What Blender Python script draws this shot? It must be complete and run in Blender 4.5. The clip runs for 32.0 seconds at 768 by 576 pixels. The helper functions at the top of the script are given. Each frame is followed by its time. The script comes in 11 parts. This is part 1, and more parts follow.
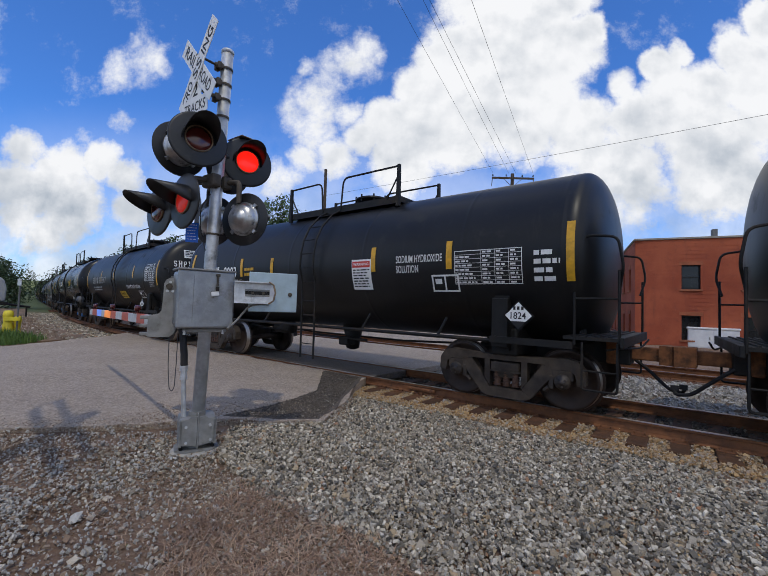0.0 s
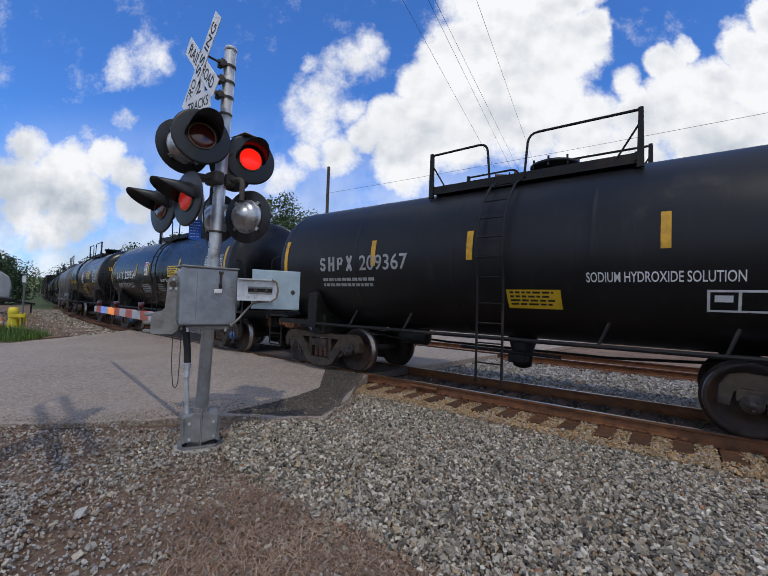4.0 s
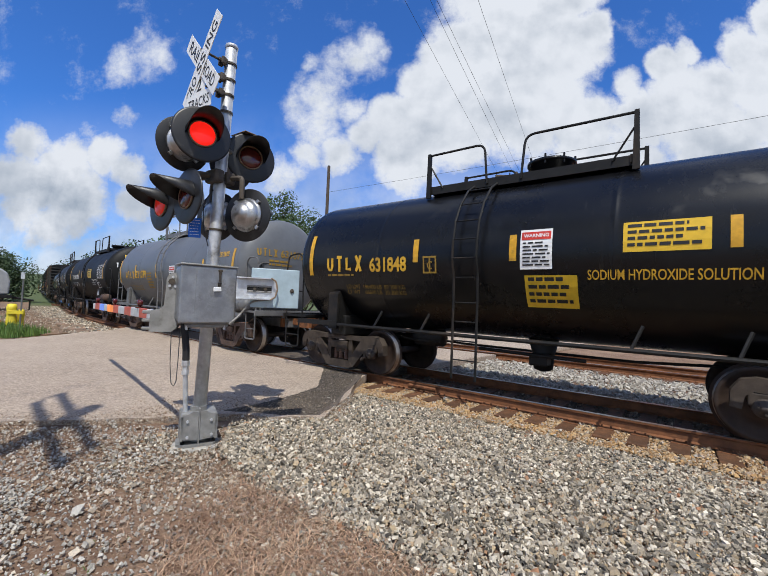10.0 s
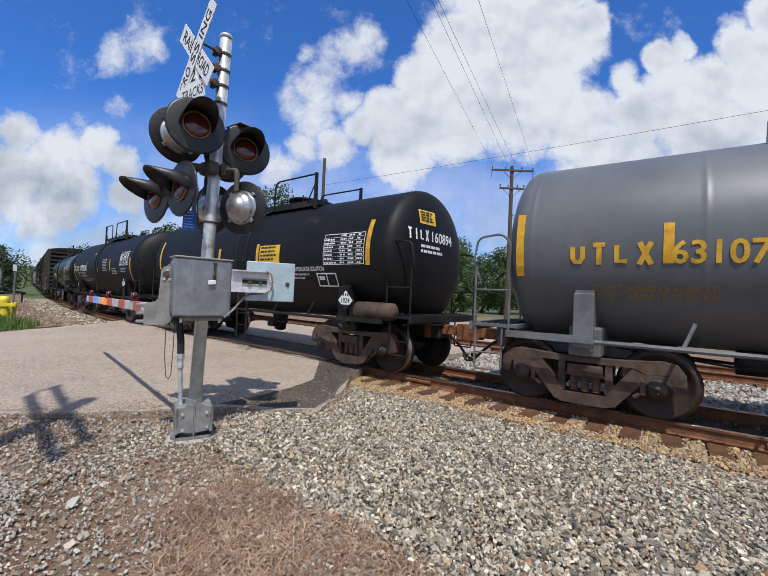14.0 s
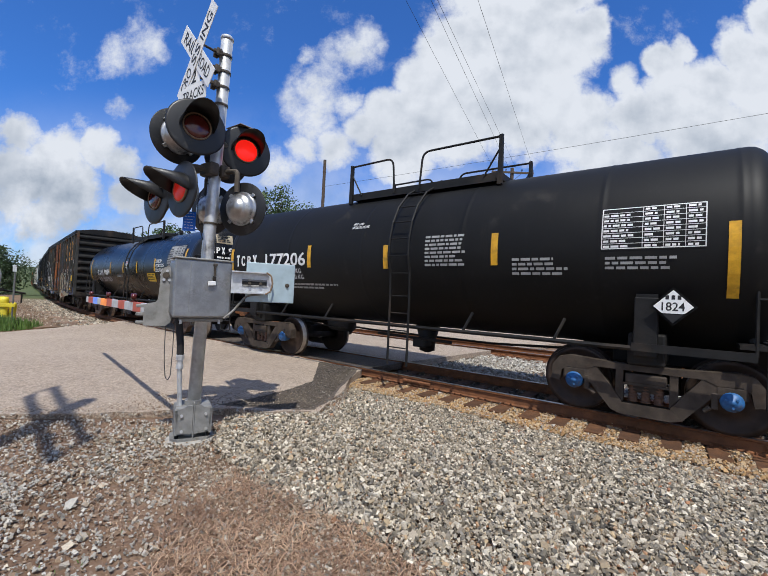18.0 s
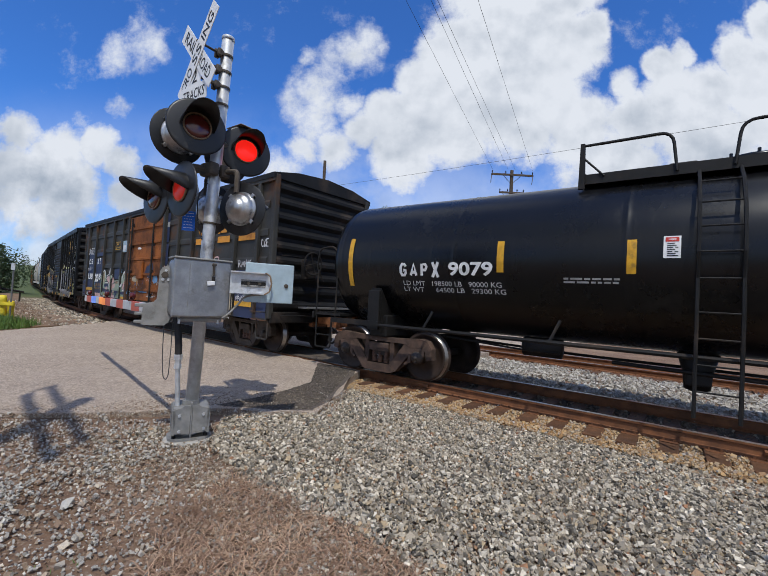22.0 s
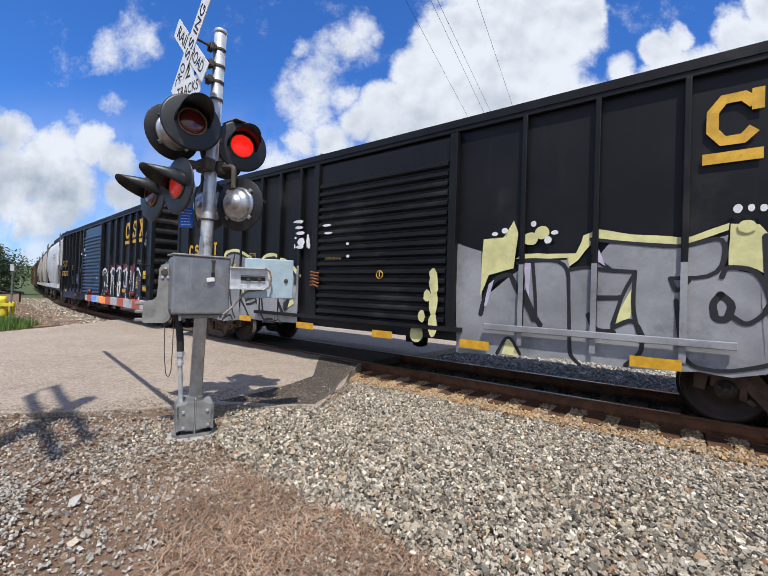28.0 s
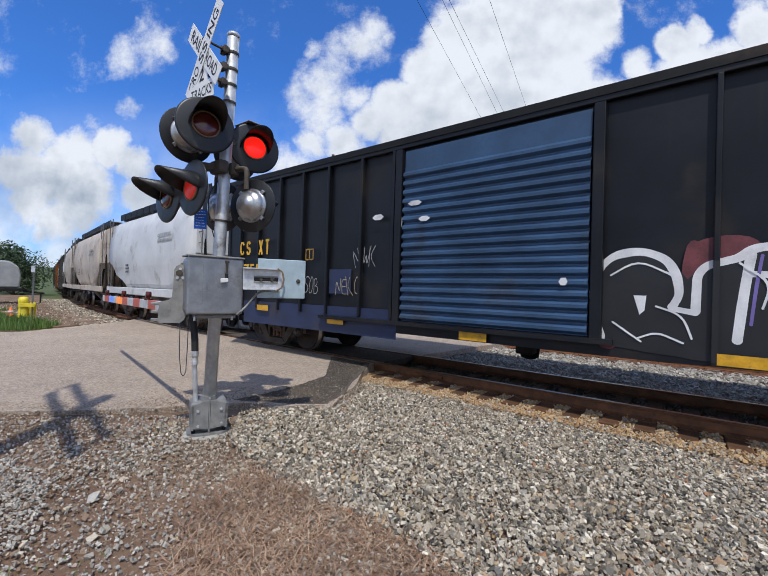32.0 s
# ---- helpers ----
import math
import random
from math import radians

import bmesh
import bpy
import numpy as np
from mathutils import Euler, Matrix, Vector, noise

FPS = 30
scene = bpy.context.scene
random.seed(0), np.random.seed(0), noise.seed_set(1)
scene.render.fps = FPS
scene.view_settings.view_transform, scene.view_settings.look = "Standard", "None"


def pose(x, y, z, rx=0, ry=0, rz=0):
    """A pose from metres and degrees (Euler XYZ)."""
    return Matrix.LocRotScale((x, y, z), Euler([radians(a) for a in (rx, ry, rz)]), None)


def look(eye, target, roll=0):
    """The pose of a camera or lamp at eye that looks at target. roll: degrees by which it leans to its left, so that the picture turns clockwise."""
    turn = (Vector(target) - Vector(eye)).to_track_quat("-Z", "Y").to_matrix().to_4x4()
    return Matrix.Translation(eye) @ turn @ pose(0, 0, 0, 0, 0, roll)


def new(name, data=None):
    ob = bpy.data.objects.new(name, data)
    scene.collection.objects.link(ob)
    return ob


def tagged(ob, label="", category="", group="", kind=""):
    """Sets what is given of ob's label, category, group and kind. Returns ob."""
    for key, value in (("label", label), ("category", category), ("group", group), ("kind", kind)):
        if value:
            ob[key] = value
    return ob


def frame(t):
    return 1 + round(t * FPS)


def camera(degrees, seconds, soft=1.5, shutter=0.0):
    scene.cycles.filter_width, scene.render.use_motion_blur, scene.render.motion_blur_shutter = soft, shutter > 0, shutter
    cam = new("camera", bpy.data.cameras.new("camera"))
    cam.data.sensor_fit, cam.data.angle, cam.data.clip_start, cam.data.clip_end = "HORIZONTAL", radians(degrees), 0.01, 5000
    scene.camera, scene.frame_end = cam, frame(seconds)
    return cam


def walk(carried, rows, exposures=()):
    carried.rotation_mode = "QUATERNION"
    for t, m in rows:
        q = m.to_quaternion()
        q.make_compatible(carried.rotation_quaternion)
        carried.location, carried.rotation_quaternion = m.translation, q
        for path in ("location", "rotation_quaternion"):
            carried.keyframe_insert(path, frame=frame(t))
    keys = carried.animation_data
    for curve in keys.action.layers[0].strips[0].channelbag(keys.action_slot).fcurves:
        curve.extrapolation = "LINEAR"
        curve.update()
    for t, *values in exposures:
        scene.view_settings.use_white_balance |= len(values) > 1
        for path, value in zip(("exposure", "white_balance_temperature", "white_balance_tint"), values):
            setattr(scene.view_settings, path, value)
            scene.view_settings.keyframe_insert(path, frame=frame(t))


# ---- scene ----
# The lens and the hand-held camera: it stands in one place and only turns a little.
cam = camera(87.0, 32.0, soft=1.0)
EYE = (0.0, 0.0, 1.487)


def aim(yaw, pitch, roll):
    return pose(*EYE, 90 + pitch, 0, yaw) @ pose(0, 0, 0, 0, 0, roll)


PATH = [
    (0, aim(0.86, 2.49, 1.75)),
    (0.5, aim(0.93, 2.47, 1.93)),
    (1, aim(0.85, 2.31, 1.92)),
    (1.5, aim(0.68, 2.13, 1.70)),
    (2, aim(0.66, 2.03, 1.58)),
    (2.5, aim(0.80, 2.06, 1.57)),
    (3, aim(1.09, 2.10, 1.68)),
    (3.5, aim(1.26, 2.11, 1.88)),
    (5.5, aim(1.00, 2.34, 2.02)),
    (6, aim(1.01, 2.34, 2.20)),
    (6.5, aim(1.07, 2.33, 2.29)),
    (7, aim(1.08, 2.24, 2.35)),
    (7.5, aim(1.20, 2.10, 2.31)),
    (8, aim(1.33, 1.96, 2.22)),
    (8.5, aim(1.49, 1.84, 2.22)),
    (9, aim(1.53, 1.93, 2.36)),
    (9.5, aim(1.37, 2.05, 2.45)),
    (10, aim(1.12, 2.09, 2.36)),
    (10.5, aim(0.89, 2.01, 2.31)),
    (11, aim(0.64, 1.85, 2.34)),
    (11.5, aim(0.31, 1.81, 2.29)),
    (12, aim(-0.03, 1.73, 2.26)),
    (12.5, aim(-0.20, 1.74, 2.18)),
    (13, aim(-0.00, 1.69, 2.06)),
    (13.5, aim(0.33, 1.49, 2.22)),
    (14, aim(0.46, 1.22, 2.55)),
    (14.5, aim(0.37, 1.17, 2.65)),
    (16.5, aim(0.31, 1.29, 2.84)),
    (17, aim(0.30, 1.38, 2.86)),
    (17.5, aim(0.36, 1.40, 2.79)),
    (18, aim(0.45, 1.44, 2.72)),
    (18.5, aim(0.54, 1.43, 2.80)),
    (19, aim(0.43, 1.37, 3.07)),
    (19.5, aim(0.33, 1.21, 3.06)),
    (20, aim(0.33, 1.17, 2.89)),
    (20.5, aim(0.27, 1.22, 2.78)),
    (21, aim(0.38, 1.34, 2.83)),
    (21.5, aim(0.45, 1.50, 2.99)),
    (22, aim(0.32, 1.62, 3.15)),
    (22.5, aim(0.18, 1.62, 3.25)),
    (23, aim(0.06, 1.29, 3.23)),
    (23.5, aim(0.02, 0.71, 3.10)),
    (24, aim(0.01, -0.16, 2.79)),
    (24.5, aim(-0.02, -0.93, 2.45)),
    (25, aim(-0.41, -1.15, 2.38)),
    (25.5, aim(-0.88, -0.85, 2.33)),
    (27.5, aim(-0.16, 0.51, 1.89)),
    (28, aim(0.26, 0.58, 1.87)),
    (28.5, aim(0.99, 0.57, 1.85)),
    (29, aim(1.69, 0.46, 1.84)),
    (29.5, aim(1.92, 0.35, 1.83)),
    (30, aim(1.92, 0.28, 1.80)),
    (30.5, aim(1.99, 0.35, 1.75)),
    (31, aim(2.07, 0.35, 1.84)),
    (31.5, aim(1.98, 0.47, 1.89)),
    (32, aim(1.92, 0.53, 1.74)),
]
EXPOSURE = [(0, 0.10, 6500, 10), (8.2, 0.14, 6500, 10), (9.8, -0.10, 6150, 10), (12, -0.13, 6100, 10), (22, -0.13, 6100, 10), (24, 0.0, 6100, 10), (32, 0.0, 6100, 10)]
walk(cam, PATH, EXPOSURE)

# ---- light: the sun behind the camera, blue sky with large cumulus ----
SUN_ELEV, SUN_AZ = radians(60), radians(174)   # azimuth clockwise from +y
SUN_DIR = Vector((math.sin(SUN_AZ) * math.cos(SUN_ELEV), math.cos(SUN_AZ) * math.cos(SUN_ELEV), math.sin(SUN_ELEV)))
sun = new("sun", bpy.data.lights.new("sun", "SUN"))
sun.data.energy, sun.data.angle, sun.data.color = 4.7, radians(0.53), (1.0, 0.94, 0.83)
sun.matrix_world = look(SUN_DIR * 60, (0, 0, 0))


class Nodes:
    """Short hand for wiring a node tree."""

    def __init__(self, tree):
        self.tree = tree

    def add(self, kind, **values):
        node = self.tree.nodes.new(kind)
        for key, value in values.items():
            if key.startswith("i_"):
                node.inputs[key[2:].replace("_", " ")].default_value = value
        return node

    def link(self, a, b):
        self.tree.links.new(a, b)

    def math(self, op, a, b=None, c=None, clamp=False):
        node = self.tree.nodes.new("ShaderNodeMath")
        node.operation, node.use_clamp = op, clamp
        for n, v in enumerate((a, b, c)):
            if v is None:
                continue
            if isinstance(v, (int, float)):
                node.inputs[n].default_value = v
            else:
                self.link(v, node.inputs[n])
        return node.outputs[0]

    def mix(self, fac, a, b, blend="MIX"):
        node = self.tree.nodes.new("ShaderNodeMix")
        node.data_type, node.blend_type = "RGBA", blend
        for socket, v in ((node.inputs[0], fac), (node.inputs[6], a), (node.inputs[7], b)):
            if isinstance(v, (int, float)):
                socket.default_value = v
            elif isinstance(v, tuple):
                socket.default_value = (*v, 1) if len(v) == 3 else v
            else:
                self.link(v, socket)
        return node.outputs[2]

    def noise(self, vector, scale, detail=4, rough=0.55, lac=2.0, dist=0.0):
        node = self.tree.nodes.new("ShaderNodeTexNoise")
        node.inputs["Scale"].default_value, node.inputs["Detail"].default_value = scale, detail
        node.inputs["Roughness"].default_value, node.inputs["Lacunarity"].default_value = rough, lac
        node.inputs["Distortion"].default_value = dist
        if vector is not None:
            self.link(vector, node.inputs["Vector"])
        return node.outputs["Fac"]

    def ramp(self, fac, stops):
        node = self.tree.nodes.new("ShaderNodeValToRGB")
        elements = node.color_ramp.elements
        while len(elements) < len(stops):
            elements.new(0.5)
        for e, (p, c) in zip(elements, stops):
            e.position, e.color = p, (c, c, c, 1) if isinstance(c, (int, float)) else (*c, 1)
        self.link(fac, node.inputs[0])
        return node.outputs[0]

    def remap(self, v, a, b, c=0.0, d=1.0, smooth=True):
        node = self.tree.nodes.new("ShaderNodeMapRange")
        node.interpolation_type = "SMOOTHSTEP" if smooth else "LINEAR"
        for n, x in enumerate((a, b, c, d), 1):
            node.inputs[n].default_value = x
        self.link(v, node.inputs[0])
        return node.outputs[0]


world = bpy.data.worlds.new("sky")
scene.world = world
world.use_nodes = True
world.node_tree.nodes.clear()
W = Nodes(world.node_tree)
sky = W.add("ShaderNodeTexSky")
sky.sky_type, sky.sun_disc = "NISHITA", False
sky.sun_elevation, sky.sun_rotation = SUN_ELEV, SUN_AZ
sky.altitude, sky.air_density, sky.dust_density, sky.ozone_density = 100, 1.0, 0.6, 1.6
coord = W.add("ShaderNodeTexCoord")
sep = W.add("ShaderNodeSeparateXYZ")
W.link(coord.outputs["Generated"], sep.inputs[0])
X, Y, Z = sep.outputs
depth = W.math("MAXIMUM", W.math("ABSOLUTE", Y), 0.12)
uu, vv = W.math("DIVIDE", X, depth), W.math("DIVIDE", Z, depth)
flat = W.add("ShaderNodeCombineXYZ")
W.link(uu, flat.inputs[0]), W.link(vv, flat.inputs[1])
P2 = flat.outputs[0]
# billows: the plane of the sky is warped by noise before the masses are laid on it
def shifted(dx, dy):
    node = W.add("ShaderNodeVectorMath")
    node.operation = "ADD"
    W.link(P2, node.inputs[0])
    node.inputs[1].default_value = (dx, dy, 0)
    return node.outputs[0]


warp1 = W.math("SUBTRACT", W.noise(P2, 4.5, 5, 0.6), 0.5)
warp2 = W.math("SUBTRACT", W.noise(shifted(7.3, 2.1), 4.5, 5, 0.6), 0.5)
wu, wv = W.math("ADD", uu, W.math("MULTIPLY", warp1, 0.14)), W.math("ADD", vv, W.math("MULTIPLY", warp2, 0.14))
# cumulus masses: centre across, centre up, radius, weight
TOWER = [(0.29, 0.68, 0.21, 1), (0.17, 0.61, 0.15, 1), (0.08, 0.54, 0.11, 1), (-0.02, 0.46, 0.09, 0.9), (0.39, 0.67, 0.135, 1), (0.12, 0.46, 0.15, 1), (0.30, 0.52, 0.195, 1), (0.46, 0.72, 0.06, 0.9),
         (-0.08, 0.42, 0.07, 0.8), (0.23, 0.81, 0.165, 1), (0.38, 0.82, 0.127, 1), (0.49, 0.65, 0.045, 0.6), (0.02, 0.37, 0.11, 0.9)]
FLANK = [(0.87, 0.66, 0.09, 1), (0.78, 0.57, 0.095, 0.9), (0.66, 0.62, 0.065, 0.9), (0.71, 0.66, 0.04, 0.6), (0.56, 0.57, 0.055, 0.7), (0.93, 0.74, 0.075, 1), (0.94, 0.57, 0.19, 1), (0.72, 0.50, 0.155, 1),
         (0.60, 0.48, 0.105, 0.9), (0.47, 0.44, 0.13, 0.8), (0.81, 0.39, 0.195, 0.9), (0.56, 0.34, 0.18, 0.7), (1.06, 0.46, 0.20, 1)]
WISPS = [(-0.08, 0.66, 0.06, 0.44), (-0.11, 0.61, 0.07, 0.46), (-0.17, 0.58, 0.07, 0.42), (-0.22, 0.59, 0.035, 0.4), (-0.19, 0.52, 0.08, 0.44), (-0.25, 0.48, 0.06, 0.40), (-0.20, 0.43, 0.07, 0.44),
         (-0.13, 0.48, 0.05, 0.45), (-0.24, 0.36, 0.055, 0.6), (-0.15, 0.37, 0.07, 0.6), (-0.29, 0.31, 0.07, 0.5)]
PUFFS = [(-0.65, 0.61, 0.08, 0.42), (-0.71, 0.58, 0.06, 0.36), (-0.61, 0.59, 0.04, 0.4), (-0.69, 0.44, 0.05, 0.34), (-0.79, 0.41, 0.045, 0.32), (-0.95, 0.38, 0.07, 0.7), (-0.88, 0.36, 0.05, 0.6), (-0.86, 0.29, 0.125, 0.85),
         (-0.96, 0.28, 0.095, 0.8), (-0.74, 0.33, 0.08, 0.85), (-0.67, 0.30, 0.07, 0.75), (-0.80, 0.22, 0.113, 0.7), (-0.94, 0.20, 0.086, 0.65), (-0.66, 0.22, 0.06, 0.6), (-0.57, 0.25, 0.06, 0.5), (-0.87, 0.15, 0.10, 0.6)]
MASSES = TOWER + FLANK + WISPS + PUFFS
total = None
for mu, mv, mr, mw in MASSES:
    du, dv = W.math("SUBTRACT", wu, mu), W.math("SUBTRACT", wv, mv)
    d2 = W.math("ADD", W.math("MULTIPLY", du, du), W.math("MULTIPLY", dv, dv))
    bump_ = W.math("MULTIPLY", W.math("SUBTRACT", 1.0, W.math("DIVIDE", d2, mr * mr), clamp=True), mw)
    total = bump_ if total is None else W.math("MAXIMUM", total, bump_)
# a pale, ragged bank along the horizon
low = W.remap(vv, 0.05, 0.52, 1.0, 0.0)
ragged_edge = W.noise(P2, 3.6, 9, 0.62)
bank = W.math("MULTIPLY", low, W.remap(ragged_edge, 0.27, 0.56))
fine = W.math("SUBTRACT", W.noise(P2, 8.0, 12, 0.70), 0.5)
body = W.math("ADD", total, W.math("MULTIPLY", fine, 1.35))
mask = W.math("MAXIMUM", W.remap(body, 0.03, 0.58), W.math("MULTIPLY", bank, 0.8), clamp=True)
# the same broken cumulus goes on overhead and behind
over = W.math("MAXIMUM", W.remap(vv, 0.95, 1.5), W.remap(Y, 0.05, -0.2))
loose = W.remap(W.noise(coord.outputs["Generated"], 2.6, 8, 0.6), 0.44, 0.62)
mask = W.math("MAXIMUM", mask, W.math("MULTIPLY", over, loose), clamp=True)
# relief of the billows, lit from above; grey undersides and hollows
relief_a = W.noise(P2, 6.0, 6, 0.5)
relief_b = W.noise(shifted(-0.010, 0.030), 6.0, 6, 0.5)
emboss = W.math("MULTIPLY", W.math("SUBTRACT", relief_a, relief_b), 1.5)
thick = W.remap(body, 0.35, 0.95)
under = W.math("MULTIPLY", W.remap(vv, 0.62, 0.15), W.remap(W.noise(shifted(3.1, 0.4), 3.4, 7, 0.6), 0.34, 0.58))
grey = W.math("ADD", W.math("MULTIPLY", under, 0.62), W.math("MULTIPLY", W.math("MULTIPLY", thick, W.remap(relief_b, 0.40, 0.68)), 0.30))
grey = W.math("SUBTRACT", grey, emboss, clamp=True)
cloud = W.mix(grey, (0.86, 0.87, 0.89), (0.33, 0.39, 0.47))
blue = W.add("ShaderNodeVectorMath")
blue.operation = "MULTIPLY"
W.link(sky.outputs[0], blue.inputs[0])
blue.inputs[1].default_value = (0.051, 0.101, 0.178)
both = W.mix(mask, blue.outputs[0], cloud)
back = W.add("ShaderNodeBackground")
W.link(both, back.inputs["Color"])
back.inputs["Strength"].default_value = 1.0
out = W.add("ShaderNodeOutputWorld")
W.link(back.outputs[0], out.inputs[0])

# ---- materials ----
def material(name, colour, rough=0.6, metal=0.0, vary=0.25, scale=3.0, dirt=None, dirt_amount=0.0, dirt_scale=1.2, bump=0.0, bump_scale=40.0,
             streak=0.0, per_object=0.0, emit=0.0, coat=0.0, stretch=None, spec=0.5):
    """A painted, mineral or metal surface: two scales of tone, stains, fine relief; coordinates in metres."""
    mat = bpy.data.materials.new(name)
    mat.use_nodes = True
    tree = mat.node_tree
    tree.nodes.clear()
    n = Nodes(tree)
    bsdf, output, place = n.add("ShaderNodeBsdfPrincipled"), n.add("ShaderNodeOutputMaterial"), n.add("ShaderNodeTexCoord")
    n.link(bsdf.outputs[0], output.inputs[0])
    vec = place.outputs["Object"]
    if stretch:
        m = n.add("ShaderNodeMapping")
        m.inputs["Scale"].default_value = stretch
        n.link(vec, m.inputs["Vector"])
        vec = m.outputs[0]
    tone = n.noise(vec, scale, 5, 0.6)
    fine = n.noise(vec, scale * 14, 3, 0.6)
    lo, hi = tuple(c * (1 - vary) for c in colour), tuple(min(1, c * (1 + vary)) for c in colour)
    col = n.mix(n.remap(tone, 0.3, 0.7), lo, hi)
    col = n.mix(n.math("MULTIPLY", n.remap(fine, 0.45, 0.75), min(0.6, vary)), col, tuple(c * 0.6 for c in colour))
    if per_object:
        info = n.add("ShaderNodeObjectInfo")
        col = n.mix(n.math("MULTIPLY", info.outputs["Random"], per_object), col, tuple(c * 0.35 for c in colour))
    wear = None
    if dirt:
        wear = n.remap(n.noise(vec, dirt_scale, 7, 0.65), 0.62 - 0.3 * dirt_amount, 0.80 - 0.25 * dirt_amount)
        if streak:
            m2 = n.add("ShaderNodeMapping")
            m2.inputs["Scale"].default_value = (6.0, 6.0, 0.35)
            n.link(place.outputs["Object"], m2.inputs["Vector"])
            runs = n.remap(n.noise(m2.outputs[0], 1.6, 5, 0.6), 0.55, 0.8)
            wear = n.math("MAXIMUM", wear, n.math("MULTIPLY", runs, streak), clamp=True)
        col = n.mix(n.math("MULTIPLY", wear, 0.85), col, dirt)
    n.link(col, bsdf.inputs["Base Color"])
    r = n.math("ADD", rough - 0.08, n.math("MULTIPLY", tone, 0.16))
    if wear is not None:
        r = n.math("ADD", r, n.math("MULTIPLY", wear, 0.25), clamp=True)
    n.link(r, bsdf.inputs["Roughness"])
    bsdf.inputs["Metallic"].default_value = metal
    bsdf.inputs["Specular IOR Level"].default_value = spec
    bsdf.inputs["Coat Weight"].default_value = coat
    bsdf.inputs["Coat Roughness"].default_value = 0.12
    if emit:
        n.link(col, bsdf.inputs["Emission Color"])
        bsdf.inputs["Emission Strength"].default_value = emit
    if bump:
        b = n.add("ShaderNodeBump")
        b.inputs["Strength"].default_value, b.inputs["Distance"].default_value = min(1.0, bump), 0.01
        n.link(n.noise(vec, bump_scale, 6, 0.65), b.inputs["Height"])
        n.link(b.outputs[0], bsdf.inputs["Normal"])
    return mat


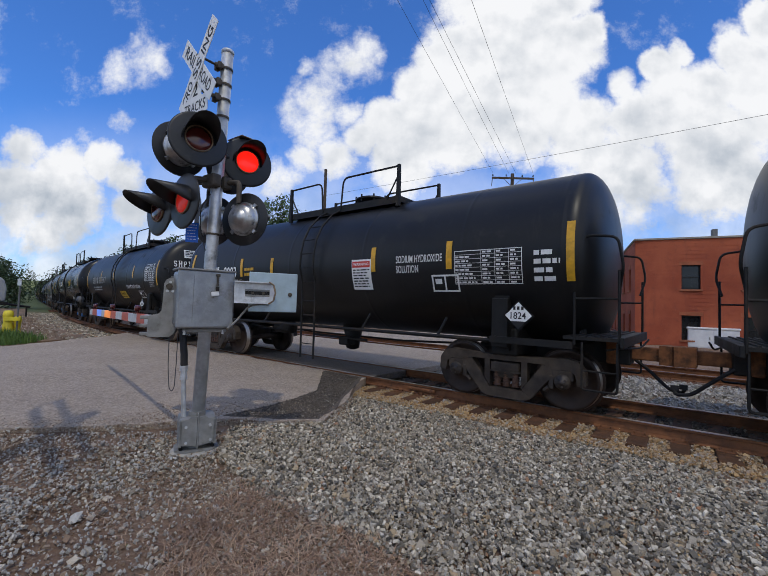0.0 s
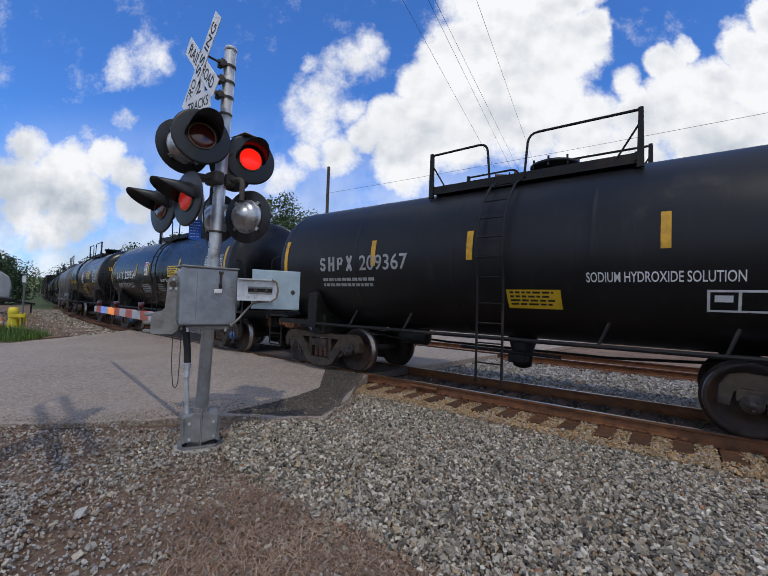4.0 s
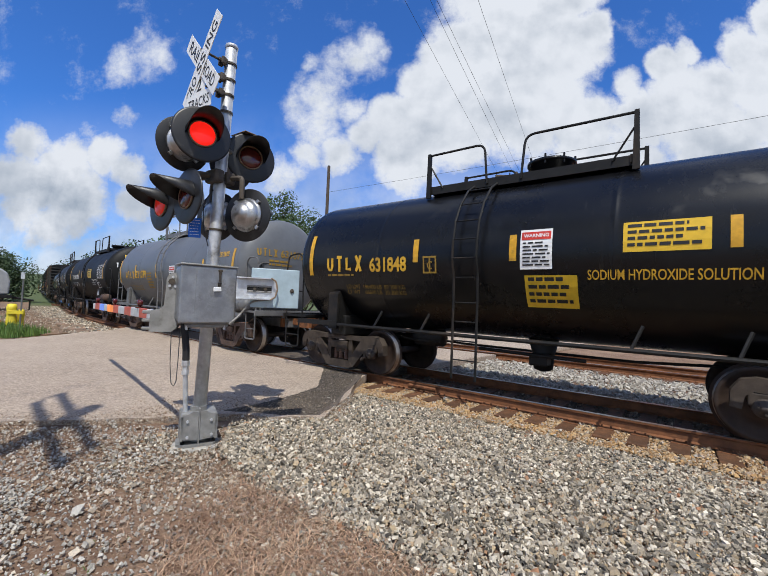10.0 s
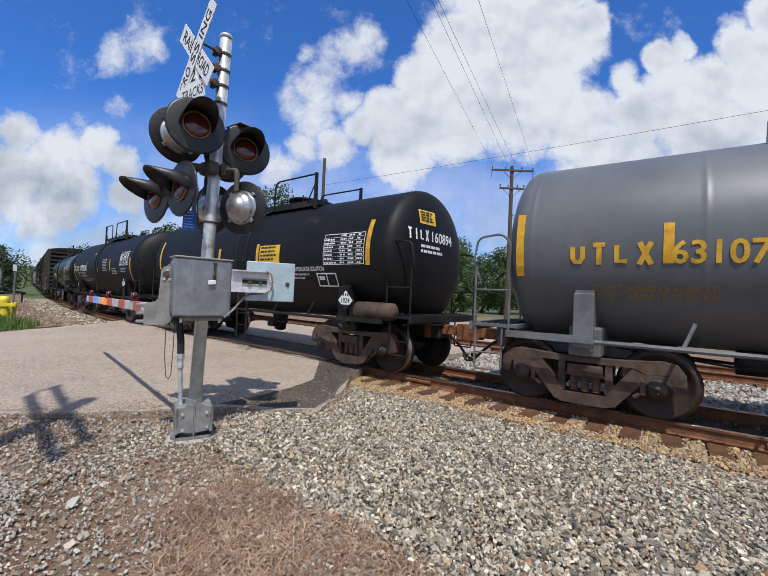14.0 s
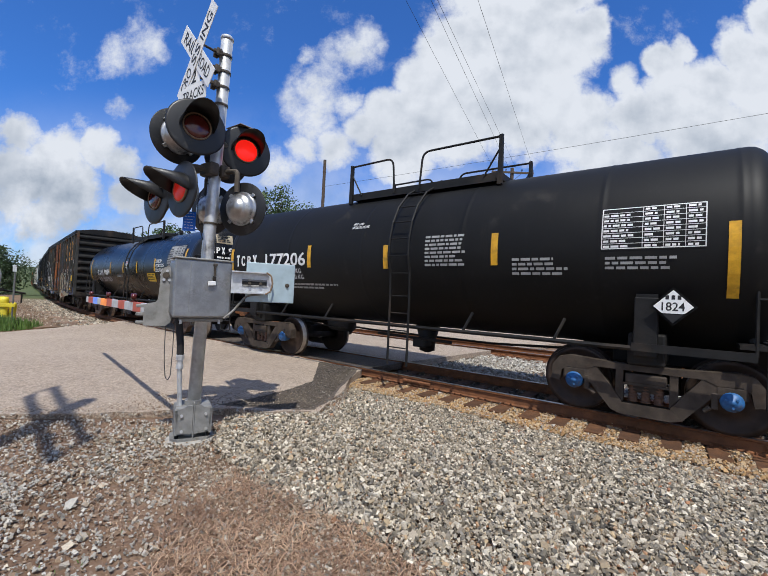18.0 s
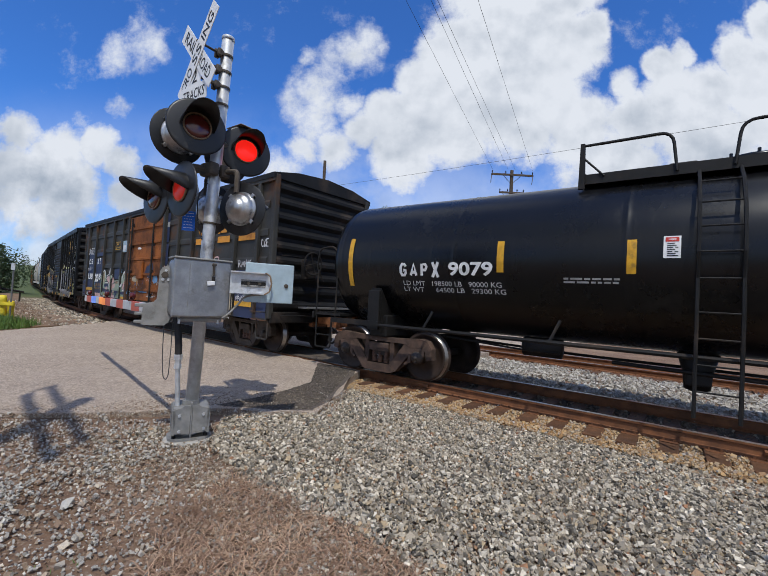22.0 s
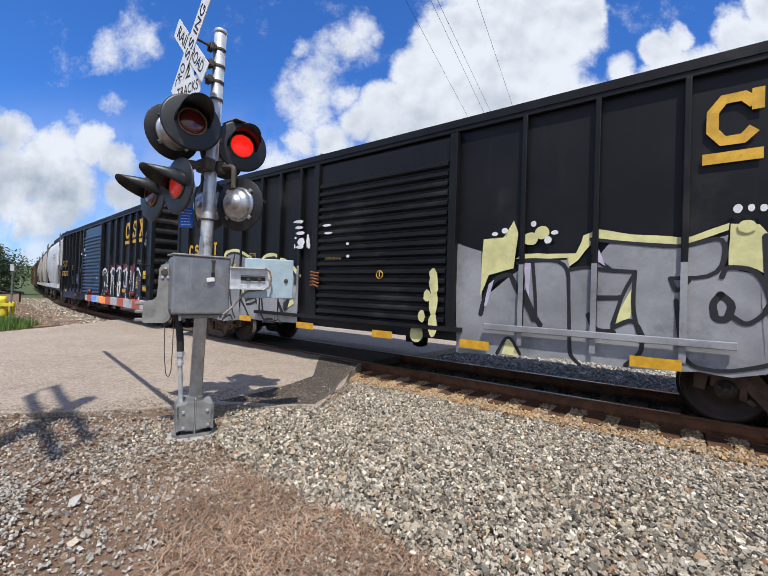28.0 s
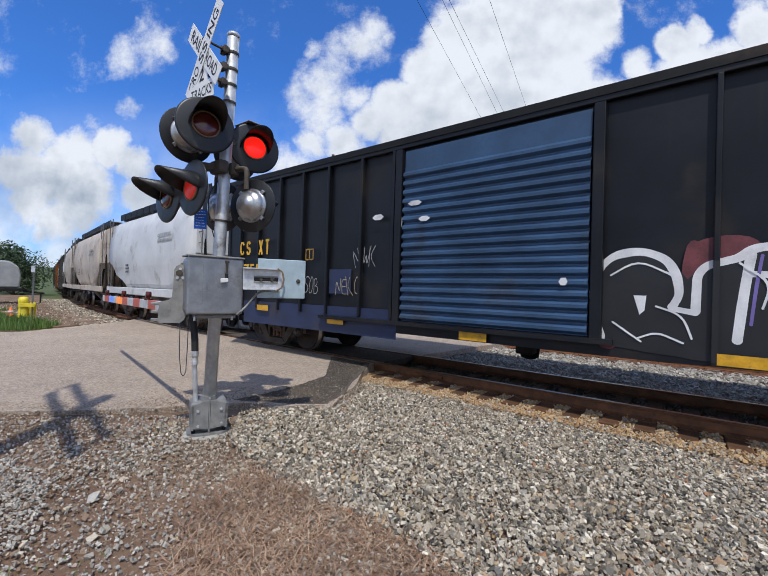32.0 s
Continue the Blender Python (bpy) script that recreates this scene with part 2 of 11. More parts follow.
RUST, GRIME = (0.16, 0.062, 0.025), (0.075, 0.062, 0.05)
M = {
    "tank_gloss": material("gloss black tank paint", (0.0035, 0.0037, 0.0046), 0.28, vary=0.2, scale=0.8, dirt=(0.030, 0.029, 0.027), dirt_amount=0.12, streak=0.25, bump=0.06, bump_scale=1.6, coat=0.0, spec=0.36),
    "tank_satin": material("weathered black tank paint", (0.0095, 0.0096, 0.0102), 0.40, vary=0.25, scale=0.9, dirt=(0.042, 0.040, 0.036), dirt_amount=0.16, streak=0.35, bump=0.06, bump_scale=1.6, spec=0.32),
    "tank_matt": material("dull black tank paint", (0.0075, 0.0074, 0.0073), 0.55, vary=0.2, scale=0.9, dirt=(0.036, 0.033, 0.030), dirt_amount=0.12, streak=0.25, bump=0.06, bump_scale=1.6, spec=0.22),
    "tank_grey": material("grey tank paint", (0.115, 0.121, 0.128), 0.42, vary=0.14, scale=0.8, dirt=(0.10, 0.085, 0.07), dirt_amount=0.16, streak=0.35, bump=0.06, bump_scale=1.6),
    "black_steel": material("grimy black steel", (0.010, 0.0095, 0.009), 0.6, vary=0.35, scale=4, dirt=(0.05, 0.036, 0.026), dirt_amount=0.35, bump=0.3, bump_scale=25, spec=0.3),
    "grey_steel": material("painted grey steel", (0.13, 0.13, 0.13), 0.5, vary=0.25, scale=4, dirt=GRIME, dirt_amount=0.25, bump=0.2, bump_scale=25),
    "truck_brown": material("dusty brown cast steel", (0.080, 0.048, 0.033), 0.8, vary=0.4, scale=5, dirt=(0.030, 0.022, 0.018), dirt_amount=0.4, dirt_scale=3, bump=0.5, bump_scale=30),
    "truck_black": material("oily dark cast steel", (0.055, 0.042, 0.032), 0.7, vary=0.4, scale=5, dirt=(0.055, 0.034, 0.022), dirt_amount=0.3, dirt_scale=3, bump=0.5, bump_scale=30, spec=0.3),
    "wheel": material("worn wheel steel", (0.045, 0.028, 0.02), 0.6, metal=0.3, vary=0.35, scale=5, dirt=(0.02, 0.016, 0.014), dirt_amount=0.5, dirt_scale=2.5, bump=0.3, bump_scale=20),
    "tread": material("bright wheel tread", (0.32, 0.29, 0.26), 0.3, metal=1.0, vary=0.2, scale=6),
    "cap_blue": material("blue bearing cap", (0.03, 0.13, 0.33), 0.5, vary=0.3, scale=12, dirt=GRIME, dirt_amount=0.35, dirt_scale=8),
    "cap_grey": material("greasy bearing cap", (0.05, 0.038, 0.03), 0.6, vary=0.4, scale=12, dirt=(0.015, 0.012, 0.01), dirt_amount=0.4, dirt_scale=8),
    "spring": material("rusty spring steel", (0.10, 0.05, 0.03), 0.75, vary=0.4, scale=12),
    "coupler": material("orange rusted coupler", (0.20, 0.075, 0.025), 0.85, vary=0.4, scale=8, dirt=(0.05, 0.03, 0.02), dirt_amount=0.45, dirt_scale=5, bump=0.4, bump_scale=30),
    "hose": material("black rubber hose", (0.014, 0.013, 0.013), 0.7, vary=0.3, scale=10),
    "reflector": material("yellow reflective strip", (0.62, 0.33, 0.015), 0.4, vary=0.18, scale=9, dirt=(0.22, 0.13, 0.03), dirt_amount=0.25, dirt_scale=6),
    "yellow": material("yellow lettering paint", (0.62, 0.35, 0.02), 0.55, vary=0.18, scale=6, dirt=(0.28, 0.15, 0.03), dirt_amount=0.25, dirt_scale=5),
    "orange": material("faded orange lettering paint", (0.58, 0.25, 0.02), 0.6, vary=0.25, scale=3, dirt=(0.20, 0.075, 0.02), dirt_amount=0.45, dirt_scale=1.5),
    "white": material("white lettering paint", (0.74, 0.74, 0.72), 0.55, vary=0.12, scale=6, dirt=(0.34, 0.33, 0.31), dirt_amount=0.2, dirt_scale=5),
    "dull_white": material("faded white stencil paint", (0.34, 0.34, 0.33), 0.6, vary=0.2, scale=6),
    "dull_yellow": material("faded yellow stencil paint", (0.30, 0.18, 0.02), 0.6, vary=0.2, scale=6),
    "sign_white": material("white enamel sign", (0.80, 0.80, 0.78), 0.38, vary=0.06, scale=4, dirt=(0.45, 0.44, 0.41), dirt_amount=0.15, dirt_scale=4),
    "sign_yellow": material("yellow enamel sign", (0.70, 0.44, 0.02), 0.4, vary=0.1, scale=5, dirt=(0.4, 0.25, 0.04), dirt_amount=0.15, dirt_scale=5),
    "sign_red": material("red enamel", (0.55, 0.035, 0.02), 0.45, vary=0.15, scale=6),
    "ink": material("black sign ink", (0.012, 0.012, 0.013), 0.6, vary=0.2, scale=8),
    "box_grey": material("weathered grey-brown boxcar paint", (0.034, 0.033, 0.029), 0.6, vary=0.35, scale=1.2, spec=0.35, dirt=(0.12, 0.048, 0.016), dirt_amount=0.34, dirt_scale=0.9, streak=0.35, bump=0.12, bump_scale=5),
    "box_black": material("faded black boxcar paint", (0.0075, 0.0076, 0.0085), 0.45, vary=0.3, scale=1.0, dirt=(0.033, 0.031, 0.030), dirt_amount=0.3, dirt_scale=0.7, streak=0.3, bump=0.12, bump_scale=5, spec=0.25),
    "box_dark": material("dark blue-black boxcar paint", (0.008, 0.009, 0.012), 0.42, vary=0.4, scale=0.8, dirt=(0.030, 0.025, 0.021), dirt_amount=0.35, dirt_scale=0.7, streak=0.25, bump=0.12, bump_scale=5, spec=0.28),
    "box_end": material("sooty boxcar end", (0.012, 0.0118, 0.0118), 0.6, vary=0.3, scale=1.5, dirt=(0.06, 0.045, 0.035), dirt_amount=0.3, bump=0.12, bump_scale=5, spec=0.2),
    "door_rust": material("rusted brown door", (0.22, 0.070, 0.014), 0.75, vary=0.45, scale=1.6, spec=0.3, dirt=(0.055, 0.025, 0.014), dirt_amount=0.55, dirt_scale=1.1, streak=0.4, bump=0.25, bump_scale=12),
    "door_blue": material("dull blue door", (0.030, 0.068, 0.135), 0.45, vary=0.25, scale=1.2, dirt=(0.03, 0.035, 0.045), dirt_amount=0.3, dirt_scale=1.0, streak=0.3, bump=0.12, bump_scale=8),
    "navy": material("navy blue paint", (0.018, 0.028, 0.075), 0.55, vary=0.25, scale=2, dirt=(0.06, 0.05, 0.05), dirt_amount=0.3),
    "silver": material("silver spray paint", (0.27, 0.27, 0.275), 0.5, vary=0.22, scale=1.6, dirt=(0.12, 0.12, 0.124), dirt_amount=0.3, dirt_scale=1.0, streak=0.3),
    "spray_black": material("black spray paint", (0.014, 0.014, 0.015), 0.5, vary=0.2, scale=3),
    "spray_yellow": material("pale yellow spray paint", (0.66, 0.62, 0.28), 0.6, vary=0.15, scale=3, dirt=(0.4, 0.38, 0.2), dirt_amount=0.25),
    "spray_white": material("white spray paint", (0.70, 0.69, 0.68), 0.6, vary=0.15, scale=3, dirt=(0.35, 0.33, 0.33), dirt_amount=0.25),
    "spray_violet": material("violet shadow spray", (0.16, 0.12, 0.34), 0.6, vary=0.2, scale=3),
    "spray_red": material("thin red spray mist", (0.13, 0.032, 0.036), 0.6, vary=0.45, scale=2.5),
    "spray_green": material("grey-green spray paint", (0.21, 0.23, 0.16), 0.6, vary=0.25, scale=2.5, dirt=(0.16, 0.13, 0.09), dirt_amount=0.3),
    "spray_cream": material("cream spray paint", (0.40, 0.34, 0.23), 0.6, vary=0.25, scale=2.5, dirt=(0.24, 0.15, 0.08), dirt_amount=0.35, dirt_scale=1.5),
    "spray_lilac": material("pale lilac spray paint", (0.50, 0.45, 0.58), 0.6, vary=0.2, scale=4),
    "spray_mint": material("grey mint spray paint", (0.28, 0.34, 0.25), 0.6, vary=0.22, scale=2.0, dirt=(0.20, 0.19, 0.13), dirt_amount=0.25, streak=0.3),
    "spray_pale_pink": material("pale pink spray paint", (0.55, 0.36, 0.33), 0.6, vary=0.15, scale=3, dirt=(0.35, 0.24, 0.2), dirt_amount=0.2),
    "rust_paint": material("rusted through paint", (0.24, 0.10, 0.035), 0.8, vary=0.4, scale=4, dirt=(0.09, 0.04, 0.02), dirt_amount=0.4, dirt_scale=4),
    "spray_blue": material("sky blue spray paint", (0.09, 0.22, 0.40), 0.6, vary=0.25, scale=2.5),
    "hopper_white": material("pale grey hopper paint", (0.60, 0.60, 0.59), 0.5, vary=0.1, scale=0.8, dirt=(0.34, 0.32, 0.29), dirt_amount=0.25, streak=0.3),
    "hopper_tan": material("rust-stained tan hopper paint", (0.50, 0.43, 0.35), 0.6, vary=0.15, scale=0.8, dirt=(0.23, 0.11, 0.055), dirt_amount=0.3, streak=0.6),
    "galvanised": material("galvanised steel", (0.60, 0.61, 0.62), 0.42, metal=0.55, vary=0.18, scale=9, dirt=(0.24, 0.235, 0.22), dirt_amount=0.25, dirt_scale=4, bump=0.1, bump_scale=50),
    "aluminium": material("dull cast aluminium", (0.34, 0.345, 0.35), 0.40, metal=0.75, vary=0.2, scale=5, dirt=(0.20, 0.195, 0.19), dirt_amount=0.35, dirt_scale=3, bump=0.15, bump_scale=40),
    "plate_blue": material("pale blue-grey painted plate", (0.36, 0.45, 0.49), 0.42, metal=0.1, vary=0.12, scale=5, dirt=(0.22, 0.22, 0.2), dirt_amount=0.15, dirt_scale=4),
    "signal_black": material("satin black signal paint", (0.009, 0.009, 0.010), 0.4, vary=0.2, scale=5, dirt=(0.05, 0.047, 0.043), dirt_amount=0.25, dirt_scale=4),
    "bell_steel": material("worn polished housing", (0.46, 0.46, 0.46), 0.34, metal=0.9, vary=0.2, scale=8, dirt=(0.14, 0.135, 0.13), dirt_amount=0.3, dirt_scale=7),
    "gate_red": material("red reflective band", (0.52, 0.10, 0.06), 0.45, vary=0.15, scale=8),
    "gate_white": material("grey-white reflective band", (0.52, 0.53, 0.53), 0.45, vary=0.12, scale=8),
    "blue_sign": material("blue enamel plate", (0.012, 0.13, 0.60), 0.4, vary=0.1, scale=8),
    "concrete": material("weathered concrete", (0.38, 0.36, 0.32), 0.9, vary=0.2, scale=8, dirt=(0.2, 0.18, 0.15), dirt_amount=0.3, dirt_scale=4, bump=0.4, bump_scale=60),
    "rail_side": material("rust brown rail", (0.17, 0.066, 0.024), 0.8, vary=0.35, scale=6, dirt=(0.06, 0.035, 0.022), dirt_amount=0.3, dirt_scale=3, bump=0.3, bump_scale=40, stretch=(1, 1, 1)),
    "rail_head": material("polished rail head", (0.34, 0.30, 0.27), 0.3, metal=1.0, vary=0.2, scale=5, dirt=(0.16, 0.08, 0.045), dirt_amount=0.25, dirt_scale=3),
    "tie": material("rust-stained wooden tie", (0.12, 0.052, 0.020), 0.9, vary=0.4, scale=5, dirt=(0.038, 0.026, 0.019), dirt_amount=0.4, dirt_scale=3, bump=0.8, bump_scale=30, per_object=0.5),
    "brick": material("red-orange brick", (0.36, 0.105, 0.045), 0.85, vary=0.22, scale=2.5, dirt=(0.22, 0.075, 0.04), dirt_amount=0.3, per_object=0.45, bump=0.3, bump_scale=30),
    "mortar": material("brick wall mortar", (0.30, 0.11, 0.055), 0.92, vary=0.2, scale=3, bump=0.3, bump_scale=30),
    "coping": material("pale stone coping", (0.33, 0.30, 0.25), 0.85, vary=0.2, scale=3),
    "glass_dark": material("dark window glass", (0.012, 0.013, 0.014), 0.12, vary=0.2, scale=2),
    "pole_wood": material("weathered pole timber", (0.085, 0.062, 0.045), 0.9, vary=0.35, scale=6, stretch=(6, 6, 0.6), bump=0.5, bump_scale=30),
    "wire": material("dark cable", (0.03, 0.03, 0.032), 0.6, vary=0.1, scale=3),
    "bark": material("brown bark", (0.085, 0.06, 0.042), 0.95, vary=0.35, scale=6, bump=0.6, bump_scale=20),
    "cone": material("orange traffic cone plastic", (0.80, 0.16, 0.02), 0.5, vary=0.12, scale=5),
    "barrel": material("bright yellow tarpaulin", (0.72, 0.58, 0.03), 0.55, vary=0.18, scale=4, bump=0.4, bump_scale=9),
    "truck_tarp": material("pale grey load cover", (0.32, 0.33, 0.33), 0.6, vary=0.12, scale=2),
    "white_metal": material("white painted metal", (0.70, 0.70, 0.69), 0.45, vary=0.08, scale=3),
}


def leaf_material(name, a, b):
    mat = bpy.data.materials.new(name)
    mat.use_nodes = True
    n = Nodes(mat.node_tree)
    bsdf = mat.node_tree.nodes["Principled BSDF"]
    geo = n.add("ShaderNodeNewGeometry")
    place = n.add("ShaderNodeTexCoord")
    col = n.mix(geo.outputs["Random Per Island"], a, b)
    col = n.mix(n.remap(n.noise(place.outputs["Object"], 0.8, 3), 0.35, 0.7, 0.0, 0.55), col, tuple(c * 0.55 for c in a))
    n.link(col, bsdf.inputs["Base Color"])
    bsdf.inputs["Roughness"].default_value = 0.6
    return mat


M["leaf"] = leaf_material("green leaves", (0.040, 0.085, 0.018), (0.085, 0.135, 0.030))
M["leaf_far"] = leaf_material("dark green leaves", (0.030, 0.060, 0.018), (0.055, 0.090, 0.028))
M["grass"] = leaf_material("green grass blades", (0.060, 0.135, 0.016), (0.14, 0.22, 0.038))
M["straw"] = leaf_material("dead brown stalks", (0.20, 0.100, 0.056), (0.64, 0.44, 0.28))


def stone_material(name, tones, rough=0.9):
    """Crushed stone: each piece has its own tone, with speckle and a little rust and dust."""
    mat = bpy.data.materials.new(name)
    mat.use_nodes = True
    n = Nodes(mat.node_tree)
    bsdf = mat.node_tree.nodes["Principled BSDF"]
    geo, place = n.add("ShaderNodeNewGeometry"), n.add("ShaderNodeTexCoord")
    pick = n.ramp(geo.outputs["Random Per Island"], tones)
    speck = n.noise(place.outputs["Object"], 90, 4, 0.7)
    col = n.mix(n.remap(speck, 0.4, 0.7, 0.0, 0.45), pick, (0.10, 0.098, 0.09))
    broad = n.remap(n.noise(place.outputs["Object"], 0.9, 5, 0.6), 0.35, 0.7, 0.0, 0.22)
    col = n.mix(broad, col, (0.26, 0.20, 0.13))
    n.link(col, bsdf.inputs["Base Color"])
    bsdf.inputs["Roughness"].default_value = rough
    b = n.add("ShaderNodeBump")
    b.inputs["Strength"].default_value, b.inputs["Distance"].default_value = 0.5, 0.004
    n.link(n.noise(place.outputs["Object"], 140, 4, 0.7), b.inputs["Height"])
    n.link(b.outputs[0], bsdf.inputs["Normal"])
    return mat


STONES = [(0.0, (0.040, 0.036, 0.030)), (0.16, (0.18, 0.156, 0.118)), (0.36, (0.53, 0.455, 0.345)), (0.52, (0.27, 0.222, 0.158)), (0.72, (0.83, 0.74, 0.59)), (0.87, (0.12, 0.113, 0.098)), (0.97, (0.52, 0.39, 0.23)), (1.0, (0.34, 0.14, 0.06))]
M["ballast"] = stone_material("grey and tan crushed stone", STONES)
M["rust_ballast"] = stone_material("rust-stained crushed stone", [(0.0, (0.30, 0.15, 0.045)), (0.3, (0.55, 0.34, 0.14)), (0.6, (0.52, 0.42, 0.28)), (0.85, (0.34, 0.18, 0.07)), (1.0, (0.5, 0.47, 0.42))])
M["pale_ballast"] = stone_material("pale crushed stone", [(0.0, (0.24, 0.225, 0.195)), (0.4, (0.46, 0.43, 0.375)), (0.8, (0.60, 0.56, 0.49)), (1.0, (0.36, 0.33, 0.28))])
M["dirt_stone"] = stone_material("dusty brown gravel", [(0.0, (0.14, 0.084, 0.050)), (0.35, (0.235, 0.150, 0.094)), (0.62, (0.35, 0.250, 0.165)), (0.84, (0.66, 0.58, 0.46)), (1.0, (0.11, 0.09, 0.078))])
M["dark_chips"] = stone_material("dark stone chips", [(0.0, (0.018, 0.015, 0.013)), (0.4, (0.050, 0.040, 0.032)), (0.75, (0.085, 0.066, 0.052)), (0.93, (0.16, 0.13, 0.10)), (1.0, (0.30, 0.26, 0.21))])

# ---- building blocks ----
def V(*c):
    return Vector(c)


def box(bm, centre, size, turn=None, bevel=0.0):
    """A box; turn is a 3x3 matrix."""
    hx, hy, hz = (s / 2 for s in size)
    made = []
    for sx, sy, sz in ((-1, -1, -1), (1, -1, -1), (1, 1, -1), (-1, 1, -1), (-1, -1, 1), (1, -1, 1), (1, 1, 1), (-1, 1, 1)):
        p = V(sx * hx, sy * hy, sz * hz)
        made.append(bm.verts.new((turn @ p if turn else p) + V(*centre)))
    faces = [bm.faces.new([made[i] for i in f]) for f in ((0, 3, 2, 1), (4, 5, 6, 7), (0, 1, 5, 4), (1, 2, 6, 5), (2, 3, 7, 6), (3, 0, 4, 7))]
    if bevel:
        bmesh.ops.bevel(bm, geom=list({e for f in faces for e in f.edges}), offset=bevel, segments=2, affect="EDGES", profile=0.5)
    return bm


def frame_of(a, b):
    z = (V(*b) - V(*a)).normalized()
    x = z.orthogonal().normalized()
    return x, z.cross(x), z


def rod(bm, a, b, r, r2=None, seg=10, caps=True):
    """A round bar from a to b."""
    x, y, _ = frame_of(a, b)
    r2 = r if r2 is None else r2
    rings = []
    for p, q in ((a, r), (b, r2)):
        rings.append([bm.verts.new(V(*p) + x * (q * math.cos(k * 2 * math.pi / seg)) + y * (q * math.sin(k * 2 * math.pi / seg))) for k in range(seg)])
    for k in range(seg):
        bm.faces.new((rings[0][k], rings[0][(k + 1) % seg], rings[1][(k + 1) % seg], rings[1][k]))
    if caps:
        bm.faces.new(rings[0][::-1]), bm.faces.new(rings[1])
    return bm


def pipe(bm, points, r, seg=8):
    """A bent pipe through points."""
    points = [V(*p) for p in points]
    rings = []
    side = None
    for n, p in enumerate(points):
        d = (points[min(n + 1, len(points) - 1)] - points[max(n - 1, 0)]).normalized()
        if side is None:
            side = d.orthogonal().normalized()
        side = (side - d * side.dot(d)).normalized()
        other = d.cross(side)
        rings.append([bm.verts.new(p + side * (r * math.cos(k * 2 * math.pi / seg)) + other * (r * math.sin(k * 2 * math.pi / seg))) for k in range(seg)])
    for a, b in zip(rings, rings[1:]):
        for k in range(seg):
            bm.faces.new((a[k], a[(k + 1) % seg], b[(k + 1) % seg], b[k]))
    bm.faces.new(rings[0][::-1]), bm.faces.new(rings[-1])
    return bm


def arc(points, r=0.12, n=4):
    """Rounds the inner corners of a polyline."""
    pts = [V(*p) for p in points]
    out = [pts[0]]
    for a, b, c in zip(pts, pts[1:], pts[2:]):
        d1, d2 = (a - b), (c - b)
        k = min(r, d1.length / 2.1, d2.length / 2.1)
        p, q = b + d1.normalized() * k, b + d2.normalized() * k
        for i in range(n + 1):
            t = i / n
            out.append(p * (1 - t) ** 2 + b * (2 * t * (1 - t)) + q * t ** 2)
    out.append(pts[-1])
    return [tuple(p) for p in out]


def lathe(bm, profile, axis="x", seg=32, centre=(0, 0, 0), smooth=True):
    """Turns a profile of (along, radius) round an axis."""
    rings = []
    c = V(*centre)
    for a, r in profile:
        ring = []
        for k in range(seg):
            s, t = r * math.cos(k * 2 * math.pi / seg), r * math.sin(k * 2 * math.pi / seg)
            ring.append(bm.verts.new(c + (V(a, s, t) if axis == "x" else V(s, a, t) if axis == "y" else V(s, t, a))))
        rings.append(ring)
    flip = axis == "y"
    for a, b in zip(rings, rings[1:]):
        for k in range(seg):
            quad = (a[k], a[(k + 1) % seg], b[(k + 1) % seg], b[k])
            f = bm.faces.new(quad[::-1] if not flip else quad)
            f.smooth = smooth
    for ring, rev in ((rings[0], flip), (rings[-1], not flip)):
        if profile[0 if ring is rings[0] else -1][1] > 1e-4:
            bm.faces.new(ring[::-1] if rev else ring)
    return bm


def slab(bm, outline, y0, y1, axis="y"):
    """An outline in two coordinates, made thick along the third (y: outline in x, z)."""
    def at(p, d):
        return V(p[0], d, p[1]) if axis == "y" else V(d, p[0], p[1]) if axis == "x" else V(p[0], p[1], d)
    a, b = [bm.verts.new(at(p, y0)) for p in outline], [bm.verts.new(at(p, y1)) for p in outline]
    bm.faces.new(a), bm.faces.new(b[::-1])
    n = len(outline)
    for k in range(n):
        bm.faces.new((a[k], b[k], b[(k + 1) % n], a[(k + 1) % n]))
    return bm


MESHES = {}


def mesh_of(name, bm, mat, key=None):
    me = bpy.data.meshes.new(name)
    bmesh.ops.recalc_face_normals(bm, faces=bm.faces[:])
    bm.to_mesh(me)
    bm.free()
    for m in mat if isinstance(mat, (list, tuple)) else [mat]:
        me.materials.append(m)
    if key:
        MESHES[key] = me
    return me


def part(name, bm, mat, parent, label="", at=None):
    """Links a bmesh, or a mesh that is shared, as one mesh object under a thing or a part."""
    me = bm if isinstance(bm, bpy.types.Mesh) else mesh_of(name, bm, mat)
    ob = new(name, me)
    if parent is not None:
        ob.parent = parent
    if at is not None:
        ob.matrix_basis = at
    if label:
        ob["label"] = label
    if name in ("graffiti", "small_print", "data_panel", "cast_marks"):
        ob["kind"] = "stuff"
    return ob


def thing(name, m, label, category, group="", kind=""):
    ob = new(name)
    ob.empty_display_size = 0.2
    ob.matrix_basis = m
    return tagged(ob, label, category, group, kind)


def structure(name, bm, mat, label, kind="structure", category=""):
    ob = part(name, bm, mat, None)
    return tagged(ob, label, category, "", kind)


def soft_shade(me):
    me.polygons.foreach_set("use_smooth", [True] * len(me.polygons))


# ---- the line of the track: a wide curve, straight beyond 40 m ----
AZ = 0.95
U, N = V(math.sin(AZ), -math.cos(AZ), 0), V(math.cos(AZ), math.sin(AZ), 0)
NEAR_RAIL, GAUGE, CURVE = 6.69, 1.435, 0.0055


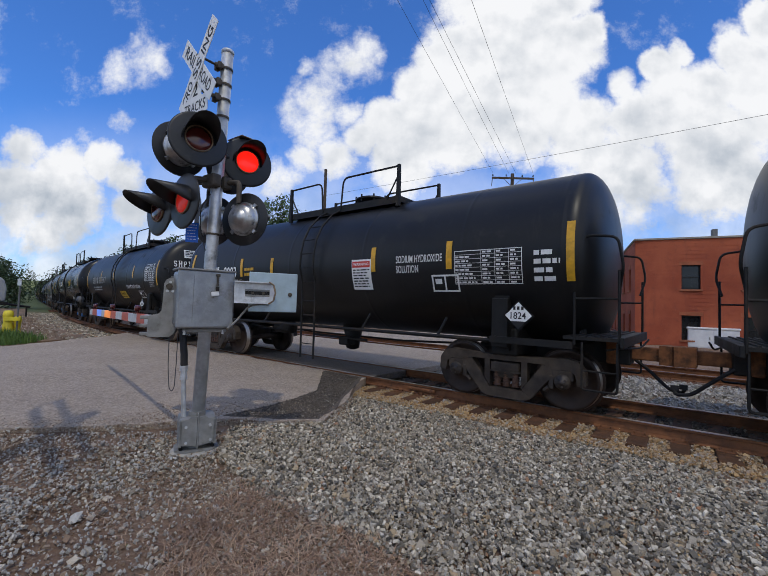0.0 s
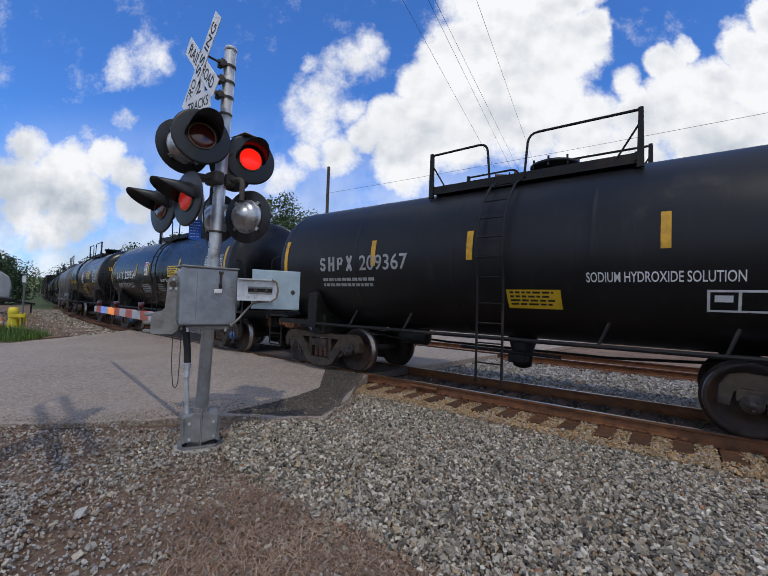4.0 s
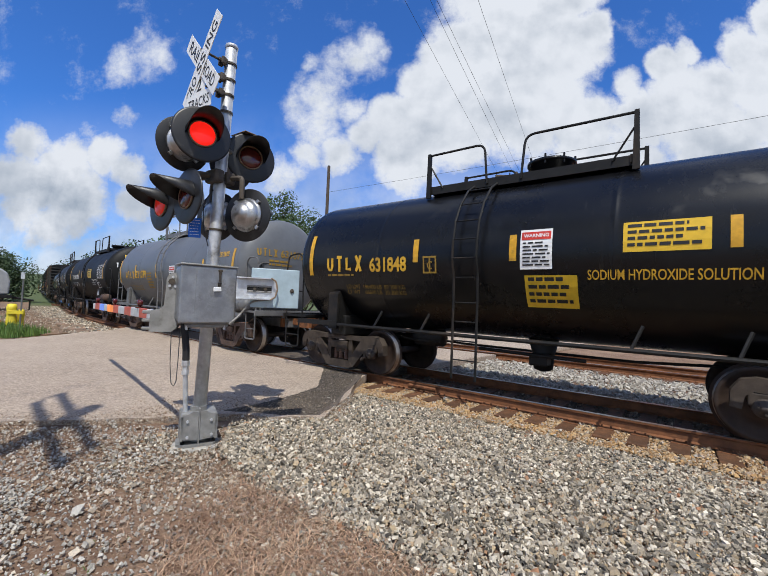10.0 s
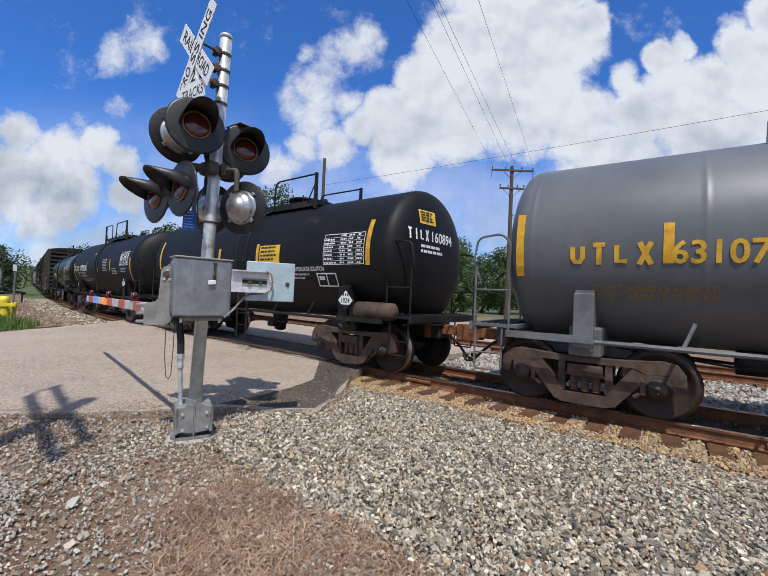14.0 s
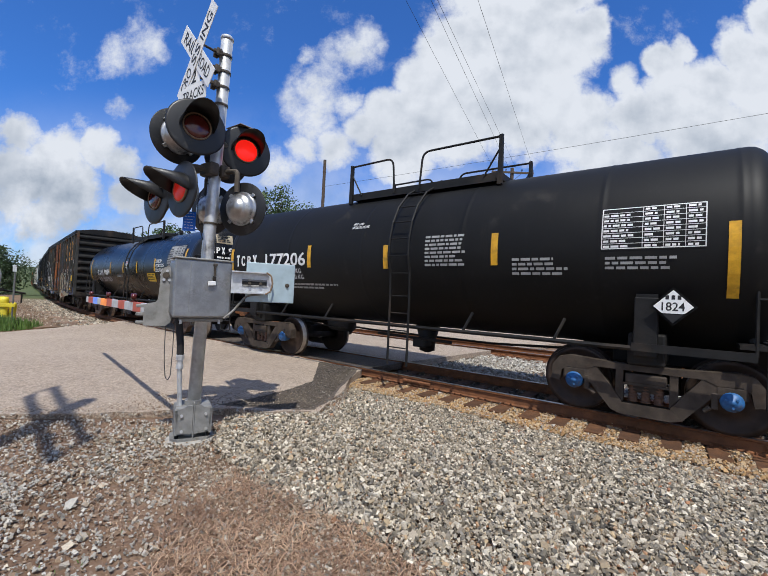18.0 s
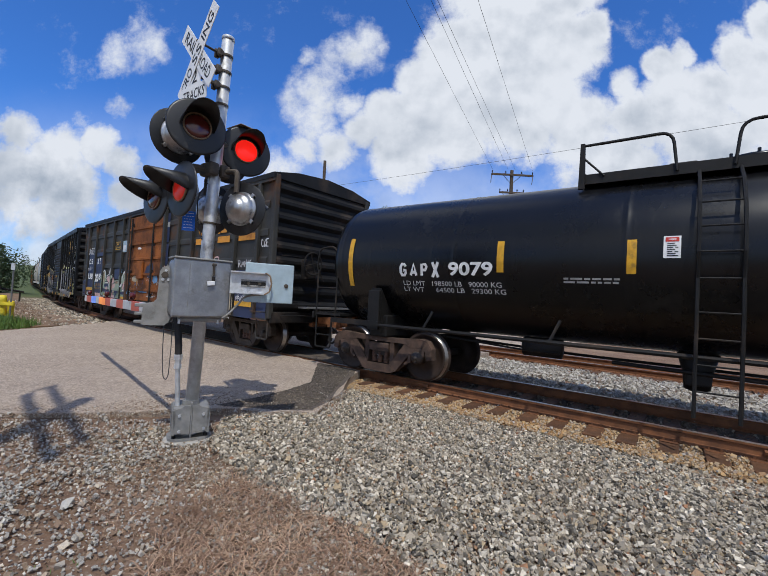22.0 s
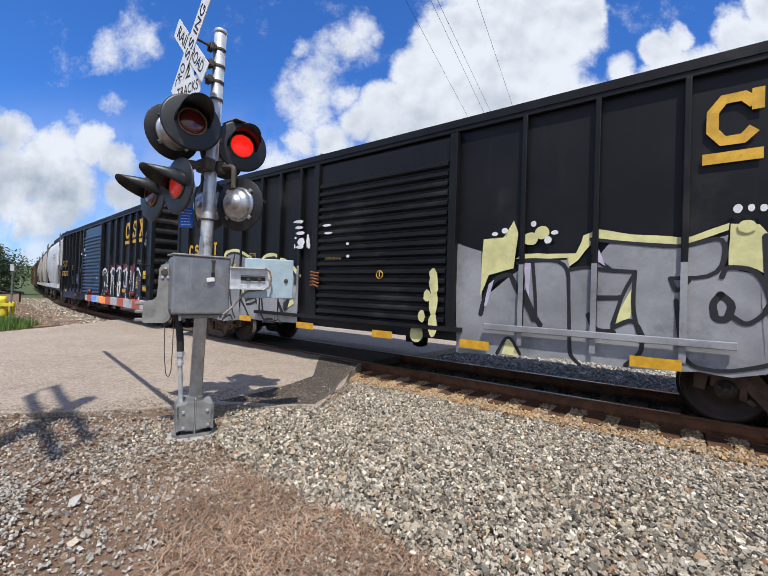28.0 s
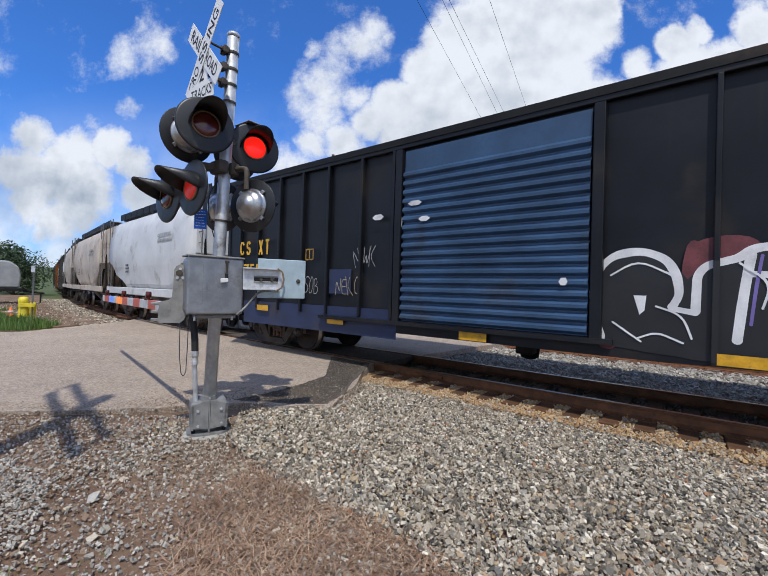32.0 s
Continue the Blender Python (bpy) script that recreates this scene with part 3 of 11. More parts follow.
def lateral(s):
    return NEAR_RAIL + CURVE * s * s / 2 if s > -40 else NEAR_RAIL + CURVE * 800 - CURVE * 40 * (s + 40)


def on_track(s, off=0.0, z=0.0):
    """A point at s along the line, off metres beyond the near rail."""
    slope = CURVE * max(s, -40)
    across = (N - U * slope).normalized()
    return U * s + N * lateral(s) + across * off + V(0, 0, z)


# ---- ground ----
def ground_material():
    mat = bpy.data.materials.new("dusty dirt and fine gravel")
    mat.use_nodes = True
    n = Nodes(mat.node_tree)
    bsdf = mat.node_tree.nodes["Principled BSDF"]
    place = n.add("ShaderNodeTexCoord")
    vec = place.outputs["Object"]
    a = n.noise(vec, 0.7, 6, 0.6)
    b = n.noise(vec, 26, 6, 0.7)
    col = n.mix(n.remap(a, 0.35, 0.65), (0.150, 0.086, 0.050), (0.250, 0.160, 0.100))
    col = n.mix(n.remap(b, 0.5, 0.72), col, (0.33, 0.265, 0.205))
    col = n.mix(n.remap(n.noise(vec, 60, 5, 0.7), 0.55, 0.75, 0, 0.6), col, (0.06, 0.044, 0.033))
    dist = n.add("ShaderNodeVectorMath")
    dist.operation = "LENGTH"
    n.link(vec, dist.inputs[0])
    far = n.remap(dist.outputs["Value"], 32, 60)
    grass = n.mix(n.noise(vec, 0.25, 6, 0.65), (0.045, 0.075, 0.02), (0.11, 0.13, 0.045))
    col = n.mix(far, col, grass)
    n.link(col, bsdf.inputs["Base Color"])
    bsdf.inputs["Roughness"].default_value = 0.95
    bp = n.add("ShaderNodeBump")
    bp.inputs["Strength"].default_value, bp.inputs["Distance"].default_value = 0.9, 0.02
    n.link(b, bp.inputs["Height"])
    n.link(bp.outputs[0], bsdf.inputs["Normal"])
    return mat


def asphalt_material(name, light, dark, scale=1.0):
    mat = bpy.data.materials.new(name)
    mat.use_nodes = True
    n = Nodes(mat.node_tree)
    bsdf = mat.node_tree.nodes["Principled BSDF"]
    place = n.add("ShaderNodeTexCoord")
    vec = place.outputs["Object"]
    chips = n.add("ShaderNodeTexVoronoi")
    chips.inputs["Scale"].default_value = 42
    n.link(vec, chips.inputs["Vector"])
    tone = n.noise(vec, 0.55 * scale, 6, 0.62)
    col = n.mix(n.remap(tone, 0.32, 0.68), dark, light)
    m = n.add("ShaderNodeMapping")
    m.inputs["Rotation"].default_value = (0, 0, -0.62)
    m.inputs["Scale"].default_value = (0.28, 1.6, 1)
    n.link(vec, m.inputs["Vector"])
    col = n.mix(n.remap(n.noise(m.outputs[0], 1.0, 4, 0.6), 0.5, 0.75, 0, 0.4), col, tuple(c * 0.72 for c in dark))
    col = n.mix(n.remap(n.noise(chips.outputs["Position"], 90, 1, 0.5), 0.42, 0.60, 0.0, 0.75), col, tuple(c * 1.5 for c in light))
    col = n.mix(n.remap(n.noise(vec, 9, 7, 0.75), 0.48, 0.70, 0, 0.6), col, tuple(c * 0.62 for c in dark))
    col = n.mix(n.remap(n.noise(vec, 42, 5, 0.75), 0.50, 0.64, 0, 0.8), col, tuple(min(1, c * 1.45) for c in light))
    col = n.mix(n.remap(n.noise(vec, 85, 4, 0.7), 0.50, 0.66, 0, 0.8), col, tuple(c * 0.5 for c in dark))
    n.link(col, bsdf.inputs["Base Color"])
    bsdf.inputs["Roughness"].default_value = 0.9
    bp = n.add("ShaderNodeBump")
    bp.inputs["Strength"].default_value, bp.inputs["Distance"].default_value = 0.9, 0.012
    n.link(n.noise(vec, 80, 5, 0.7), bp.inputs["Height"])
    n.link(bp.outputs[0], bsdf.inputs["Normal"])
    return mat


M["ground"] = ground_material()
M["asphalt"] = asphalt_material("worn pale chip-seal asphalt", (0.37, 0.295, 0.226), (0.26, 0.203, 0.152))
M["asphalt_dark"] = asphalt_material("dark patched asphalt", (0.10, 0.078, 0.060), (0.058, 0.046, 0.037))

ROAD_S0, ROAD_S1 = -18.0, -5.25


def ground_z(x, y):
    """The sheet lies low beside the rails, rises a little behind the camera and towards the hills."""
    n = x * N.x + y * N.y
    s = x * U.x + y * U.y
    z = -0.215 + 0.022 * noise.noise((x * 0.9, y * 0.9, 0)) + 0.012 * noise.noise((x * 3.1, y * 3.1, 4))
    if s < -17 and n < lateral(s) - 1:
        z += min(0.12, (-17 - s) * 0.05) + 0.03 * noise.noise((x * 0.6, y * 0.6, 2))
    r = math.hypot(x, y)
    if r > 130 and y > -40:
        z += 26 * (0.5 + 0.5 * noise.noise((x * 0.004, y * 0.004, 9))) * min(1, (r - 130) / 420)
    return z


def build_ground():
    ticks = [0.0]
    step = 0.16
    while ticks[-1] < 2600:
        ticks.append(ticks[-1] + step)
        if ticks[-1] > 6:
            step *= 1.09
    xs = [-t for t in ticks[:0:-1]] + ticks
    ys = [-t for t in ticks[:0:-3]] + ticks
    verts = [(x, y, ground_z(x, y)) for y in ys for x in xs]
    w = len(xs)
    faces = [(j * w + i, j * w + i + 1, (j + 1) * w + i + 1, (j + 1) * w + i) for j in range(len(ys) - 1) for i in range(w - 1)]
    me = bpy.data.meshes.new("ground")
    me.from_pydata(verts, [], faces)
    me.materials.append(M["ground"])
    soft_shade(me)
    return tagged(new("ground", me), "dusty brown dirt with fine gravel and far green land", "ground", "", "structure")


build_ground()


def ragged(points, step=0.12, rough=0.05, seed=0):
    """A closed outline, cut fine and made uneven."""
    out = []
    for (x0, y0), (x1, y1) in zip(points, points[1:] + points[:1]):
        n = max(1, int(math.hypot(x1 - x0, y1 - y0) / step)) if math.hypot(x1 - x0, y1 - y0) < 12 else 1
        for k in range(n):
            t = k / n
            x, y = x0 + (x1 - x0) * t, y0 + (y1 - y0) * t
            amp = rough if n > 1 else 0
            out.append((x + amp * noise.noise((x * 2.2, y * 2.2, seed)) * 2, y + amp * noise.noise((x * 2.2, y * 2.2, seed + 5)) * 2))
    return out


def sheet(name, outline, z, mat, label, thick=0.14, tilt=None, category="road"):
    bm = bmesh.new()
    top = [bm.verts.new((x, y, (tilt(x, y) if tilt else z))) for x, y in outline]
    low = [bm.verts.new((x, y, (tilt(x, y) if tilt else z) - thick)) for x, y in outline]
    bm.faces.new(top)
    n = len(outline)
    for k in range(n):
        bm.faces.new((top[k], low[k], low[(k + 1) % n], top[(k + 1) % n]))
    bmesh.ops.triangulate(bm, faces=bm.faces[:])
    return structure(name, bm, mat, label, category=category)


def flat(s, off, z=0):
    p = on_track(s, off)
    return (p.x, p.y)


def road_z(x, y):
    n = x * N.x + y * N.y
    return -0.025 - 0.12 * min(1.0, max(0.0, (NEAR_RAIL - n) / 4.5))


near_edge = [flat(s, -0.09) for s in (-19.5, -18, -15, -12, -9, -7, -5.35)]
sheet("road", ragged(near_edge + [(-0.66, 7.2), (-0.72, 6.4), (-0.86, 5.55), (-1.5, 5.5), (-2.3, 5.58), (-3.3, 5.22), (-4.6, 4.95), (-7.5, 4.2), (-12, 3.0), (-20, 1.0),
                               (-26, 2.0), (-22, 10.2), (-16, 11.4), (-11.75, 12.35), (-11.45, 14.1), (-11.0, 15.8)], seed=3),
      -0.05, M["asphalt"], "pale worn chip-seal road crossing the tracks", tilt=road_z)
sheet("asphalt_patch", ragged([flat(-6.5, -0.14), flat(-5.38, -0.14), (-0.70, 7.0), (-0.74, 6.4), (-0.90, 5.62), (-1.45, 5.58), (-2.25, 5.66), (-1.85, 6.15), (-1.5, 6.7), (-1.25, 7.3)], rough=0.03, seed=8),
      0, M["asphalt_dark"], "dark patched asphalt at the corner of the road", thick=0.02, tilt=lambda x, y: road_z(x, y) + 0.005)
sheet("road_between_rails", [flat(s, 0.10) for s in (-18, -15, -12, -9, -7, -5.3)] + [flat(s, GAUGE - 0.10) for s in (-5.3, -7, -9, -12, -15, -18)],
      -0.02, M["asphalt_dark"], "dark asphalt between the rails at the crossing")
sheet("road_between_tracks", [flat(s, GAUGE + 0.09) for s in (-18, -12, -8, -5.3)] + [flat(s, 5.9) for s in (-5.0, -8, -12, -18)],
      -0.03, M["asphalt"], "worn asphalt between the two tracks")
sheet("road_beyond", [flat(s, 7.75) for s in (-17, -12, -8, -4.6)] + [flat(-4, 16), flat(-5, 60), flat(-13, 60), flat(-14, 16)],
      -0.06, M["asphalt"], "worn asphalt beyond the tracks")


# ---- loose stone ----
ICO = None


def stones(name, mat, places, sizes, seed, label, squash=0.75):
    """Crushed stones, each an uneven lump, joined into one mesh."""
    global ICO
    if ICO is None:
        bm = bmesh.new()
        bmesh.ops.create_cube(bm, size=1.18)
        bmesh.ops.triangulate(bm, faces=bm.faces[:])
        ICO = (np.array([v.co[:] for v in bm.verts]), np.array([[v.index for v in f.verts] for f in bm.faces]))
        bm.free()
    base, tris = ICO
    rng = np.random.default_rng(seed)
    k = len(places)
    v = base[None] * (1 + rng.uniform(-0.42, 0.34, (k, len(base), 1)))
    v = v * rng.uniform(0.55, 1.35, (k, 1, 3)) * np.array([1, 1, squash])
    q = rng.normal(size=(k, 4))
    q[:, 1:3] *= 0.45
    q /= np.linalg.norm(q, axis=1)[:, None]
    w, x, y, z = q.T
    rot = np.stack([1 - 2 * (y * y + z * z), 2 * (x * y - z * w), 2 * (x * z + y * w), 2 * (x * y + z * w), 1 - 2 * (x * x + z * z), 2 * (y * z - x * w),
                    2 * (x * z - y * w), 2 * (y * z + x * w), 1 - 2 * (x * x + y * y)], 1).reshape(k, 3, 3)
    v = np.einsum("kij,knj->kni", rot, v) * np.asarray(sizes)[:, None, None] + np.asarray(places)[:, None]
    f = (tris[None] + (np.arange(k) * len(base))[:, None, None]).reshape(-1, 3)
    me = bpy.data.meshes.new(name)
    me.vertices.add(k * len(base))
    me.vertices.foreach_set("co", v.astype(np.float32).ravel())
    me.loops.add(f.size)
    me.loops.foreach_set("vertex_index", f.astype(np.int32).ravel())
    me.polygons.add(len(f))
    me.polygons.foreach_set("loop_start", np.arange(0, f.size, 3, dtype=np.int32))
    me.polygons.foreach_set("loop_total", np.full(len(f), 3, dtype=np.int32))
    me.update(calc_edges=True)
    me.polygons.foreach_set("use_smooth", [False] * len(me.polygons))
    me.materials.append(mat)
    return tagged(new(name, me), label, "stones", "", "stuff")


def inside(x, y, poly):
    hit = np.zeros(len(x), bool)
    for (x0, y0), (x1, y1) in zip(poly, poly[1:] + poly[:1]):
        cross = ((y0 > y) != (y1 > y)) & (x < (x1 - x0) * (y - y0) / (y1 - y0 + 1e-12) + x0)
        hit ^= cross
    return hit


def scatter(poly, per_m2, seed):
    rng = np.random.default_rng(seed)
    xs, ys = [p[0] for p in poly], [p[1] for p in poly]
    area = (max(xs) - min(xs)) * (max(ys) - min(ys))
    k = int(area * per_m2)
    x, y = rng.uniform(min(xs), max(xs), k), rng.uniform(min(ys), max(ys), k)
    keep = inside(x, y, poly)
    return x[keep], y[keep], rng


def lay(name, mat, poly, per_m2, size, seed, label, base, heap=0.03, keep=None):
    x, y, rng = scatter(poly, per_m2, seed)
    if keep is not None:
        sel = keep(x, y, rng)
        x, y = x[sel], y[sel]
    r = np.clip(rng.lognormal(math.log(size), 0.3, len(x)), size * 0.45, size * 1.9)
    z = base(x, y) + rng.uniform(-0.2, 1.0, len(x)) * heap
    return stones(name, mat, np.stack([x, y, z], 1), r, seed, label)


def across_of(x, y):
    s = x * U.x + y * U.y
    n = x * N.x + y * N.y
    return s, n - (NEAR_RAIL + CURVE * np.maximum(s, -40) ** 2 / 2)


def ballast_z(x, y):
    s, off = across_of(x, y)
    return -0.200 - 0.035 * np.clip((off + 2.4) / 1.8, 0, 1) + 0.016 * np.sin(x * 1.7 + 1.0) * np.cos(y * 2.1) + 0.085 * np.exp(-((x + 1.1) ** 2 + (y - 5.8) ** 2) / 0.9)


BALLAST_EDGE = [(-0.78, 5.5), (-0.62, 6.6), flat(-5.1, -0.62), flat(-3, -0.62), flat(0, -0.62), flat(4, -0.62), flat(9, -0.62), flat(14, -0.62), (10.6, 1.9), (5.2, 1.7), (0.9, 1.75), (0.1, 2.75),
                (-1.0, 3.5), (-1.75, 4.3), (-2.05, 5.35), (-1.5, 5.42)]
lay("ballast", M["ballast"], BALLAST_EDGE, 2500, 0.0182, 11, "grey and tan crushed stone ballast beside the track", ballast_z, 0.035)
TIE_BAND = [flat(s, -0.95) for s in (-5.2, -2, 1, 4, 8, 13)] + [flat(s, -0.02) for s in (13, 8, 4, 1, -2, -5.2)]


def between_ties(x, y, rng):
    s, off = across_of(x, y)
    return (np.abs(((s + 1.34) / 0.44) % 1.0 - 0.5) < 0.25) | (off < -0.64)


lay("rusty_ballast", M["rust_ballast"], TIE_BAND, 1900, 0.019, 12, "rust-stained crushed stone between the tie ends", lambda x, y: -0.198 + 0 * x, 0.03, between_ties)
INNER = [flat(s, 0.12) for s in (-5.2, -2, 1, 4, 8, 13)] + [flat(s, GAUGE + 0.9) for s in (13, 8, 4, 1, -2, -5.2)]
# the dark chips again, darker than the stone outside the rails
lay("track_stone", M["dark_chips"], INNER, 420, 0.026, 13, "dark stone between the rails", lambda x, y: -0.20 + 0 * x, 0.02)
GAP = [flat(s, GAUGE + 0.75) for s in (-5.2, -2, 1, 4, 8, 13)] + [flat(s, 5.75) for s in (13, 8, 4, 1, -2, -5.0)]
lay("pale_ballast", M["pale_ballast"], GAP, 230, 0.036, 14, "pale crushed stone between the two tracks", lambda x, y: -0.20 + 0 * x, 0.035)
SHOULDER = [flat(s, -2.6) for s in (-17.6, -22, -28, -36, -46)] + [flat(s, -0.5) for s in (-46, -36, -28, -22, -18.2)]
lay("shoulder_stone", M["ballast"], SHOULDER, 110, 0.045, 15, "crushed stone shoulder of the track past the road", lambda x, y: -0.16 + 0.0 * x, 0.05)
DIRT = [(-2.1, 5.25), (-1.8, 4.25), (-1.05, 3.45), (0.05, 2.7), (0.9, 1.7), (-3.2, 1.7), (-5.2, 4.7), (-3.3, 5.1)]
lay("dusty_gravel", M["dirt_stone"], DIRT, 1500, 0.0095, 16, "dusty brown fine gravel trodden into the dirt", lambda x, y: -0.205 + 0.012 * np.sin(2 * x + y), 0.014,
    keep=lambda x, y, rng: rng.random(len(x)) < 0.30 + 0.70 * (np.sin(2.3 * x + 1.1 * y) * np.cos(1.9 * y - 0.7 * x) + 0.35 * np.sin(7 * x - 5 * y) > -0.1))
lay("dirt_stones", M["dirt_stone"], DIRT, 95, 0.019, 17, "scattered stones in the dirt", lambda x, y: -0.20 + 0 * x, 0.012)
PALE = [(-3.6, 3.75), (-2.85, 3.3), (-2.5, 2.8), (-2.3, 2.35), (-2.6, 2.1), (-4.2, 3.0)]
lay("pale_gravel", M["pale_ballast"], PALE, 1300, 0.0115, 18, "small pale gravel at the roadside", lambda x, y: -0.20 + 0 * x, 0.02)

lay("bright_stones", M["pale_ballast"], DIRT, 420, 0.0125, 25, "pale stones scattered over the dirt", lambda x, y: -0.192 + 0 * x, 0.008)
BLEND = [(-2.2, 5.2), (-1.75, 4.9), (-1.4, 4.3), (-0.7, 3.75), (0.3, 3.1), (1.3, 2.2), (1.6, 1.75), (0.5, 1.75), (-0.3, 2.45), (-1.3, 3.2), (-2.0, 3.95), (-2.5, 4.9)]
FRINGE = [(-2.3, 5.2), (-1.75, 4.9), (-1.4, 4.3), (-0.7, 3.75), (0.3, 3.1), (1.3, 2.2), (1.6, 1.75), (-1.0, 1.75), (-2.2, 2.4), (-2.9, 3.4), (-3.1, 4.6)]
lay("mixed_stones", M["ballast"], FRINGE, 760, 0.0165, 26, "crushed stone thinning out into the dirt", lambda x, y: -0.198 + 0 * x, 0.014,
    keep=lambda x, y, rng: rng.random(len(x)) < np.clip(1.0 - (3.05 - y - 0.78 * x + 0.25 * np.sin(3.1 * x) + 0.2 * np.sin(5.3 * y + x)) / 1.5, 0.0, 1.0))
lay("mixed_dirt", M["dirt_stone"], BLEND, 700, 0.010, 27, "fine dirt among the crushed stone", lambda x, y: -0.178 + 0 * x, 0.012)
sheet("dirt_bank", ragged([flat(-17.6, -2.5), flat(-17.2, -3.4), flat(-20, -4.4), flat(-27, -6.0), flat(-45, -7.0), flat(-58, -5.0), flat(-58, -2.4), flat(-40, -2.4), flat(-28, -2.4)], step=0.5, rough=0.2, seed=5),
      -0.07, material("orange-brown bare dirt", (0.20, 0.125, 0.072), 0.95, vary=0.35, scale=1.2, dirt=(0.10, 0.075, 0.05), dirt_amount=0.4, dirt_scale=0.8, bump=0.8, bump_scale=8), "bare orange-brown dirt bank beside the track", thick=0.12, category="dirt")
lay("bank_stones", M["dirt_stone"], [flat(-17.6, -2.4), flat(-18.5, -4.0), flat(-24, -5.2), flat(-40, -6.0), flat(-40, -2.4)], 45, 0.030, 28, "stones and clods on the dirt bank", lambda x, y: -0.06 + 0 * x, 0.02)
SPILL = [(-0.55, 6.9), (-0.62, 5.45), (-1.5, 5.35), (-2.3, 5.42), (-3.3, 5.05), (-4.6, 4.8), (-7.5, 4.0), (-7.5, 4.5), (-4.6, 5.25), (-3.3, 5.5), (-2.3, 5.9), (-1.5, 5.85), (-1.05, 6.0), (-0.95, 6.9)]
lay("road_edge_gravel", M["dirt_stone"], SPILL, 1500, 0.0085, 19, "fine gravel spilled over the broken edge of the road", lambda x, y: -0.05 - 0.12 * np.clip((NEAR_RAIL - x * N.x - y * N.y) / 4.5, 0, 1) + 0.012 * np.sin(5 * x + 2 * y), 0.02)
PATCH = [flat(-6.5, -0.2), flat(-5.42, -0.2), (-0.76, 7.0), (-0.80, 6.4), (-0.95, 5.66), (-1.45, 5.62), (-2.2, 5.7), (-1.85, 6.15), (-1.5, 6.7), (-1.25, 7.3)]
lay("dark_chips", M["dark_chips"], PATCH, 3200, 0.0105, 36, "coarse dark chips of the patched asphalt", lambda x, y: -0.022 - 0.12 * np.clip((NEAR_RAIL - x * N.x - y * N.y) / 4.5, 0, 1), 0.006)
GRIT = [(-1.1, 6.0), (-1.5, 5.7), (-2.3, 5.7), (-3.3, 5.3), (-4.6, 5.0), (-7.5, 4.3), (-7.8, 5.2), (-4.8, 6.1), (-3.3, 6.4), (-2.0, 6.9), (-1.3, 6.9)]
lay("road_grit", M["dirt_stone"], GRIT, 1100, 0.0075, 34, "loose grit strewn over the road's edge", lambda x, y: -0.023 - 0.12 * np.clip((NEAR_RAIL - x * N.x - y * N.y) / 4.5, 0, 1), 0.004,
    keep=lambda x, y, rng: rng.random(len(x)) < np.clip(1.25 - (y - 5.2 - 0.25 * (x + 3.3)) / 1.1, 0.1, 1.0))
lay("loose_gravel", M["pale_ballast"], SPILL, 130, 0.014, 20, "loose pale stones along the edge of the road", lambda x, y: -0.035 - 0.12 * np.clip((NEAR_RAIL - x * N.x - y * N.y) / 4.5, 0, 1), 0.01)


def single_stone(x, y, size, colour, label):
    ob = stones("stone", material(label, colour, 0.85, vary=0.15, scale=20), np.array([[x, y, -0.185]]), np.array([size]), int(abs(x) * 1000), label)
    ob["kind"] = "thing"
    return ob


single_stone(-2.32, 3.10, 0.062, (0.55, 0.52, 0.46), "pale flat stone lying in the dirt")
single_stone(2.20, 2.92, 0.032, (0.60, 0.33, 0.05), "small ochre yellow stone among the ballast")
single_stone(0.28, 2.95, 0.040, (0.07, 0.07, 0.07), "dark stone among the ballast")


def blades(name, mat, poly, per_m2, length, width, seed, label, base=-0.2, lean=0.9, upright=0.3):
    """Thin blades or stalks, each a bent triangle strip."""
    x, y, rng = scatter(poly, per_m2, seed)
    k = len(x)
    a, ln = rng.uniform(0, 2 * math.pi, k), length * rng.uniform(0.4, 1.3, k)
    up, out_ = upright * ln * rng.uniform(0.3, 1.0, k), lean * ln
    dx, dy = np.cos(a), np.sin(a)
    w = width * rng.uniform(0.6, 1.3, k)
    p0 = np.stack([x, y, np.full(k, base)], 1)
    mid = p0 + np.stack([dx * out_ * 0.45, dy * out_ * 0.45, up], 1)
    tip = p0 + np.stack([dx * out_, dy * out_, up * (1.0 if lean > 0.6 else 1.9)], 1)
    side = np.stack([-dy * w, dx * w, 0 * w], 1)
    verts = np.stack([p0 - side, p0 + side, mid + side * 0.8, mid - side * 0.8, tip], 1).reshape(-1, 3)
    faces = []
    for i in range(k):
        b = i * 5
        faces += [(b, b + 1, b + 2, b + 3), (b + 3, b + 2, b + 4)]
    me = bpy.data.meshes.new(name)
    me.from_pydata(verts.tolist(), [], faces)
    me.materials.append(mat)
    return tagged(new(name, me), label, "plants", "", "stuff")


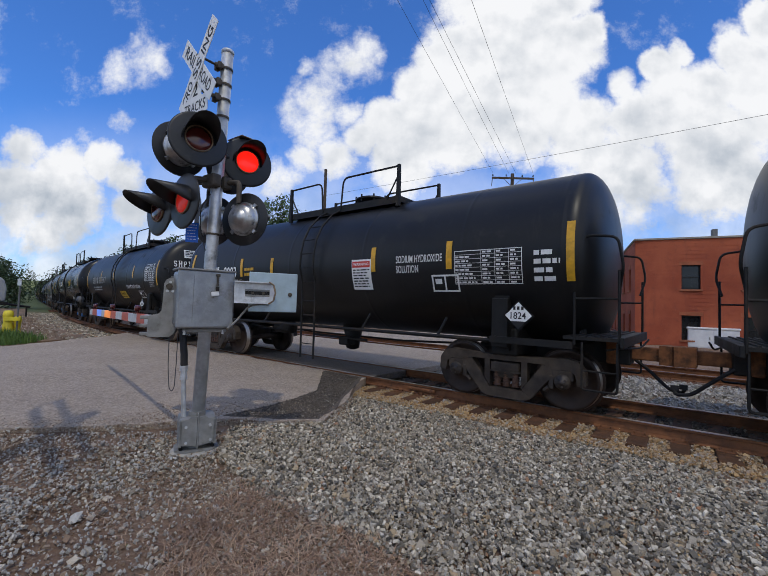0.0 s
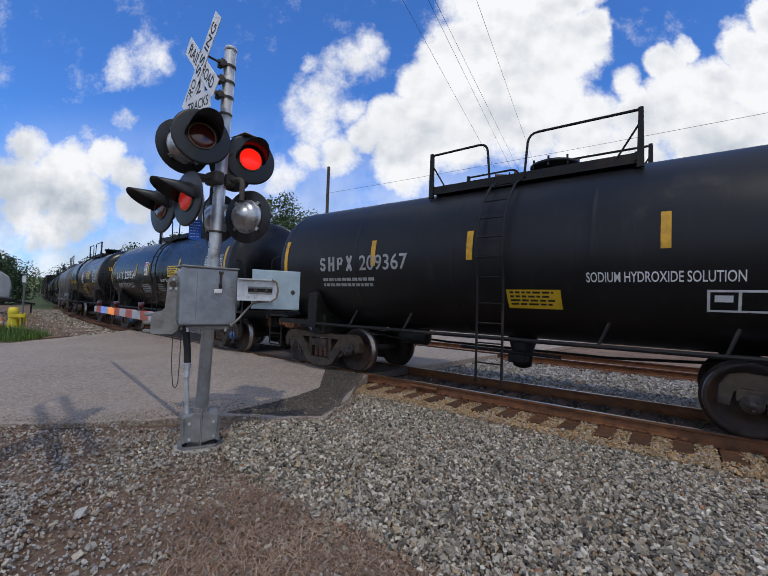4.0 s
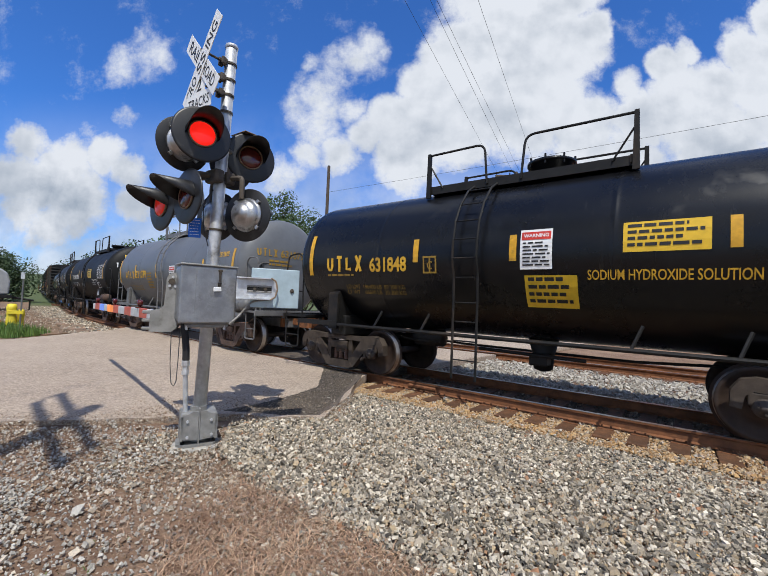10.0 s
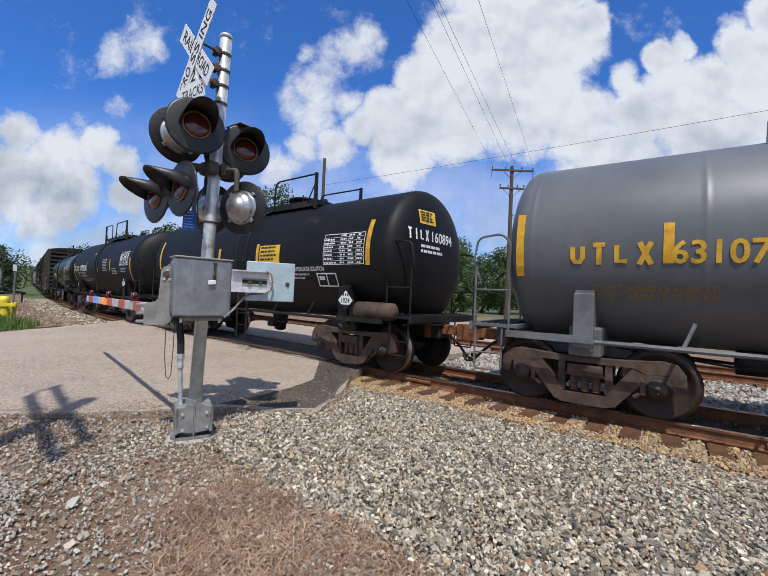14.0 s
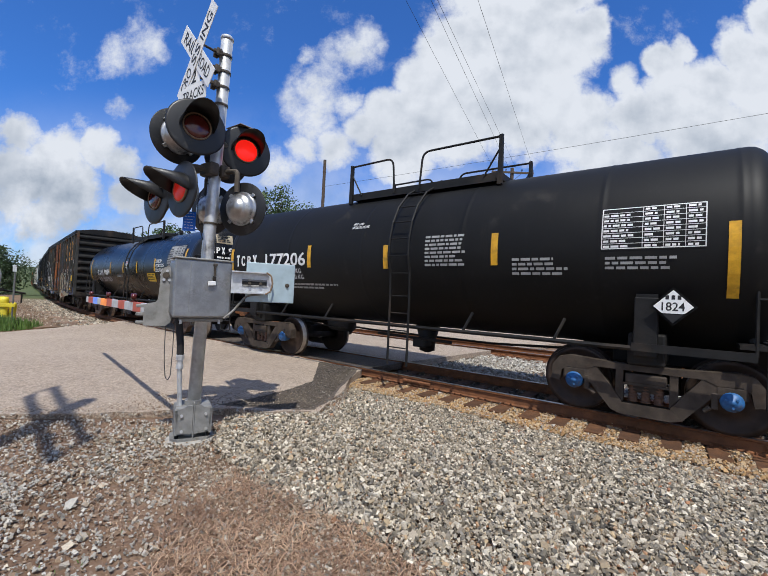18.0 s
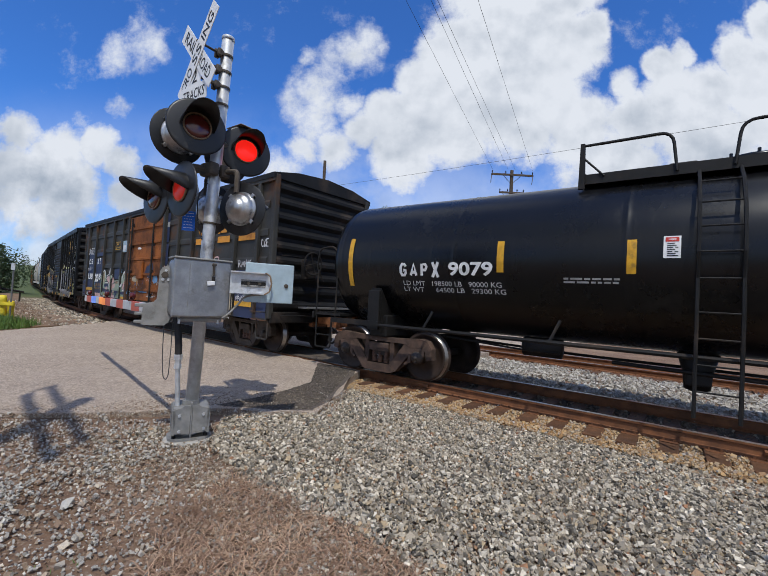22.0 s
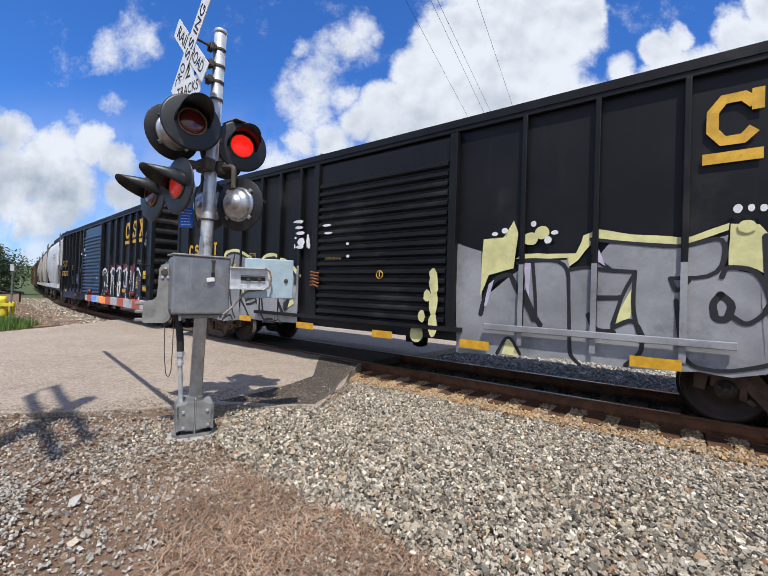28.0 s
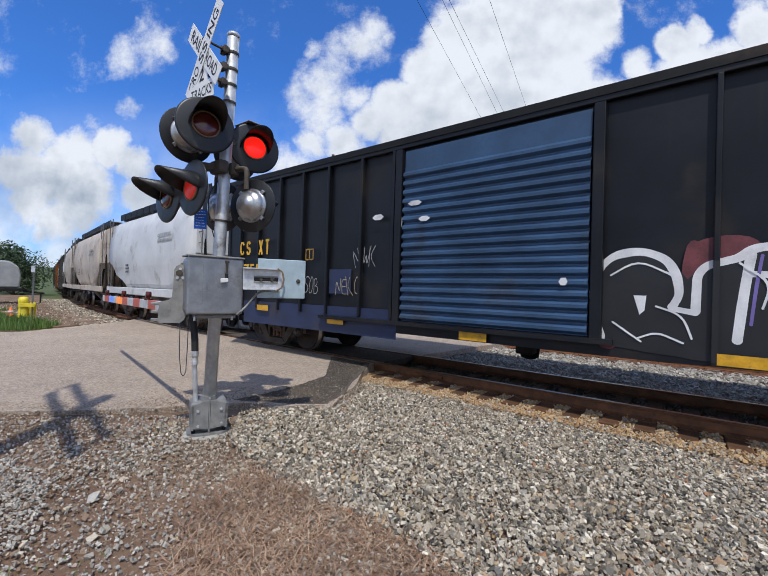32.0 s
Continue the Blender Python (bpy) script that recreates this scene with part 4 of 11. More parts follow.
STRAW = [(-1.35, 3.75), (-0.75, 3.45), (0.05, 2.85), (0.55, 2.3), (0.75, 1.8), (-1.1, 1.75), (-1.35, 2.4), (-1.5, 3.0)]
blades("dead_stalks", M["straw"], STRAW, 2600, 0.13, 0.0028, 21, "tangle of dead brown stalks on the dirt", -0.190, 1.0, 0.34)
blades("dead_weeds", M["straw"], [(-1.9, 4.3), (-1.2, 3.7), (-1.0, 3.3), (-1.6, 2.6), (-2.4, 3.2)], 900, 0.08, 0.0020, 22, "dry brown litter on the dirt", -0.19, 1.0, 0.3)
blades("green_weeds", M["grass"], [(-2.0, 2.9), (-1.75, 2.95), (-1.7, 2.7), (-1.95, 2.6)], 160, 0.03, 0.003, 33, "sparse small green weeds in the dirt", -0.2, 0.5, 0.5)
blades("weeds", M["grass"], [(-2.3, 2.35), (-1.75, 2.5), (-1.5, 2.1), (-1.9, 1.75), (-2.5, 1.8)], 260, 0.035, 0.003, 23, "small green weeds in the dirt", -0.2, 0.5, 0.5)
blades("grass", M["grass"], [flat(-17.7, -3.0), flat(-17.0, -3.6), (-11.9, 12.45), (-17, 11.6), (-24, 13.5), (-24, 19), (-19.5, 20.5), flat(-27, -5.2), flat(-20, -3.6)], 520, 0.20, 0.011, 24,
       "green uncut grass at the roadside", -0.12, 0.35, 0.9)

# ---- the two tracks ----
def rail_mesh(name, off, s0, s1):
    """A rail of foot, web and head, swept along the line."""
    prof = [(-0.07, -0.172), (0.07, -0.172), (0.07, -0.160), (0.012, -0.138), (0.009, -0.045), (0.034, -0.034), (0.036, -0.006), (0.028, 0.0), (-0.028, 0.0), (-0.036, -0.006), (-0.034, -0.034),
            (-0.009, -0.045), (-0.012, -0.138), (-0.07, -0.160)]
    bm = bmesh.new()
    rings = []
    n = max(2, int(abs(s1 - s0) / 1.5))
    for k in range(n + 1):
        s = s0 + (s1 - s0) * k / n
        rings.append([bm.verts.new(on_track(s, off + a, b)) for a, b in prof])
    m = len(prof)
    for a, b in zip(rings, rings[1:]):
        for k in range(m):
            f = bm.faces.new((a[k], b[k], b[(k + 1) % m], a[(k + 1) % m]))
            f.material_index = 1 if k in (6, 7, 8) else 0
    return mesh_of(name, bm, [M["rail_side"], M["rail_head"]])


def build_track(label, first, ties, s0, s1):
    line = thing("railway_track", pose(0, 0, 0), label, "track", "railway tracks", "structure")
    for off in (first, first + GAUGE):
        part("rail", rail_mesh("rail", off, s0, s1), None, line, "rust-brown rail with polished head")
    bm = bmesh.new()
    box(bm, (0, 0, -0.25), (0.23, 2.66, 0.17), bevel=0.012)
    tie = mesh_of("tie", bm, M["tie"])
    bm = bmesh.new()
    box(bm, (0, 0, -0.168), (0.19, 0.36, 0.016))
    for a in (-1, 1):
        box(bm, (a * 0.06, 0.09, -0.145), (0.022, 0.03, 0.03)), box(bm, (-a * 0.06, -0.09, -0.145), (0.022, 0.03, 0.03))
    plate = mesh_of("tie_plate", bm, M["rail_side"])
    rng = random.Random(int(first * 10))
    for s in ties:
        p = on_track(s, first + GAUGE / 2)
        turn = math.atan2(N.y - U.y * CURVE * max(s, -40), N.x - U.x * CURVE * max(s, -40)) - math.pi / 2
        m = Matrix.Translation(p + V(rng.uniform(-0.02, 0.02), 0, rng.uniform(-0.012, 0.006))) @ Matrix.Rotation(turn + rng.uniform(-0.025, 0.025), 4, "Z")
        t = part("tie", tie, None, line, at=m)
        if s > -6:
            part("tie_plate", plate, None, t, at=Matrix.Translation((0, -GAUGE / 2, 0)))
    return line


build_track("rusty near railway track on stone ballast", 0.0, [-1.34 + 0.44 * k for k in range(-8, 34)] + [-18.3 - 0.5 * k for k in range(80)], -160, 18)
build_track("rusty far railway track on pale stone", 6.15, [-4.8 + 0.5 * k for k in range(36)], -80, 18)
# joint bars on the near rail
for s in (-4.0, 1.2):
    bm = bmesh.new()
    p, q = on_track(s - 0.3, -0.022, -0.09), on_track(s + 0.3, -0.022, -0.09)
    rod(bm, p, q, 0.035, seg=6)
    for k in range(4):
        c = p.lerp(q, 0.14 + 0.24 * k)
        rod(bm, c, c - N * 0.055, 0.016, seg=6)
    tagged(part("joint_bar", bm, M["rail_side"], None), "rusty bolted joint bar on the rail", "joint bar", "joint bars")

# ---- lettering ----
GLYPHS = {}


def text_shape(words, size, bold=0.0):
    """The built-in font as flat faces: points and faces in x, y, and the width."""
    key = (words, round(size, 3), bold)
    if key not in GLYPHS:
        curve = bpy.data.curves.new("lettering", "FONT")
        curve.body, curve.size, curve.offset, curve.resolution_u = words, size, bold, 3
        ob = bpy.data.objects.new("lettering", curve)
        scene.collection.objects.link(ob)
        dg = bpy.context.evaluated_depsgraph_get()
        me = ob.evaluated_get(dg).to_mesh()
        pts = [(v.co.x, v.co.y) for v in me.vertices]
        faces = [tuple(p.vertices) for p in me.polygons]
        ob.evaluated_get(dg).to_mesh_clear()
        bpy.data.objects.remove(ob)
        bpy.data.curves.remove(curve)
        xs = [p[0] for p in pts] or [0]
        ys = [p[1] for p in pts] or [0]
        GLYPHS[key] = (pts, faces, min(xs), max(xs), min(ys), max(ys))
    return GLYPHS[key]


def add_text(bm, words, x0, x1, z0, z1, where, bold=0.0):
    """Writes words into the rectangle x0..x1, z0..z1; where(x, z) gives the place on the surface."""
    pts, faces, a, b, c, d = text_shape(words, 1.0, bold)
    vs = [bm.verts.new(where(x0 + (p[0] - a) / (b - a) * (x1 - x0), z0 + (p[1] - c) / (d - c) * (z1 - z0))) for p in pts]
    for f in faces:
        try:
            bm.faces.new([vs[i] for i in f])
        except ValueError:
            pass


def add_patch(bm, x0, x1, z0, z1, where, cut=1):
    """A flat rectangle that follows the surface."""
    grid = [[bm.verts.new(where(x0 + (x1 - x0) * i, z0 + (z1 - z0) * j / cut)) for i in (0, 1)] for j in range(cut + 1)]
    for a, b in zip(grid, grid[1:]):
        bm.faces.new((a[0], a[1], b[1], b[0]))


def add_lines(bm, x0, x1, z0, z1, rows, where, rng, fill=0.55):
    """Small writing that cannot be read: broken bars."""
    h = (z1 - z0) / rows
    for k in range(rows):
        x, end = x0, x0 + (x1 - x0) * rng.uniform(0.7, 1.0)
        while x < end - 0.02:
            w = min(rng.uniform(0.05, 0.16), end - x)
            add_patch(bm, x, x + w, z1 - h * (k + fill), z1 - h * k, where)
            x += w + 0.025


# ---- running gear, shared by all cars ----
WHEEL_R, AXLE = 0.457, 1.72


def running_gear():
    bm = bmesh.new()
    for side in (-1, 1):
        y = side * 0.75
        lathe(bm, [(y - side * 0.075, 0.16), (y - side * 0.075, 0.10)], "y", 32)
        prof = [(-0.075, 0.10), (-0.075, 0.17), (-0.03, 0.22), (-0.035, 0.36), (-0.07, 0.40), (-0.07, 0.495), (-0.045, 0.497), (-0.035, 0.462), (0.065, 0.45), (0.065, 0.40), (0.03, 0.37), (0.02, 0.22), (0.06, 0.17),
                (0.06, 0.10)]
        lathe(bm, [(y + side * a, r) for a, r in (prof if side > 0 else prof)], "y", 36)
    lathe(bm, [(-0.95, 0.075), (0.95, 0.075)], "y", 14)
    wheelset = mesh_of("wheelset", bm, [M["wheel"], M["tread"]])
    for p in wheelset.polygons:
        r = math.hypot(p.center.x, p.center.z)
        if 0.448 < r < 0.47 and abs(abs(p.normal.y)) < 0.5:
            p.material_index = 1
    bm = bmesh.new()
    slab(bm, [(-1.17, 0.44), (-1.16, 0.64), (-1.07, 0.765), (-0.92, 0.80), (-0.60, 0.775), (-0.30, 0.76), (0.30, 0.76), (0.60, 0.775), (0.92, 0.80), (1.07, 0.765), (1.16, 0.64), (1.17, 0.44), (1.06, 0.42), (1.03, 0.58), (0.95, 0.635), (0.74, 0.62),
              (0.60, 0.68), (-0.60, 0.68), (-0.74, 0.62), (-0.95, 0.635), (-1.03, 0.58), (-1.06, 0.42)], -0.085, 0.075)
    for sx in (-1, 1):
        slab(bm, [(sx * 0.76, 0.62), (sx * 0.70, 0.50), (sx * 0.40, 0.14), (sx * 0.27, 0.10), (sx * 0.27, 0.27), (sx * 0.58, 0.68)], -0.078, 0.07)
        slab(bm, [(sx * 0.345, 0.69), (sx * 0.255, 0.69), (sx * 0.255, 0.26), (sx * 0.345, 0.38)], -0.070, 0.06)
        box(bm, (sx * 0.86, -0.01, 0.55), (0.30, 0.15, 0.16), bevel=0.02)
        box(bm, (sx * 0.70, -0.02, 0.44), (0.07, 0.13, 0.20), bevel=0.015)
        rod(bm, (sx * 0.66, -0.06, 0.36), (sx * 0.60, -0.06, 0.30), 0.03)
    slab(bm, [(-0.40, 0.135), (-0.28, 0.245), (0.28, 0.245), (0.40, 0.135), (0.27, 0.095), (-0.27, 0.095)], -0.092, 0.08)
    box(bm, (0, -0.02, 0.585), (0.46, 0.18, 0.13), bevel=0.02)
    box(bm, (0, -0.03, 0.51), (0.50, 0.16, 0.03))
    sideframe = mesh_of("sideframe", bm, M["truck_black"])
    sideframe_brown = sideframe.copy()
    sideframe_brown.materials.clear()
    sideframe_brown.materials.append(M["truck_brown"])
    bm = bmesh.new()
    prof = []
    for k in range(6):
        prof += [(0.235 + k * 0.042, 0.05), (0.25 + k * 0.042, 0.064), (0.262 + k * 0.042, 0.05)]
    lathe(bm, prof, "z", 12)
    spring = mesh_of("spring", bm, M["spring"])
    caps = {}
    for key in ("cap_blue", "cap_grey"):
        bm = bmesh.new()
        lathe(bm, [(-0.16, 0.115), (0.0, 0.115), (0.012, 0.098), (0.028, 0.095), (0.03, 0.04), (0.05, 0.035), (0.05, 0.0)], "y", 18)
        for k in range(3):
            a = k * 2.094 + 0.4
            rod(bm, (0.062 * math.cos(a), 0.0, 0.062 * math.sin(a)), (0.062 * math.cos(a), 0.05, 0.062 * math.sin(a)), 0.014, seg=6)
        caps[key] = mesh_of("bearing_cap", bm, M[key])
    bm = bmesh.new()
    box(bm, (0, 0, 0.52), (0.34, 2.1, 0.24), bevel=0.03)
    box(bm, (0, 0, 0.66), (0.62, 0.62, 0.08), bevel=0.02)
    rod(bm, (-0.5, -0.7, 0.42), (-0.5, 0.7, 0.42), 0.05), rod(bm, (0.5, -0.7, 0.42), (0.5, 0.7, 0.42), 0.05)
    bolster = mesh_of("bolster", bm, M["truck_black"])
    return wheelset, sideframe, sideframe_brown, spring, caps, bolster


WHEELSET, SIDEFRAME, SIDEFRAME_BROWN, SPRING, CAPS, BOLSTER = running_gear()
CARS, WHEELS = [], []


def truck(car, x, caps="cap_grey", brown=False):
    t = part("truck", BOLSTER, None, car, "dusty cast-steel two-axle truck", Matrix.Translation((x, 0, 0)))
    for sx in (-1, 1):
        w = part("wheelset", WHEELSET, None, t, "steel wheels on an axle", Matrix.Translation((sx * AXLE / 2, 0, WHEEL_R)))
        WHEELS.append((w, sx * AXLE / 2))
    for side in (-1, 1):
        part("sideframe", SIDEFRAME_BROWN if brown else SIDEFRAME, None, t, "", Matrix.Translation((0, side * 1.0, 0)))
        for k in (-1, 0, 1):
            part("spring", SPRING, None, t, "", Matrix.Translation((k * 0.145, side * 1.0, 0.03)))
        for sx in (-1, 1):
            part("bearing_cap", CAPS[caps], None, t, "blue bearing cap" if caps == "cap_blue" else "greasy bearing cap",
                 Matrix.Translation((sx * AXLE / 2, side * 1.09, WHEEL_R)) @ (Matrix.Rotation(math.pi, 4, "Z") if side < 0 else Matrix.Identity(4)))
    return t


def couplers(car, half):
    if "coupler" not in MESHES:
        bm = bmesh.new()
        box(bm, (-0.50, 0, 0.88), (0.62, 0.16, 0.20), bevel=0.02)
        slab(bm, [(-0.25, -0.13), (-0.05, -0.15), (0.03, -0.06), (0.02, 0.02), (-0.10, 0.03), (-0.10, 0.10), (0.06, 0.16), (0.04, 0.20), (-0.22, 0.16)], 0.74, 1.02, "z")
        box(bm, (-0.85, 0, 0.88), (0.14, 0.55, 0.36), bevel=0.03)
        mesh_of("coupler", bm, M["coupler"], "coupler")
        bm = bmesh.new()
        pipe(bm, arc([(-0.62, 0.22, 0.78), (-0.40, 0.24, 0.60), (-0.15, 0.16, 0.36), (0.02, 0.10, 0.34), (0.05, 0.08, 0.42)], 0.16), 0.026)
        box(bm, (0.03, 0.08, 0.43), (0.10, 0.05, 0.07))
        mesh_of("air_hose", bm, M["hose"], "air_hose")
        bm = bmesh.new()
        pipe(bm, arc([(-0.75, -1.25, 0.98), (-0.62, -1.0, 1.0), (-0.45, -0.35, 0.98), (-0.38, -0.12, 1.10)], 0.15), 0.014, 6)
        mesh_of("uncoupling_lever", bm, M["black_steel"], "lever")
    for sx in (1, -1):
        m = Matrix.Translation((sx * half, 0, 0)) @ (Matrix.Identity(4) if sx > 0 else Matrix.Rotation(math.pi, 4, "Z"))
        part("coupler", MESHES["coupler"], None, car, "orange rusted knuckle coupler", m)
        part("air_hose", MESHES["air_hose"], None, car, "hanging black rubber air hose", m)
        part("uncoupling_lever", MESHES["lever"], None, car, "", m)


def ladder(parent, name, x, width, rungs, where, mat, stile=0.022, rung=0.012):
    """Two stiles and rungs; where(t) gives the place of a height on the surface."""
    bm = bmesh.new()
    for dx in (-width / 2, width / 2):
        pipe(bm, [V(x + dx, 0, 0) + where(t) for t in rungs], stile, 6)
    ob = part(name, bm, mat, parent, "steel ladder")
    for t in rungs[1:-1]:
        b2 = bmesh.new()
        p = where(t)
        rod(b2, V(x - width / 2, 0, 0) + p, V(x + width / 2, 0, 0) + p, rung, seg=6)
        part("rung", b2, mat, ob)
    return ob


def placard(car, x, z, where, steel):
    """A diamond hazard placard on its holder."""
    h = 0.2
    bm = bmesh.new()
    back = [where(x + a, z + b) for a, b in ((0, -h * 1.18), (h * 1.18, 0), (0, h * 1.18), (-h * 1.18, 0))]
    vs = [bm.verts.new(p) for p in back]
    bm.faces.new(vs)
    bmesh.ops.solidify(bm, geom=bm.faces[:], thickness=0.012)
    holder = part("placard_holder", bm, steel, car)

    def lifted(a, b):
        return where(a, b) + V(0, -0.016, 0)

    bm = bmesh.new()
    bm.faces.new([bm.verts.new(lifted(x + a, z + b)) for a, b in ((-h * 0.55, -h * 0.42), (h * 0.55, -h * 0.42), (h, 0), (0, h), (-h, 0))])
    part("placard", bm, M["sign_white"], holder, "white and black diamond placard reading 1824")
    bm = bmesh.new()
    bm.faces.new([bm.verts.new(lifted(x + a, z + b)) for a, b in ((0, -h), (h * 0.52, -h * 0.47), (-h * 0.52, -h * 0.47))])
    for a in (-0.06, 0.0, 0.06):
        add_patch(bm, x + a - 0.018, x + a + 0.018, z + h * 0.42, z + h * 0.68, lambda p, q: lifted(p, q) + V(0, -0.003, 0))
    add_text(bm, "1824", x - 0.115, x + 0.115, z - 0.052, z + 0.052, lambda p, q: lifted(p, q) + V(0, -0.003, 0), 0.012)
    part("lettering", bm, M["ink"], holder)


def end_platform(car, half, z, mat, rail_h=2.55, loop=True):
    """Deck, grab loops and posts at both ends of a tank car."""
    for sx in (1, -1):
        bm = bmesh.new()
        box(bm, (sx * (half - 0.92), 0, z), (0.75, 2.5, 0.05))
        deck = part("end_deck", bm, mat, car, "steel end deck")
        bm = bmesh.new()
        box(bm, (sx * (half - 0.56), 0, z - 0.03), (0.05, 2.6, 0.14), bevel=0.01)
        part("end_sill", bm, mat, car)
        for k in range(5):
            if "tread_bar" not in MESHES:
                mesh_of("tread_bar", box(bmesh.new(), (0, 0, 0), (0.03, 2.45, 0.02)), mat, "tread_bar")
            part("tread_bar", MESHES["tread_bar"], None, deck, "", Matrix.Translation((sx * (half - 0.72 - k * 0.1), 0, z + 0.035)))
        for side in (-1, 1):
            bm = bmesh.new()
            y = side * 1.24
            if loop:
                pipe(bm, arc([(sx * (half - 1.15), y, z - 0.1), (sx * (half - 1.15), y, rail_h - 0.15), (sx * (half - 1.0), y, rail_h), (sx * (half - 0.62), y, rail_h - 0.05), (sx * (half - 0.55), y, rail_h - 0.45), (sx * (half - 0.62), side * 1.1, rail_h - 0.75)], 0.1), 0.019, 7)
                rod(bm, (sx * (half - 0.60), y, z - 0.05), (sx * (half - 0.60), y, rail_h - 0.5), 0.019, seg=7)
            rod(bm, (sx * (half - 1.15), y, z + 0.55), (sx * (half - 0.60), y, z + 0.55), 0.015, seg=7)
            part("handrail", bm, mat, car, "bent pipe handrail")
            bm = bmesh.new()
            pipe(bm, arc([(sx * (half - 1.05), y, z - 0.05), (sx * (half - 1.05), y, 0.42), (sx * (half - 0.62), y, 0.42), (sx * (half - 0.62), y, z - 0.05)], 0.05), 0.017, 6)
            rod(bm, (sx * (half - 1.05), y, 0.68), (sx * (half - 0.62), y, 0.68), 0.013, seg=6)
            part("step", bm, mat, car, "hanging steel step")


def brake_gear(car, half, z, mat):
    bm = bmesh.new()
    x = half - 1.0
    lathe(bm, [(x - 0.02, 0.30), (x - 0.02, 0.27)], "x", 24, (0, -0.75, z + 1.05))
    pipe(bm, [(x, -0.75 + 0.28 * math.cos(k * math.pi / 10), z + 1.05 + 0.28 * math.sin(k * math.pi / 10)) for k in range(21)], 0.016, 6)
    for k in range(3):
        a = k * 2.094
        rod(bm, (x, -0.75, z + 1.05), (x, -0.75 + 0.28 * math.cos(a), z + 1.05 + 0.28 * math.sin(a)), 0.012, seg=6)
    part("brake_wheel", bm, mat, car, "black spoked hand brake wheel")
    bm = bmesh.new()
    box(bm, (x - 0.14, -0.75, z + 1.0), (0.16, 0.34, 0.55), bevel=0.03)
    rod(bm, (x - 0.14, -0.75, z), (x - 0.14, -0.75, z + 0.8), 0.05)
    part("brake_housing", bm, mat, car)


def under_gear(car, half, mat, z=0.72):
    bm = bmesh.new()
    rod(bm, (-0.9, -0.35, z), (0.9, -0.35, z - 0.03), 0.03)
    pipe(bm, [(-half + 2.5, 0.2, z + 0.1), (-1.5, 0.2, z), (1.5, 0.25, z - 0.02), (half - 2.5, 0.2, z + 0.1)], 0.025, 6)
    pipe(bm, [(-half + 2.3, -0.55, z + 0.2), (-2.2, -0.6, z + 0.06), (-1.6, -0.6, z + 0.06)], 0.018, 6)
    part("brake_rod", bm, mat, car, "brake rods and pipe under the car")
    bm = bmesh.new()
    lathe(bm, [(-0.32, 0.02), (-0.30, 0.16), (0.30, 0.16), (0.32, 0.02)], "x", 16, (-1.9, -0.45, z + 0.12))
    part("brake_cylinder", bm, mat, car, "brake cylinder under the car")
    bm = bmesh.new()
    lathe(bm, [(z - 0.32, 0.06), (z - 0.28, 0.16), (z - 0.05, 0.18), (z + 0.25, 0.26)], "z", 16, (0.15, 0, 0))
    box(bm, (0.15, -0.2, z - 0.1), (0.30, 0.3, 0.2), bevel=0.03)
    part("outlet_valve", bm, mat, car, "bottom outlet valve")


